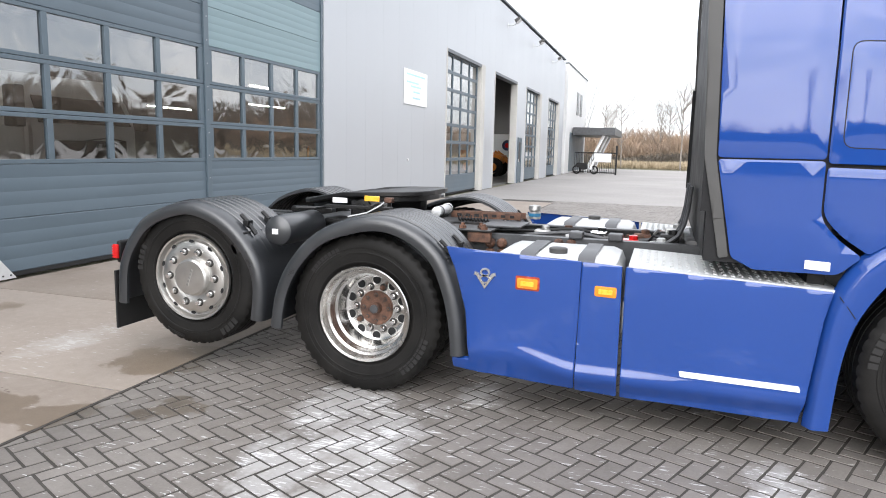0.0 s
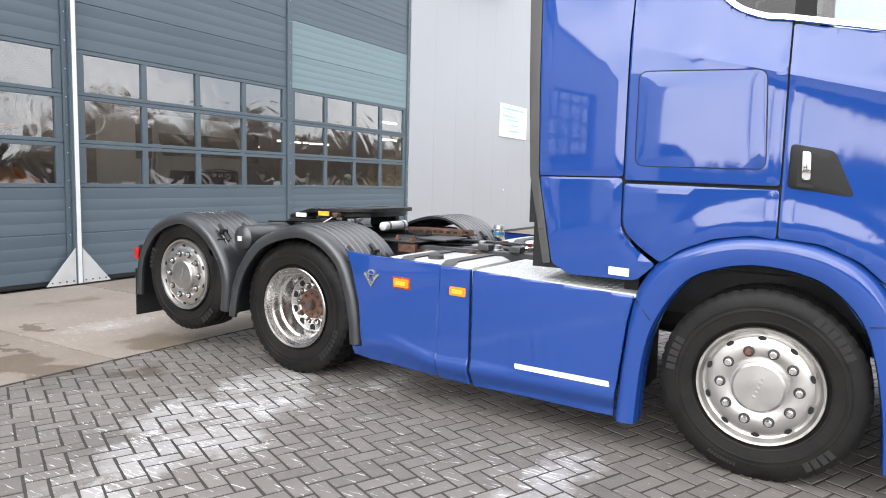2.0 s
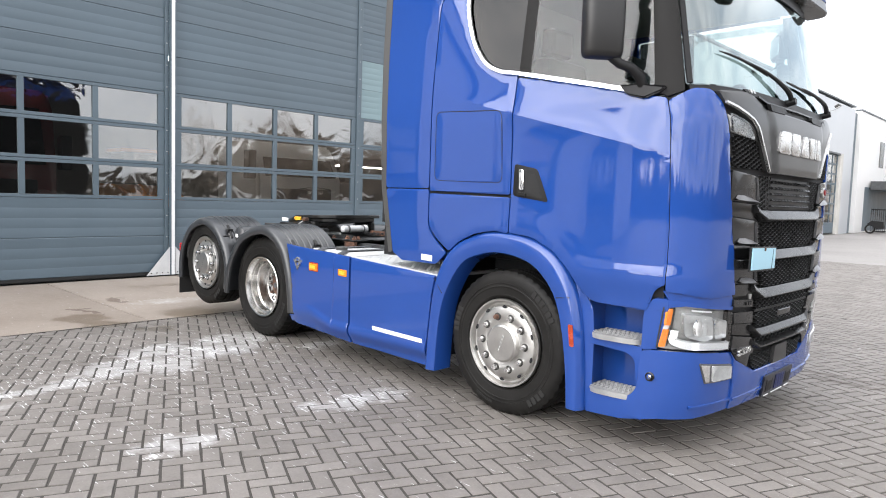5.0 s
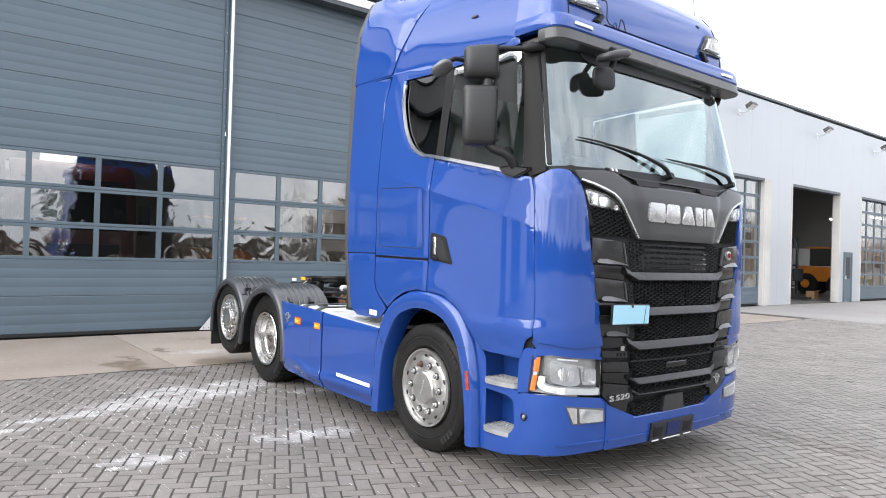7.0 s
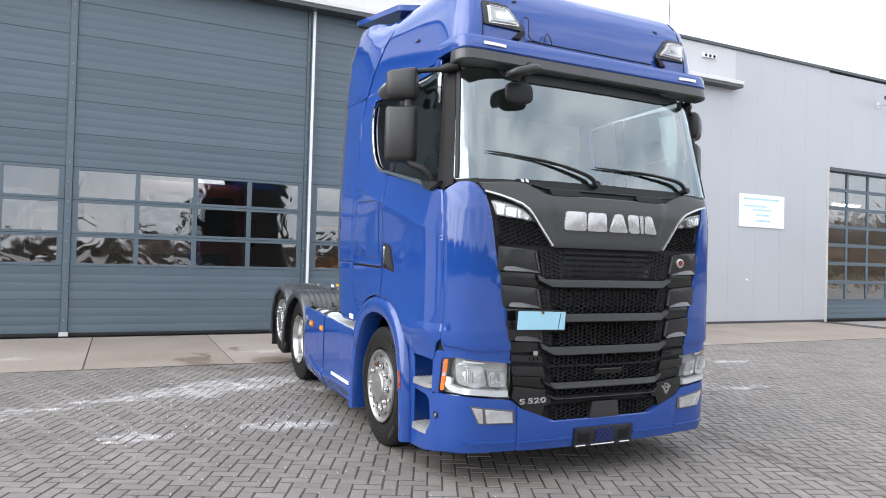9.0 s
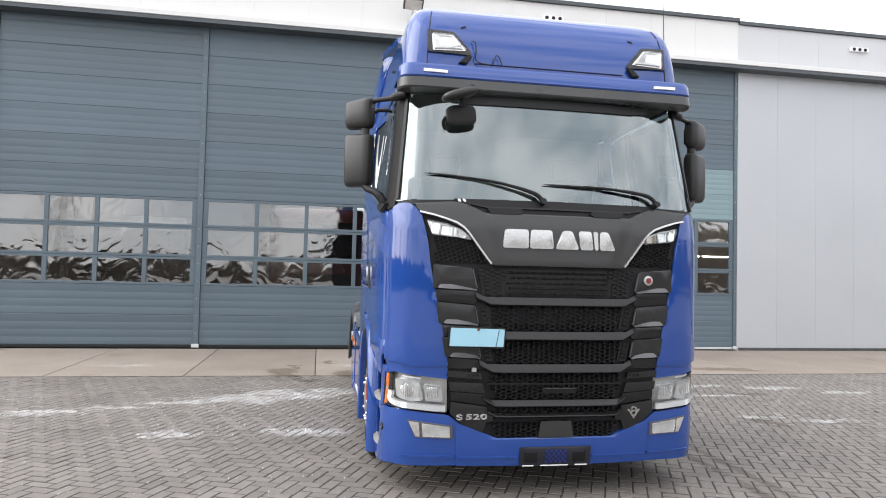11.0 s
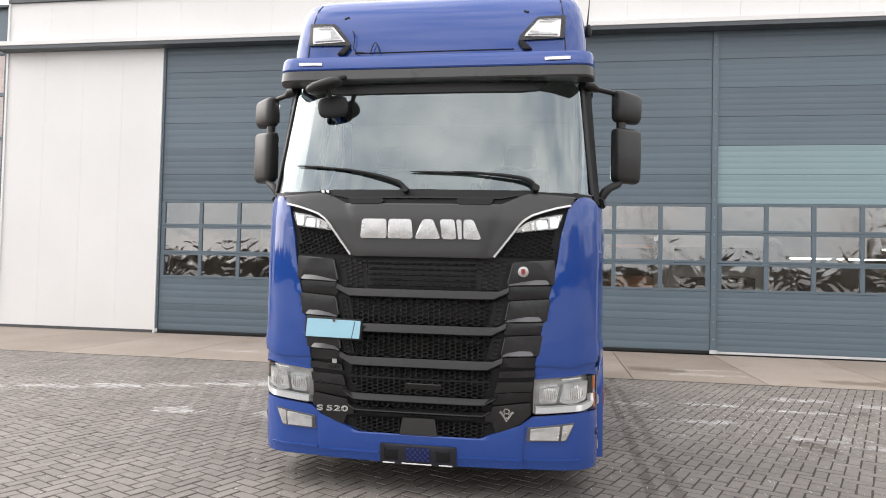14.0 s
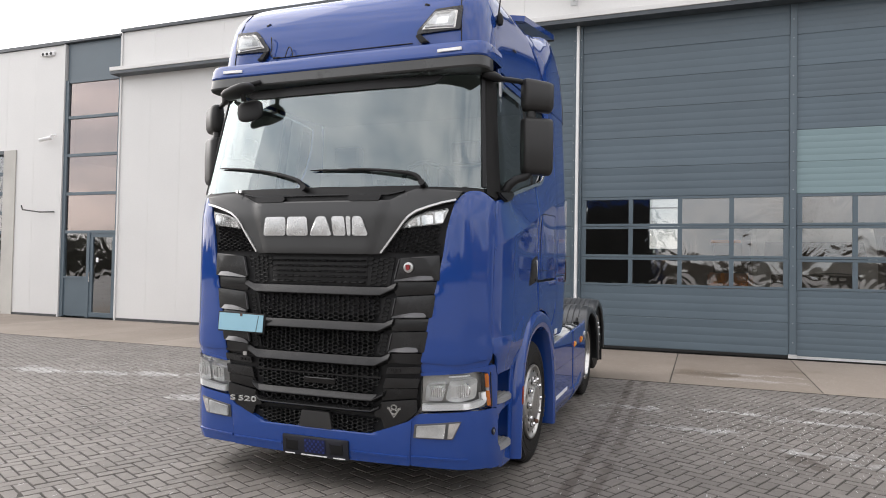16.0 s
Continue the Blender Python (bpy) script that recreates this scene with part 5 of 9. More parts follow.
part("tow_icon", panel([F(-0.612, 0.918), F(-0.578, 0.917), F(-0.579, 0.888), F(-0.611, 0.889)], off=0.004, th=0.006, r=0.004, rim=0), M_SILVER, grille)
# bright lettering of the maker, as six plain blocks
for quad in (((-0.408, 1.884), (-0.238, 1.884), (-0.234, 1.752), (-0.420, 1.752)), ((-0.222, 1.884), (-0.066, 1.884), (-0.052, 1.752), (-0.228, 1.752)), ((0.012, 1.884), (0.082, 1.884), (0.136, 1.752), (-0.042, 1.752)),
             ((0.128, 1.884), (0.226, 1.884), (0.244, 1.752), (0.146, 1.752)), ((0.238, 1.884), (0.274, 1.884), (0.280, 1.752), (0.254, 1.752)), ((0.288, 1.884), (0.352, 1.884), (0.410, 1.752), (0.290, 1.752))):
    part("badge_block", panel([F(*p) for p in quad], bonnet_at, bonnet_normal, off=0.036, th=0.02, r=0.022, rim=0.005, drop=0.006), M_LETTER, bonnet)
for yy, zz, rr, mm in ((0.688, 1.545, 0.036, M_SILVER),):
    gb = bmesh.new()
    lathe(gb, [(rr, 0.0), (rr * 0.95, 0.012), (rr * 0.7, 0.014), (rr * 0.65, 0.01), (0, 0.012)], 24, Matrix.Translation(cab_at(UF(yy), zz) + Vector((0.008, 0, 0))) @ pose(0, 0, 0, 0, 90, 0))
    gg = part("round_badge", gb, mm, grille, smooth=40)
    part("badge_centre", panel([(yy - 0.014, zz + 0.018), (yy + 0.014, zz + 0.018), (yy + 0.013, zz - 0.010), (yy, zz - 0.022), (yy - 0.013, zz - 0.010)], (lambda y, z: Vector((1.352, y, z))), (lambda y, z: Vector((1, 0, 0))), r=0.006, th=0.008, off=0.010, rim=0), M_DARKRED, gg)


def vee_badge(place, normal, cx, cz, k, parent):
    vb = ribbon([(cx - 0.075 * k, cz + 0.035 * k), (cx - 0.055 * k, cz + 0.03 * k), (cx, cz - 0.06 * k), (cx + 0.055 * k, cz + 0.03 * k), (cx + 0.075 * k, cz + 0.035 * k)], place, normal, 0.028 * k, 0.008)
    o = part("vee_badge", vb, M_SILVER, parent)
    for dz, r_ in ((0.045, 0.03), (-0.002, 0.032)):
        ring = [(cx + r_ * k * math.cos(t), cz + dz * k + 0.8 * r_ * k * math.sin(t)) for t in (2 * math.pi * i / 14 for i in range(14))]
        part("badge_ring", ribbon(ring, place, normal, 0.014 * k, 0.010, closed=True), M_SILVER, o)


vee_badge(cab_at, cab_normal, UF(0.595), 0.592, 0.62, grille)
fc = bpy.data.curves.new("model_number", "FONT")
fc.body, fc.size, fc.extrude, fc.bevel_depth, fc.space_character = "S 520", 0.052, 0.005, 0.0018, 1.10
fc.space_word = 0.45
fo = bpy.data.objects.new("text", fc)
scene.collection.objects.link(fo)
dg = bpy.context.evaluated_depsgraph_get()
fm = bpy.data.meshes.new_from_object(fo.evaluated_get(dg))
bpy.data.objects.remove(fo)
bpy.data.curves.remove(fc)
fb = bmesh.new()
fb.from_mesh(fm)
bpy.data.meshes.remove(fm)
bmesh.ops.transform(fb, matrix=Matrix.Translation((1.333, -0.713, 0.560)) @ pose(0, 0, 0, 90, 0, 90 + 3) @ Matrix.Diagonal((1.86, 1, 1, 1)), verts=fb.verts[:])
seen = set()
for first in fb.faces[:]:
    # every raised character is a piece of its own
    piece, edge = [], [first]
    while edge:
        f = edge.pop()
        if f not in seen:
            seen.add(f)
            piece.append(f)
            edge += [q for e in f.edges for q in e.link_faces]
    if piece:
        cb = bmesh.new()
        corner = {v: cb.verts.new(v.co) for v in dict.fromkeys(v for f in piece for v in f.verts)}
        for f in piece:
            cb.faces.new([corner[v] for v in f.verts])
        part("model_character", cb, M_SILVER, grille)
fb.free()
bump = part("bumper", panel([F(-0.765, 0.590), F(-0.69, 0.530), F(-0.42, 0.428), F(0.42, 0.428), F(0.69, 0.530), F(0.765, 0.590), F(0.715, 0.54), F(0.70, 0.235), F(0.0, 0.228), F(-0.70, 0.235), F(-0.715, 0.54)], off=0.004, th=0.05, r=0.008), M_BLUE, truck)
ledge_path = [F(-1.08, 0.300)] + [F(y_, 0.300) for y_ in (-1.0, -0.85, -0.715)]
for sgn in (-1, 1):
    part("bumper_ledge", ribbon([(sgn * -p[0], p[1]) for p in ledge_path], cab_at, cab_normal, 0.016, 0.006, off=-0.002), M_BLUE, truck)
part("bumper_ledge", ribbon([F(y_, 0.296) for y_ in (-0.69, -0.4, -0.27)], cab_at, cab_normal, 0.016, 0.006, off=0.006), M_BLUE, bump)
part("bumper_ledge", ribbon([F(y_, 0.296) for y_ in (0.28, 0.4, 0.69)], cab_at, cab_normal, 0.016, 0.006, off=0.006), M_BLUE, bump)
part("under_tray", boxes((0.62, 1.16, -0.98, 0.98, 0.25, 0.30)), M_BLACK, truck)
part("tow_cover", panel([F(-0.105, 0.545), F(0.115, 0.545), F(0.135, 0.43), F(-0.125, 0.43)], off=0.014, th=0.03, r=0.01, rim=0.01), M_GREY, bump)
plate = part("number_plate", panel([F(-0.255, 0.365), F(0.265, 0.365), F(0.265, 0.232), F(-0.255, 0.232)], off=0.022, th=0.016, r=0.008, rim=0.006), M_PLATE, bump)
part("plate_field", panel([F(-0.075, 0.352), F(0.09, 0.352), F(0.09, 0.258), F(-0.075, 0.258)], off=0.026, th=0.004, r=0.004, rim=0), M_NAVY, plate)
for r_ in range(5):
    for c_ in range(9):
        if (r_ + c_) % 2 == 0:
            y0, z0 = -0.070 + c_ * 0.0172, 0.262 + r_ * 0.0175
            part("chequer_field", panel([F(y0, z0 + 0.014), F(y0 + 0.014, z0 + 0.014), F(y0 + 0.014, z0), F(y0, z0)], off=0.0275, th=0.001, r=0, rim=0), M_CHEQUER, plate)
for y0 in (-0.225, 0.125):
    part("plate_recess", panel([F(y0, 0.340), F(y0 + 0.10, 0.340), F(y0 + 0.10, 0.262), F(y0, 0.262)], off=0.0245, th=0.002, r=0.006, rim=0.003), M_BLACK, plate)
for a, b in ((-0.235, -0.155), (-0.105, 0.10), (0.15, 0.24)):
    part("text_bar", panel([F(a, 0.243), F(b, 0.243), F(b, 0.236), F(a, 0.236)], off=0.026, th=0.004, r=0, rim=0), M_WHITE, plate)
card = part("windscreen_card", panel([(-0.79, 1.205), (-0.385, 1.195), (-0.395, 1.055), (-0.795, 1.062)], (lambda y, z: Vector((1.392, y, z))), (lambda y, z: Vector((1, 0, 0))), r=0.006, th=0.01, off=0.004, rim=0.006), M_BLACK, grille, "pale blue card in a black frame")
part("card_face", panel([(-0.776, 1.197), (-0.398, 1.187), (-0.406, 1.067), (-0.785, 1.073)], (lambda y, z: Vector((1.397, y, z))), (lambda y, z: Vector((1, 0, 0))), r=0.004, th=0.004, off=0.003, rim=0), M_PAPER, card)
part("card_fold", panel([(-0.440, 1.183), (-0.436, 1.183), (-0.458, 1.068), (-0.462, 1.068)], (lambda y, z: Vector((1.401, y, z))), (lambda y, z: Vector((1, 0, 0))), r=0, th=0.003, off=0.0005, rim=0), M_BLACK, card)
part("card_screw", panel([(-0.595, 1.195), (-0.575, 1.195), (-0.578, 1.175), (-0.592, 1.175)], (lambda y, z: Vector((1.401, y, z))), (lambda y, z: Vector((1, 0, 0))), r=0.006, th=0.006, off=0.004, rim=0), M_RUST, card)

# ---- windscreen, visor and roof ----
screen = part("windscreen", panel([F(-1.163, 2.075, 0.02), F(0, 2.098), F(1.163, 2.075, 0.02), F(1.132, 2.885), F(0, 2.885), F(-1.132, 2.885)], off=-0.004, th=0.005, rim=0, step=0.1), M_SCREEN, truck)
for sgn in (-1, 1):
    seal = dense([F(sgn * 1.148, 2.085), F(sgn * 1.120, 2.875)], 6)
    part("screen_seal", ribbon(seal, cab_at, cab_normal, 0.034, 0.006, off=0.002), M_BLACK, screen)
part("scuttle", panel([F(-1.15, 2.046), F(1.15, 2.046), F(1.15, 2.082), F(0.4, 2.10), F(-0.4, 2.10), F(-1.15, 2.082)], off=-0.002, th=0.03, r=0.01), M_BLACK, truck)
for tip, mid, heel, bend, base in (((-0.975, 2.268), (-0.655, 2.242), (-0.43, 2.205), (-0.19, 2.138), (-0.122, 2.080)), ((-0.105, 2.216), (0.20, 2.213), (0.42, 2.196), (0.69, 2.158), (0.762, 2.096))):
    on = lambda p, o: cab_at(UF(p[0]), p[1]) + cab_normal(UF(p[0]), p[1]) * o
    bl_ = bmesh.new()
    blade = [on((tip[0] + (heel[0] - tip[0]) * t, tip[1] + (heel[1] - tip[1]) * (0.4 * t + 0.6 * t * t)), 0.014) for t in (0, 0.15, 0.35, 0.6, 0.8, 1.0)]
    tube(bl_, blade, [0.003, 0.007, 0.008, 0.009, 0.008, 0.005], 6)
    wp = part("wiper", bl_, M_BLACK, screen, smooth=40)
    am = bmesh.new()
    arm_line = dense_line([on(mid, 0.018), on(heel, 0.030), on(bend, 0.038), on(base, 0.030)], 5)
    tube(am, arm_line, [0.006 + 0.010 * min(1.0, k / 11) for k in range(len(arm_line))], 8)
    part("wiper_arm", am, M_BLACK, wp, smooth=40)
    pv = bmesh.new()
    tube(pv, [on(base, -0.02), on(base, 0.055)], 0.022, 12)
    part("wiper_pivot", pv, M_BLACK, wp, smooth=40)


def widen(x):
    """The cab is wider at its back than over the doors."""
    return 1 + 0.062 * sstep(0.05, 0.85, -x)


def roof_ring(xf, hw, z, xr=-1.22, n=36, e=14, xmin=None):
    front = []
    tm = math.pi / 2 if xmin is None else math.acos(((xmin + 0.35) / (xf + 0.35)) ** (e / 2))
    for k in range(-n, n + 1):
        t = k / n * tm
        c, s = abs(math.cos(t)) ** (2 / e), math.copysign(abs(math.sin(t)) ** (2 / e), t)
        x = -0.35 + (xf + 0.35) * c
        front.append(Vector((x, hw * s * widen(x), z)))
    if xmin is not None:
        return front
    back = [Vector((x, hw * widen(x), z)) for x in (-0.5, -0.65, -0.8, -0.95, -1.1, xr)]
    return [Vector((p.x, -p.y, z)) for p in back[::-1]] + front + back


def loft(levels, cap_top=True, cap_bottom=False):
    bm = bmesh.new()
    rings = [[bm.verts.new(p) for p in ring] for ring in levels]
    for a, b in zip(rings, rings[1:]):
        for k in range(len(a)):
            k2 = (k + 1) % len(a)
            bm.faces.new((a[k], a[k2], b[k2], b[k]))
    if cap_top:
        bm.faces.new(rings[-1])
    if cap_bottom:
        bm.faces.new(rings[0][::-1])
    bmesh.ops.recalc_face_normals(bm, faces=bm.faces[:])
    return bm


part("visor", loft([roof_ring(1.10, 1.112, 2.890, xmin=1.02, e=24), roof_ring(1.184, 1.148, 2.892, xmin=1.02, e=24), roof_ring(1.192, 1.153, 2.904, xmin=1.02, e=24), roof_ring(1.178, 1.150, 2.972, xmin=1.02, e=24)], cap_bottom=True), M_VISOR, truck, smooth=30)
part("visor_underside", panel([F(-0.86, 2.875), F(0.86, 2.875), F(0.80, 2.82, 0.03), F(0.66, 2.805), F(-0.66, 2.805), F(-0.80, 2.82, 0.03)], off=0.012, th=0.01, r=0.01), M_BLACK, truck)
part("roof_ledge", loft([roof_ring(1.176, 1.148, 2.976, xmin=0.80, e=24), roof_ring(1.182, 1.152, 2.986, xmin=0.80, e=24), roof_ring(1.172, 1.148, 3.050, xmin=0.80, e=24), roof_ring(1.155, 1.140, 3.078, xmin=0.80, e=24), roof_ring(1.09, 1.10, 3.092, xmin=0.80, e=24)]), M_BLUE, truck, smooth=35)
ROOF = [(1.112, 1.116, 2.975), (1.106, 1.115, 3.03), (1.100, 1.111, 3.09), (1.095, 1.106, 3.16), (1.08, 1.097, 3.26), (1.055, 1.084, 3.37), (1.02, 1.068, 3.46), (0.96, 1.045, 3.535), (0.86, 1.010, 3.60), (0.66, 0.945, 3.66), (0.30, 0.82, 3.70)]
part("roof_shell", loft([roof_ring(a, b, z, -1.20 + 0.10 * max(0, z - 3.4)) for a, b, z in ROOF]), M_BLUE, truck, smooth=60)


def roof_side(sgn, x, z, off=0.0):
    hw = float(np.interp(z, [r[2] for r in ROOF], [r[1] for r in ROOF]))
    return Vector((x, sgn * (hw * widen(x) + off), z + 0.3 * off))


for mir in (True, False):
    sgn = -1 if mir else 1
    roof_at = lambda y, z: Vector((-0.35 + (float(np.interp(z, [r[2] for r in ROOF], [r[0] for r in ROOF])) + 0.35) * (1 - min(1, abs(y) / float(np.interp(z, [r[2] for r in ROOF], [r[1] for r in ROOF]))) ** 14) ** (1 / 14), y, z))
    roof_n = lambda y, z: (roof_at(y + 0.01, z) - roof_at(y - 0.01, z)).cross(roof_at(y, z + 0.01) - roof_at(y, z - 0.01)).normalized()
    kw = dict(place=roof_at, normal=roof_n, mirror=mir)
    rl = part("roof_lamp", panel([(0.936, 3.356), (0.742, 3.346, 0.02), (0.622, 3.205), (0.612, 3.172), (0.930, 3.182)], off=0.022, th=0.04, r=0.010, rim=0.008, **kw), M_LAMPBLACK, truck)
    part("lamp_rim", panel([(0.905, 3.318), (0.750, 3.314), (0.652, 3.200), (0.898, 3.190)], off=0.027, th=0.010, r=0.008, rim=0.006, **kw), M_ALUBRIGHT, rl)
    part("reflector", panel([(0.890, 3.304), (0.758, 3.300), (0.676, 3.208), (0.884, 3.202)], off=0.030, th=0.006, r=0.006, rim=0.024, drop=-0.010, **kw), M_LENSGREY, rl)
    part("lamp_bulb", panel([(0.850, 3.275), (0.775, 3.272), (0.735, 3.228), (0.845, 3.225)], off=0.036, th=0.012, r=0.010, rim=0.012, **kw), M_PROJECTOR, rl)
    part("lens", panel([(0.900, 3.315), (0.752, 3.311), (0.656, 3.202), (0.894, 3.193)], off=0.042, th=0.004, r=0.008, rim=0, **kw), M_LENS, rl)
    br = bmesh.new()
    c = roof_at(sgn * 0.66, 3.15)
    extrude_poly(br, [(c.x - 0.03, sgn * 0.712, 3.108), (c.x - 0.03, sgn * 0.650, 3.104), (c.x - 0.03, sgn * 0.608, 3.160), (c.x - 0.03, sgn * 0.640, 3.176)], (0.065, 0, 0))
    bmesh.ops.bevel(br, geom=br.edges[:], offset=0.006, segments=2, affect="EDGES")
    part("lamp_foot", br, M_BLACK, rl)
    # shut lines of the roof front, and small black boxes for its dark holes
    part("roof_seam", ribbon([(sgn * y_, z_) for y_, z_ in ((0.940, 3.10), (0.934, 3.20), (0.926, 3.30), (0.916, 3.40), (0.905, 3.48), (0.890, 3.54))], roof_at, roof_n, 0.008, 0.005), M_DARKCORE, truck)
    for py_, pz_ in ((0.672, 3.398), (0.655, 3.405)):
        pg = bmesh.new()
        c = roof_at(sgn * py_, pz_)
        box(pg, c.x - 0.006, c.x + 0.006, c.y - 0.010, c.y + 0.010, pz_ - 0.007, pz_ + 0.007, bevel=0.002)
        part("roof_hole_dot", pg, M_BLACK, truck)
    vis_at = lambda y, z: Vector((-0.35 + (1.178 + 0.35) * (1 - min(1, abs(y) / 1.150) ** 24) ** (1 / 24), y, z))
    vis_n = lambda y, z: (vis_at(y + 0.01, z) - vis_at(y - 0.01, z)).cross(Vector((0, 0, 1))).normalized()
    part("marker_lamp", panel([(0.975, 3.032), (0.800, 3.028), (0.800, 3.006), (0.975, 3.010)], vis_at, vis_n, off=0.012, th=0.012, r=0.005, rim=0.003, mirror=mir), M_WHITE, truck)
    # roof flank seam and rear side fairing
    side_n = lambda x, z: Vector((0, sgn * 0.95, 0.12 + 0.5 * sstep(3.35, 3.62, z))).normalized()
    fair_at = lambda x, z: roof_side(sgn, x, z, 0.010).lerp(Vector((x, sgn * float(np.interp(z, [2.975, 3.2, 3.45, 3.6, 3.76], [1.192, 1.182, 1.155, 1.125, 1.075])), z)), sstep(0.40, 0.95, -x))
    part("roof_fairing", panel([(-1.235, 2.995), (-0.64, 2.985), (-0.56, 3.16), (-0.40, 3.40), (-0.24, 3.56), (-0.48, 3.655), (-0.80, 3.73), (-1.13, 3.755), (-1.20, 3.5)], fair_at, side_n, r=0.02, th=0.05, step=0.05), M_BLUE, truck)
    part("fairing_edge", panel([(-1.305, 2.99), (-1.245, 2.99), (-1.21, 3.5), (-1.14, 3.755), (-1.19, 3.755), (-1.27, 3.5)], (lambda x, z: fair_at(x, z) - Vector((0, sgn * 0.006, 0))), side_n, r=0.01, th=0.05), M_MIDGREY, truck)
    part("roof_clip", boxes((0.30, 0.36, *sorted((sgn * 1.094, sgn * 1.118)), 3.238, 3.252), bevel=0.003), M_MIDGREY, truck)
part("roof_spoiler", loft([[Vector((x, y, z + dz)) for x, y, z in ((-1.36, -1.06, 3.880), (-0.40, -1.0, 3.745), (-0.28, -0.85, 3.73), (-0.28, 0.85, 3.73), (-0.40, 1.0, 3.745), (-1.36, 1.06, 3.880))] for dz in (0, 0.05)], cap_bottom=True), M_BLUE, truck, smooth=40)
part("spoiler_edge", boxes((-1.405, -1.362, -1.06, 1.06, 3.876, 3.938), bevel=0.008), M_MIDGREY, truck)
part("spoiler_support", boxes((-1.10, -0.5, -0.72, -0.68, 3.55, 3.760), bevel=0.004), M_BLACK, truck)
part("spoiler_support", boxes((-1.10, -0.5, 0.68, 0.72, 3.55, 3.760), bevel=0.004), M_BLACK, truck)
an = bmesh.new()
tube(an, [(0.756, 1.10, 3.36), (0.74, 1.115, 3.55), (0.70, 1.12, 4.05)], [0.007, 0.004, 0.002], 6)
aerial = part("aerial", an, M_BLACK, truck)
hn = bmesh.new()
lathe(hn, [(0, -0.045), (0.02, -0.04), (0.027, -0.01), (0.022, 0.03), (0.008, 0.05), (0, 0.05)], 14, Matrix.Translation((0.756, 1.112, 3.345)))
part("aerial_base", hn, M_BLACK, aerial, smooth=40)
cbl = bmesh.new()
tube(cbl, dense_line([(1.088, -0.606, 3.284), (1.118, -0.588, 3.27), (1.120, -0.580, 3.20), (1.125, -0.586, 3.15), (1.13, -0.56, 3.118), (1.13, -0.50, 3.112)]), 0.004, 6)
tube(cbl, dense_line([(1.125, -0.455, 3.110), (1.125, -0.440, 3.16), (1.120, -0.424, 3.186), (1.125, -0.402, 3.165), (1.13, -0.385, 3.108)]), 0.004, 6)
# thin black ribbon paints the shadow line of the roof crease
part("crease_shadow_line", ribbon([(y_ * 0.058, 3.118) for y_ in range(-10, 11)], (lambda y, z: Vector((1.104, y, z))), (lambda y, z: Vector((1, 0, 0))), 0.006, 0.0015), M_DARKCORE, truck)
part("loose_cable", cbl, M_BLACK, truck)

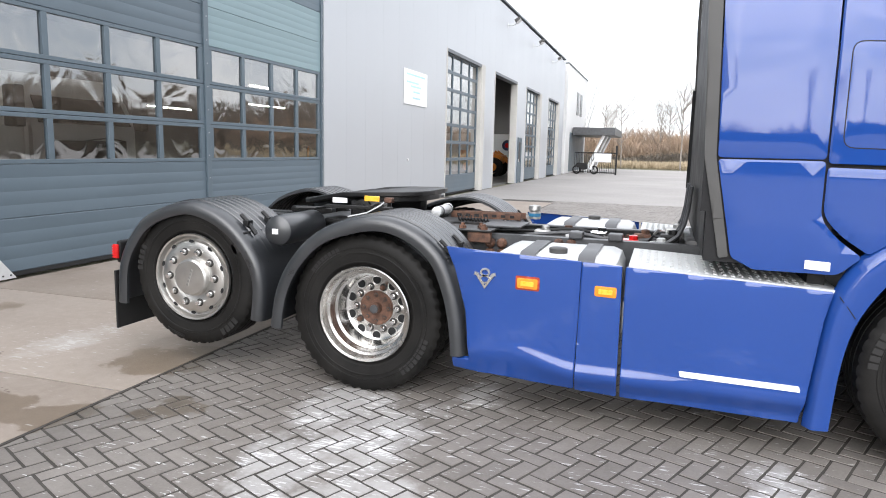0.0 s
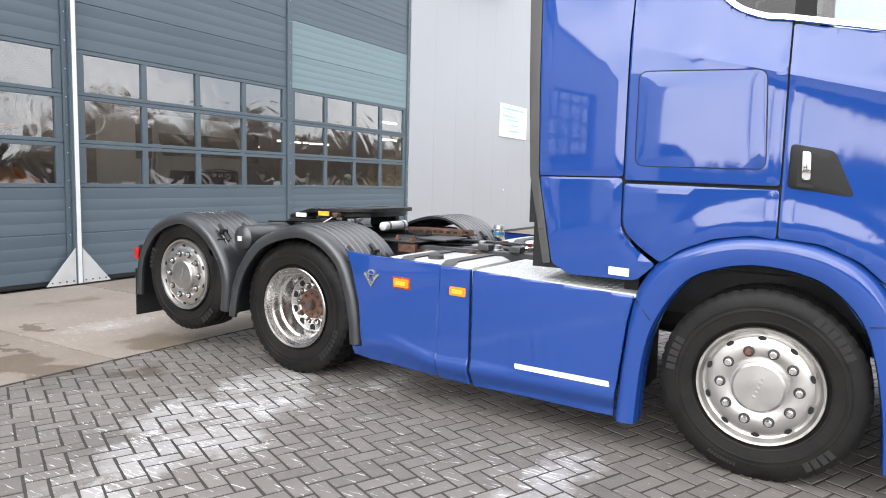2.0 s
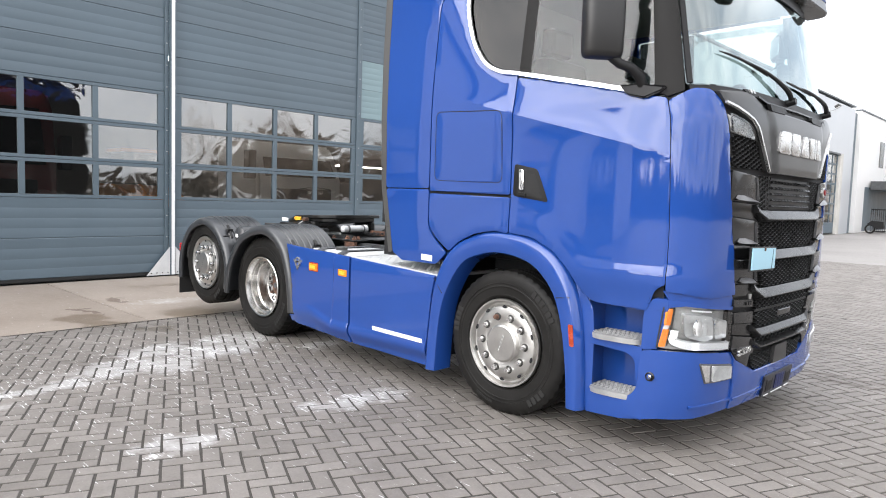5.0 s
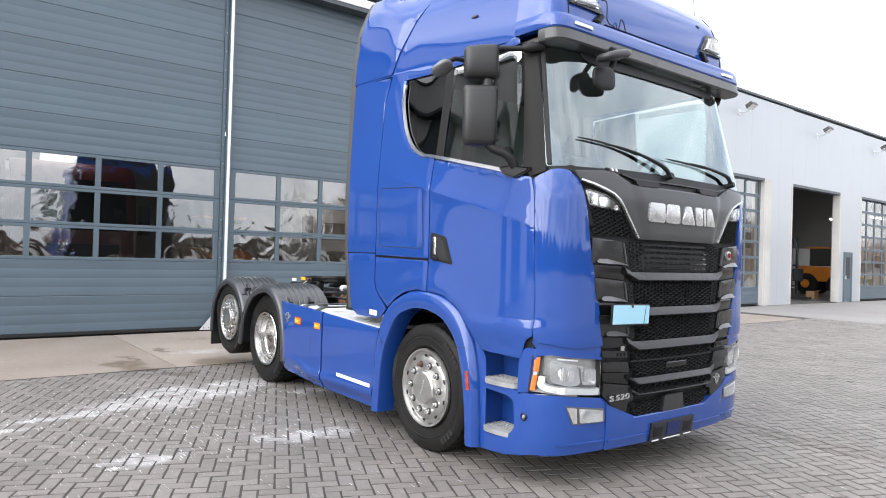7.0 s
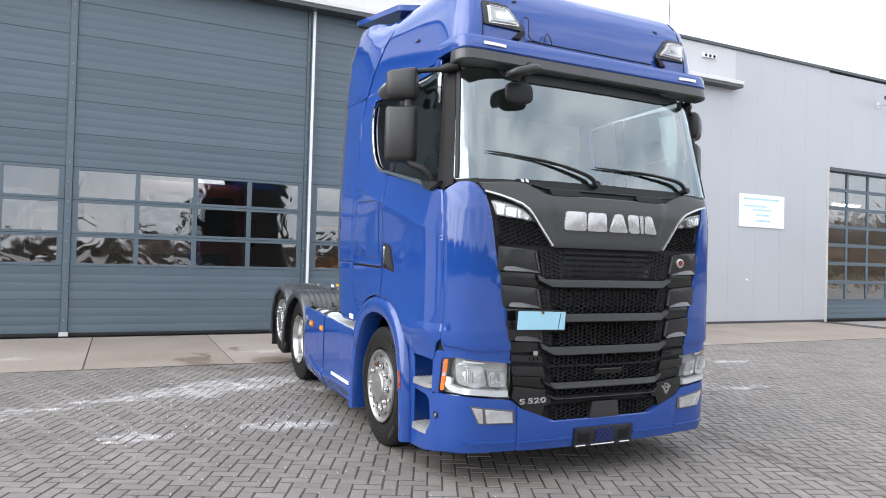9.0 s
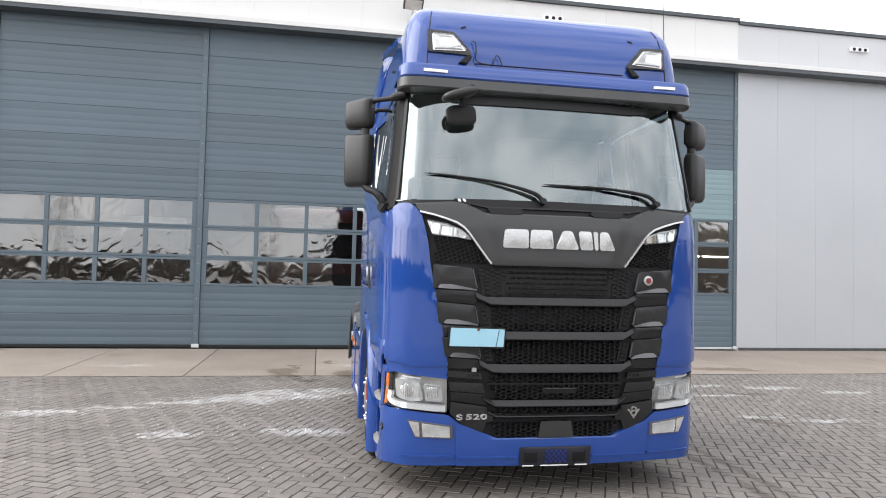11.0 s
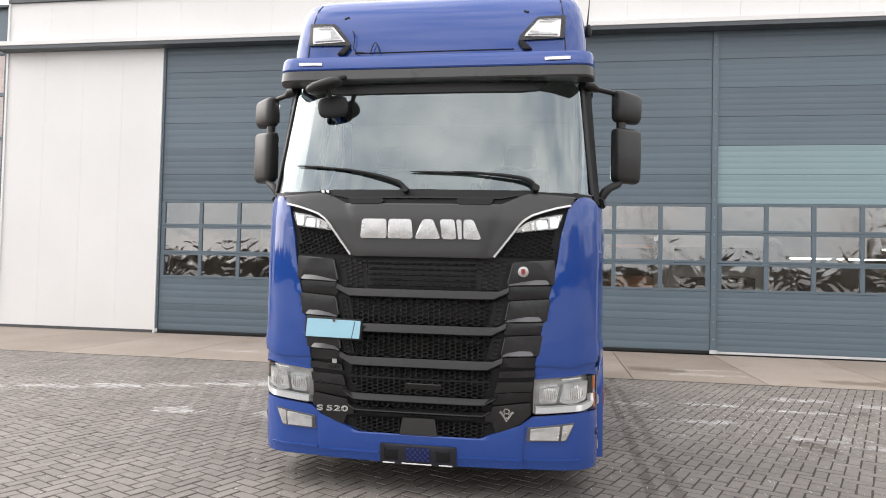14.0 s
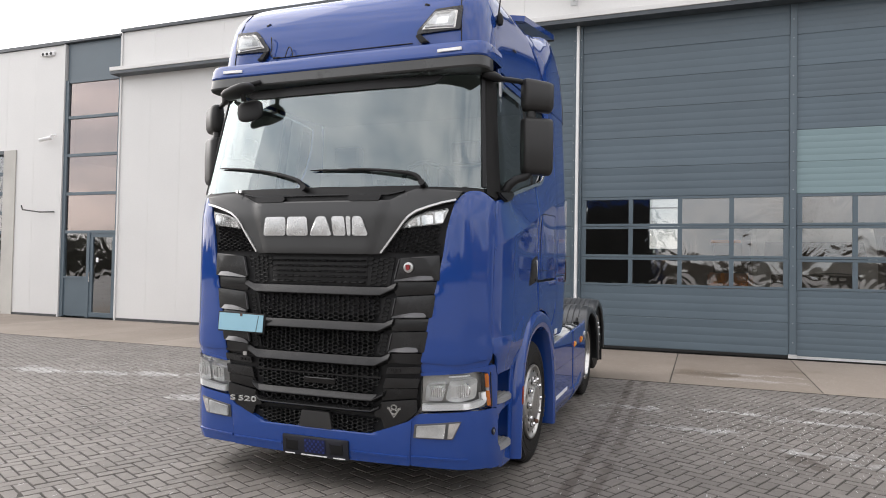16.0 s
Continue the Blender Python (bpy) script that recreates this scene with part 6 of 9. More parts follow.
# ---- mirrors ----
for mir in (True, False):
    sgn = -1 if mir else 1
    fo_ = bmesh.new()
    extrude_poly(fo_, [(0.775, sgn * 1.165, 2.086), (0.89, sgn * 1.165, 2.088), (1.045, sgn * 1.13, 2.066), (1.02, sgn * 1.13, 2.04), (0.93, sgn * 1.16, 2.004), (0.83, sgn * 1.17, 2.03)], (0, sgn * 0.085, 0))
    bmesh.ops.bevel(fo_, geom=fo_.edges[:], offset=0.010, segments=2, affect="EDGES")
    mrr = part("mirror_foot", fo_, M_BLACK, truck, smooth=40)
    ar = bmesh.new()
    tube(ar, [(0.90, sgn * 1.21, 2.08), (0.895, sgn * 1.24, 2.13), (0.87, sgn * 1.28, 2.165), (0.82, sgn * 1.33, 2.19), (0.78, sgn * 1.36, 2.235)], [0.032, 0.032, 0.028, 0.027, 0.030], 12)
    part("lower_arm", ar, M_BLACK, mrr, smooth=45)
    ar = bmesh.new()
    tube(ar, [(1.0, sgn * 1.07, 2.885), (0.95, sgn * 1.13, 2.878), (0.91, sgn * 1.17, 2.868)], [0.028, 0.036, 0.026], 12)
    tube(ar, [(0.92, sgn * 1.16, 2.868), (0.82, sgn * 1.28, 2.866), (0.775, sgn * 1.35, 2.845)], [0.019, 0.019, 0.022], 12)
    part("upper_arm", ar, M_BLACK, mrr, smooth=45)
    turn_m = Matrix.Translation((0.745, sgn * 1.392, 0)) @ pose(0, 0, 0, 0, 0, sgn * 36)
    ar = bmesh.new()
    tube(ar, [turn_m @ Vector((0.0, -sgn * 0.045, 2.70)), turn_m @ Vector((0.0, -sgn * 0.045, 2.56))], 0.034, 14)
    part("neck", ar, M_MIRRORGREY, mrr, smooth=45)
    for z0, z1, slope in ((2.210, 2.605, 0.0), (2.655, 2.870, -0.10)):
        rings = []
        for z, k, kd in ((z0, 0.80, 0.55), (z0 + 0.010, 0.92, 0.80), (z0 + 0.04, 0.985, 1.0), ((z0 + z1) / 2, 1.0, 1.06), (z1 - 0.03, 1.0, 1.0), (z1 - 0.008, 0.97, 0.86), (z1, 0.90, 0.70)):
            ring = []
            for t in range(36):
                a = 2 * math.pi * t / 36
                ca_, sa_ = math.cos(a), math.sin(a)
                ex = math.copysign(abs(ca_) ** (0.75 if ca_ > 0 else 0.3), ca_) * (0.070 if ca_ > 0 else 0.035)
                ey = math.copysign(abs(sa_) ** 0.42, sa_) * 0.116
                tilt_ = slope * sgn * ey * max(0.0, (z - z0) / (z1 - z0))
                ring.append(turn_m @ Vector((ex * kd, ey * k, z + tilt_)))
            rings.append(ring)
        hs_ = part("mirror_housing", loft(rings, True, True), M_MIRRORGREY, mrr, smooth=50)
        gm = bmesh.new()
        box(gm, -0.041, -0.037, -0.100, 0.100, z0 + 0.03, z1 - 0.03)
        bmesh.ops.transform(gm, matrix=turn_m, verts=gm.verts[:])
        part("mirror_glass", gm, M_CHROME, hs_)
    # clear wind deflector along the front and top of the door window
    part("wind_deflector", panel([(US(0.15), 2.890), (US(1.045), 2.890), (US(1.026), 2.64), (US(0.985), 2.64), (US(0.975), 2.80, 0.03), (US(0.90), 2.838, 0.03), (US(0.15), 2.838)], off=0.014, th=0.004, r=0.012, rim=0.004, mirror=mir), M_CLEARVANE, truck)
# kerb mirror over the passenger door
km = bmesh.new()
tube(km, [(0.26, -1.10, 2.935), (0.25, -1.22, 2.93), (0.235, -1.29, 2.89)], 0.018, 10)
kerb = part("kerb_mirror", km, M_BLACK, truck, smooth=50)
kh = bmesh.new()
bmesh.ops.create_uvsphere(kh, u_segments=24, v_segments=12, radius=1.0)
for v in kh.verts:
    v.co = Vector([math.copysign(abs(q) ** 0.75, q) for q in v.co])
bmesh.ops.transform(kh, matrix=Matrix.Translation((0.225, -1.315, 2.845)) @ pose(0, 0, 0, -24, -28, 20) @ Matrix.Diagonal((0.085, 0.060, 0.030, 1)), verts=kh.verts[:])
part("kerb_mirror_housing", kh, M_KERB, kerb, smooth=60)
fb = bmesh.new()
tube(fb, [(1.20, -0.62, 2.915), (1.27, -0.66, 2.88), (1.30, -0.70, 2.83), (1.27, -0.71, 2.76)], 0.02, 8)
fmr = part("front_mirror_arm", fb, M_BLACK, truck, smooth=50)
for cx, cy, cz, a, b, c, tl, e_ in ((1.31, -0.735, 2.825, 0.085, 0.13, 0.032, 17, 0.7), (1.205, -0.70, 2.700, 0.022, 0.112, 0.078, 6, 0.6)):
    hb = bmesh.new()
    bmesh.ops.create_uvsphere(hb, u_segments=24, v_segments=12, radius=1.0)
    for v in hb.verts:
        v.co = Vector([math.copysign(abs(q) ** e_, q) for q in v.co])
    bmesh.ops.transform(hb, matrix=Matrix.Translation((cx, cy, cz)) @ pose(0, 0, 0, tl, 0, 0) @ Matrix.Diagonal((a, b, c, 1)), verts=hb.verts[:])
    part("front_mirror_head", hb, M_GREY if tl > 10 else M_BLACK, fmr, smooth=60)

# ---- inside the cab ----
part("dashboard", boxes((0.75, 1.12, -1.0, 1.0, 1.85, 2.06), (0.72, 0.95, 0.25, 0.85, 2.0, 2.12), bevel=0.03), M_CABIN, truck)
part("cab_floor", boxes((-1.15, 1.15, -1.08, 1.08, 1.30, 1.36)), M_CABIN, truck)
part("cab_back", boxes((-1.19, -1.12, -1.12, 1.12, 1.30, 3.4)), M_CABINLIGHT, truck)
part("rear_wall", boxes((-1.225, -1.20, -1.16, 1.16, 0.98, 3.45), bevel=0.01), M_BLACK, truck)
part("cab_headliner", boxes((-1.1, 0.95, -1.05, 1.05, 2.93, 2.97)), M_CABINLIGHT, truck)
part("curtain", boxes((-0.48, -0.44, -1.05, 1.05, 1.4, 2.92)), M_CABINLIGHT, truck)
for s in (-1, 1):
    seat = part("seat", boxes((-0.02, 0.48, s * 0.58 - 0.26, s * 0.58 + 0.26, 1.72, 1.88), (-0.16, 0.0, s * 0.58 - 0.25, s * 0.58 + 0.25, 1.8, 2.42), bevel=0.05), M_SEAT, truck)
    part("headrest", boxes((-0.17, -0.06, s * 0.58 - 0.14, s * 0.58 + 0.14, 2.45, 2.64), bevel=0.04), M_SEAT, seat)
sw = bmesh.new()
ring = [Matrix.Translation((0.66, 0.55, 2.14)) @ pose(0, 0, 0, 0, -58, 0) @ Vector((0.22 * math.cos(t), 0.22 * math.sin(t), 0)) for t in (2 * math.pi * k / 28 for k in range(29))]
tube(sw, ring, 0.017, 8, caps=False)
tube(sw, [ring[0], (0.66, 0.55, 2.13), ring[14]], 0.02, 6)
part("steering_wheel", sw, M_MIDGREY, truck, smooth=60)
for cy in (-0.06, 0.32):
    cu_ = bmesh.new()
    tube(cu_, [(1.02, cy, 2.06), (1.02, cy, 2.17)], 0.035, 12)
    part("dashboard_cup", cu_, M_MIDGREY, truck, smooth=50)

# ---- wheels ----


def tyre_mesh(m, r, w, rim_r, tread="rib"):
    bm = bmesh.new()
    hw = w / 2
    prof = [(rim_r - 0.01, -hw * 0.70), (rim_r + 0.01, -hw * 0.86), (rim_r + 0.05, -hw * 0.97), (rim_r + 0.09, -hw * 1.0), (r - 0.088, -hw * 1.0), (r - 0.086, -hw - 0.003), (r - 0.082, -hw - 0.003), (r - 0.080, -hw * 1.0), (r - 0.07, -hw * 1.0), (r - 0.035, -hw * 0.96), (r - 0.012, -hw * 0.88), (r - 0.001, -hw * 0.80)]
    g = 0.011
    lands = 4 if tread == "rib" else 3
    span_ = 1.6 * hw
    lw = span_ / lands
    for k in range(lands):
        a = -hw * 0.8 + k * lw
        if k:
            prof += [(r - g, a - 0.005), (r - g, a + 0.005), (r, a + 0.006)]
        if k < lands - 1:
            prof += [(r, a + lw - 0.006)]
    prof += [(r - 0.001, hw * 0.80), (r - 0.012, hw * 0.88), (r - 0.035, hw * 0.96), (r - 0.07, hw * 1.0), (r - 0.080, hw * 1.0), (r - 0.082, hw + 0.003), (r - 0.086, hw + 0.003), (r - 0.088, hw * 1.0), (rim_r + 0.095, hw * 1.0), (rim_r + 0.092, hw * 1.0 + 0.002), (rim_r + 0.086, hw * 1.0 + 0.002), (rim_r + 0.083, hw * 0.995), (rim_r + 0.05, hw * 0.97), (rim_r + 0.036, hw * 0.955), (rim_r + 0.034, hw * 0.965), (rim_r + 0.026, hw * 0.945), (rim_r + 0.024, hw * 0.92), (rim_r + 0.01, hw * 0.86), (rim_r - 0.01, hw * 0.70)]
    n = 180
    rings = lathe(bm, prof, n, m)
    # shoulder notches between the tread blocks
    for i, (pr, ph) in enumerate(prof):
        if abs(ph) > hw * 0.45 and pr > r - 0.02:
            for k in [q for q in range(n) if q % 4 in ((0,) if tread == "rib" else (0, 1))]:
                v = rings[i][k]
                loc = m.inverted() @ v.co
                f = (pr - (0.008 if tread == "rib" else 0.010)) / pr
                v.co = m @ Vector((loc.x * f, loc.y * f, loc.z))
    bmesh.ops.recalc_face_normals(bm, faces=bm.faces[:])
    return bm


def sidewall_bars(m, r0, hw, groups, parent):
    """Worn raised marks on the side wall, as plain bars."""
    for start, count, width, height in groups:
        bm = bmesh.new()
        for k in range(count):
            a = start + k * (width * 1.35) / r0
            c, s = math.cos(a), math.sin(a)
            base = m @ Matrix.Translation((r0 * c, r0 * s, hw)) @ pose(0, 0, 0, 0, 0, math.degrees(a))
            vs = [bm.verts.new(base @ Vector((x, y, z))) for z in (-0.002, 0.002) for x, y in ((-height / 2, -width / 2), (height / 2, -width / 2), (height / 2, width / 2), (-height / 2, width / 2))]
            for f in ((4, 5, 6, 7), (0, 1, 5, 4), (1, 2, 6, 5), (2, 3, 7, 6), (3, 0, 4, 7)):
                bm.faces.new([vs[i] for i in f])
        ob = part("sidewall_mark", bm, M_SIDEMARK, parent)
        ob["kind"] = "stuff"


M_SIDEMARK = surface("worn_sidewall_relief", (0.020, 0.0195, 0.019), 0.50, spec=0.3)
M_NUTSEAT = surface("dark_nut_seat", (0.03, 0.028, 0.026), 0.6)


def nut_ring(m, n, rad, z, r, h, a0=0.0):
    bm = bmesh.new()
    for k in range(n):
        a = a0 + 2 * math.pi * k / n
        q = m @ Matrix.Translation((rad * math.cos(a), rad * math.sin(a), z))
        lathe(bm, [(r, 0.004), (r, h * 0.7), (r * 0.75, h), (0, h * 1.02)], 10, q)
        lathe(bm, [(r * 1.55, 0.0015), (r * 1.45, 0.004), (r * 0.9, 0.005)], 14, q, mat=1)
    return bm


def wheel_flat(name, x, s, zc, r, w, yc, label):
    """A wheel with an outward polished disc, ten nuts, slots and a hub cover."""
    m = Matrix.Translation((x, s * yc, zc)) @ pose(0, 0, 0, -90 * s, 0, 0)
    rim_r, hw = 0.288, w / 2
    wh = part(name, tyre_mesh(m, r, w, rim_r), M_TYRE, truck, label, smooth=30)
    sidewall_bars(m, rim_r + 0.135, hw, [(0.5, 6, 0.03, 0.045), (2.7, 5, 0.028, 0.045), (4.2, 9, 0.012, 0.016), (5.3, 4, 0.03, 0.045)], wh)
    rb = bmesh.new()
    o = hw
    lathe(rb, [(rim_r - 0.02, -hw * 0.7), (rim_r - 0.02, o - 0.06), (rim_r + 0.008, o - 0.012), (rim_r + 0.004, o + 0.004), (rim_r - 0.008, o + 0.002), (rim_r - 0.022, o - 0.03), (rim_r - 0.034, o - 0.034), (rim_r - 0.045, o - 0.012),
               (0.222, o - 0.002), (0.15, o - 0.004), (0.135, o - 0.012), (0.128, o - 0.012), (0.124, o + 0.018), (0.112, o + 0.026), (0, o + 0.029)], 72, m)
    bmesh.ops.recalc_face_normals(rb, faces=rb.faces[:])
    rim = part("rim", rb, M_ALU, wh, "polished aluminium rim", smooth=30)
    for k in range(10):
        a = 2 * math.pi * (k + 0.5) / 10
        q = m @ Matrix.Translation((0.243 * math.cos(a), 0.243 * math.sin(a), o - 0.0065)) @ pose(0, 0, 0, 0, 0, math.degrees(a))
        hb_ = bmesh.new()
        ring = [(0.011 * math.cos(t), 0.02 * math.sin(t)) for t in (2 * math.pi * i / 12 for i in range(12))]
        a_ = [hb_.verts.new(q @ Vector((px, py, 0.004))) for px, py in ring]
        hb_.faces.new(a_)
        part("rim_slot", hb_, M_DARKCORE, wh)
    for k in range(10):
        nb = nut_ring(m @ pose(0, 0, 0, 0, 0, 36 * k), 1, 0.178, o - 0.003, 0.0175, 0.034)
        part("wheel_nut", nb, [M_CHROME if not (k == 3 and name == "front_wheel") else M_RUST, M_NUTSEAT], wh, smooth=40)
    lb = bmesh.new()
    for k in range(5):
        q = m @ pose(0, 0, 0, 0, 0, 70) @ Matrix.Translation((-0.05 + k * 0.025, 0, o + 0.027))
        lathe(lb, [(0.009, -0.004), (0.009, 0.003), (0, 0.004)], 6, q)
    part("hub_mark", lb, M_ALUDARK, wh)
    bt = bmesh.new()
    lathe(bt, [(0.25, -hw * 0.4), (0.25, -hw * 0.2), (0, -hw * 0.2)], 32, m)
    part("brake_drum", bt, M_CHASSIS, wh)


def wheel_deep(x, s, zc, r, yc, label):
    """Twin wheels: the outer rim is a deep bright dish with a rusty hub."""
    w = 0.29
    m = Matrix.Translation((x, s * yc, zc)) @ pose(0, 0, 0, -90 * s, 0, 0)
    mi = Matrix.Translation((x, s * (yc - 0.33), zc)) @ pose(0, 0, 0, -90 * s, 0, 0)
    rim_r, hw = 0.292, w / 2
    wh = part("drive_wheel", tyre_mesh(m, r, w, rim_r, "block"), M_TYRE, truck, label, smooth=30)
    part("inner_tyre", tyre_mesh(mi, r, w, rim_r, "block"), M_TYRE, wh, smooth=30)
    sidewall_bars(m, rim_r + 0.125, hw, [(2.0, 8, 0.022, 0.035), (-0.9, 8, 0.026, 0.045)], wh)
    rb = bmesh.new()
    o = hw
    lathe(rb, [(rim_r - 0.02, -hw - 0.10), (rim_r + 0.004, o - 0.014), (rim_r + 0.008, o), (rim_r + 0.002, o + 0.006), (rim_r - 0.012, o + 0.002), (rim_r - 0.022, o - 0.026), (rim_r - 0.026, o - 0.040), (rim_r - 0.042, o - 0.046), (rim_r - 0.045, o - 0.056), (rim_r - 0.047, o - 0.085), (rim_r - 0.052, o - 0.098),
               (rim_r - 0.066, o - 0.108), (rim_r - 0.070, o - 0.130), (rim_r - 0.073, o - 0.172), (rim_r - 0.082, o - 0.196), (0.195, o - 0.206), (0.15, o - 0.210), (0.11, o - 0.206)], 72, m)
    bmesh.ops.recalc_face_normals(rb, faces=rb.faces[:])
    rim = part("rim", rb, M_ALUBRIGHT, wh, "deep polished rim", smooth=30)
    for k in range(10):
        a = 2 * math.pi * (k + 0.5) / 10
        q = m @ Matrix.Translation((0.181 * math.cos(a), 0.181 * math.sin(a), o - 0.207))
        hb_ = bmesh.new()
        lathe(hb_, [(0.0285, 0.003), (0.0, 0.0035)], 18, q)
        lathe(hb_, [(0.032, 0.0), (0.030, 0.004), (0.0275, 0.0035)], 18, q, mat=1)
        part("rim_hole", hb_, [M_DARKCORE, M_ALU], wh)
        nb = nut_ring(m @ pose(0, 0, 0, 0, 0, 36 * k), 1, 0.140, o - 0.208, 0.016, 0.034)
        part("wheel_nut", nb, [M_CHROME if k not in (2, 6) else M_RUST, M_NUTSEAT], wh, smooth=40)
    hb = bmesh.new()
    lathe(hb, [(0.112, o - 0.212), (0.112, o - 0.196), (0.106, o - 0.191), (0.062, o - 0.198), (0.040, o - 0.196), (0.036, o - 0.165), (0.030, o - 0.160), (0, o - 0.159)], 32, m)
    hub = part("hub", hb, M_RUST, wh, "rusty hub", smooth=35)
    lb = bmesh.new()
    lathe(lb, [(0.028, o - 0.1605), (0.026, o - 0.152), (0.012, o - 0.150), (0, o - 0.152)], 24, m)
    part("hub_cap", lb, M_CHASSIS, hub, smooth=35)
    for k in range(8):
        part("hub_bolt", nut_ring(m @ pose(0, 0, 0, 0, 0, 45 * k), 1, 0.084, o - 0.195, 0.009, 0.014), [M_RUST, M_NUTSEAT], hub)


def tyre_label(x, s, zc, yc, w, a):
    """A worn white oval sticker on a side wall."""
    m = Matrix.Translation((x, s * yc, zc)) @ pose(0, 0, 0, -90 * s, 0, 0) @ pose(0, 0, 0, 0, 0, a) @ Matrix.Translation((0.395, 0, w / 2))
    bm = bmesh.new()
    a_ = [bm.verts.new(m @ Vector((0.012 * math.cos(t), 0.034 * math.sin(t), 0.004))) for t in (2 * math.pi * k / 16 for k in range(16))]
    bm.faces.new(a_)
    bmesh.ops.solidify(bm, geom=bm.faces[:], thickness=0.003)
    return bm


for s in (-1, 1):
    wheel_flat("front_wheel", 0.0, s, 0.476, 0.482, 0.33, 1.055, "front wheel with polished disc")
    part("tyre_sticker", tyre_label(-4.405, s, 0.608, 0.925, 0.32, 90 + s * 58), M_WHITE, truck)
    wheel_flat("tag_wheel", -4.405, s, 0.608, 0.466, 0.32, 0.925, "lifted rear wheel with polished disc")
    wheel_deep(-3.12, s, 0.488, 0.492, 1.0, "rear drive wheel with deep polished dish")

# ---- mudguards ----


def mudguard(path, s, name, label, y_out=1.245, y_in=0.66):
    pts = dense(path, 5)
    bm = bmesh.new()
    rows_ = []
    cx = sum(p[0] for p in pts) / len(pts)
    cz = 0.55
    for i, p in enumerate(pts):
        a, b = Vector(pts[max(0, i - 1)]), Vector(pts[min(len(pts) - 1, i + 1)])
        d = (b - a).normalized()
        nrm = Vector((-d[1], d[0]))
        if nrm.dot(Vector((p[0] - cx, p[1] - cz))) < 0:
            nrm = -nrm
        q = Vector(p)
        row = []
        # flank band, rounded shoulder, ribbed back
        prof = [(y_out - 0.02, -0.088), (y_out, -0.086), (y_out + 0.008, -0.06), (y_out + 0.006, -0.030), (y_out - 0.012, -0.008), (y_out - 0.05, 0.0)]
        h = 0.009 * sstep(0.80, 0.95, p[1])
        for k in range(7):
            y = y_out - 0.10 - k * 0.066
            prof += [(y, 0.0), (y - 0.006, h), (y - 0.052, h), (y - 0.058, 0.0)]
        prof += [(y_in, 0.0), (y_in, -0.02)]
        for y, o in prof:
            c = q + nrm * o
            row.append(bm.verts.new((c[0], s * y, c[1])))
        rows_.append(row)
    for a, b in zip(rows_, rows_[1:]):
        for k in range(len(a) - 1):
            bm.faces.new((a[k], b[k], b[k + 1], a[k + 1]))
    bmesh.ops.recalc_face_normals(bm, faces=bm.faces[:])
    top = max(bm.faces, key=lambda f: f.calc_center_median().z)
    if top.normal.z < 0:
        bmesh.ops.reverse_faces(bm, faces=bm.faces[:])
    return part(name, bm, M_FENDER, truck, label, smooth=40)


TAG_PATH = [(-5.016, 0.389), (-4.995, 0.65), (-4.907, 0.846), (-4.741, 1.018), (-4.461, 1.116), (-4.243, 1.086), (-4.045, 0.974), (-3.89, 0.787), (-3.833, 0.591), (-3.853, 0.358)]
DRIVE_PATH = [(-3.735, 0.375), (-3.69, 0.61), (-3.58, 0.821), (-3.38, 1.004), (-3.05, 1.1), (-2.8, 1.054), (-2.61, 0.912), (-2.515, 0.711), (-2.47, 0.518), (-2.45, 0.325)]
for s in (-1, 1):
    tg = mudguard(TAG_PATH, s, "tag_mudguard", "black ribbed plastic mudguard", 1.115, 0.54)
    dv = mudguard(DRIVE_PATH, s, "drive_mudguard", "black ribbed plastic mudguard", 1.225, 0.64)
    for gd, jx, jz, yo in ((tg, -3.995, 0.930, 1.115), (dv, -2.585, 0.875, 1.225)):
        sm = bmesh.new()
        tube(sm, [(jx, s * (yo - 0.03), jz), (jx, s * (yo - 0.56), jz)], 0.006, 6)
        part("guard_seam", sm, M_RUBBER, gd)
    part("mud_flap", boxes((-5.07, -5.055, *sorted((s * 0.56, s * 1.075)), 0.185, 0.60), bevel=0.003), M_RUBBER, tg)
    for gd, gx, gz in ((tg, -4.02, 0.975), (dv, -2.60, 0.905)):
        for k in range(2):
            y = s * ((1.0 if gd is tg else 1.11) - k * 0.25)
            cl = bmesh.new()
            tube(cl, [(gx - 0.05, y, gz + 0.065), (gx, y, gz + 0.02), (gx + 0.06, y, gz - 0.06)], 0.014, 6)
            box(cl, gx - 0.02, gx + 0.02, y - 0.03, y + 0.03, gz - 0.005, gz + 0.03, bevel=0.005)
            part("clip", cl, M_BLACK, gd)
    tl = part("tail_lamp", boxes((-5.075, -5.03, *sorted((s * 0.86, s * 1.045)), 0.65, 0.81), bevel=0.02), M_BLACK, truck)
    part("red_lens", boxes((-5.085, -5.04, *sorted((s * 1.046, s * 1.062)), 0.685, 0.785), bevel=0.006), M_RED, tl)
    rb = bmesh.new()
    for k in range(5):
        box(rb, -5.087, -5.042, *sorted((s * 1.0625, s * 1.066)), 0.692 + k * 0.018, 0.702 + k * 0.018)
    part("lens_ribs", rb, M_RED, tl)

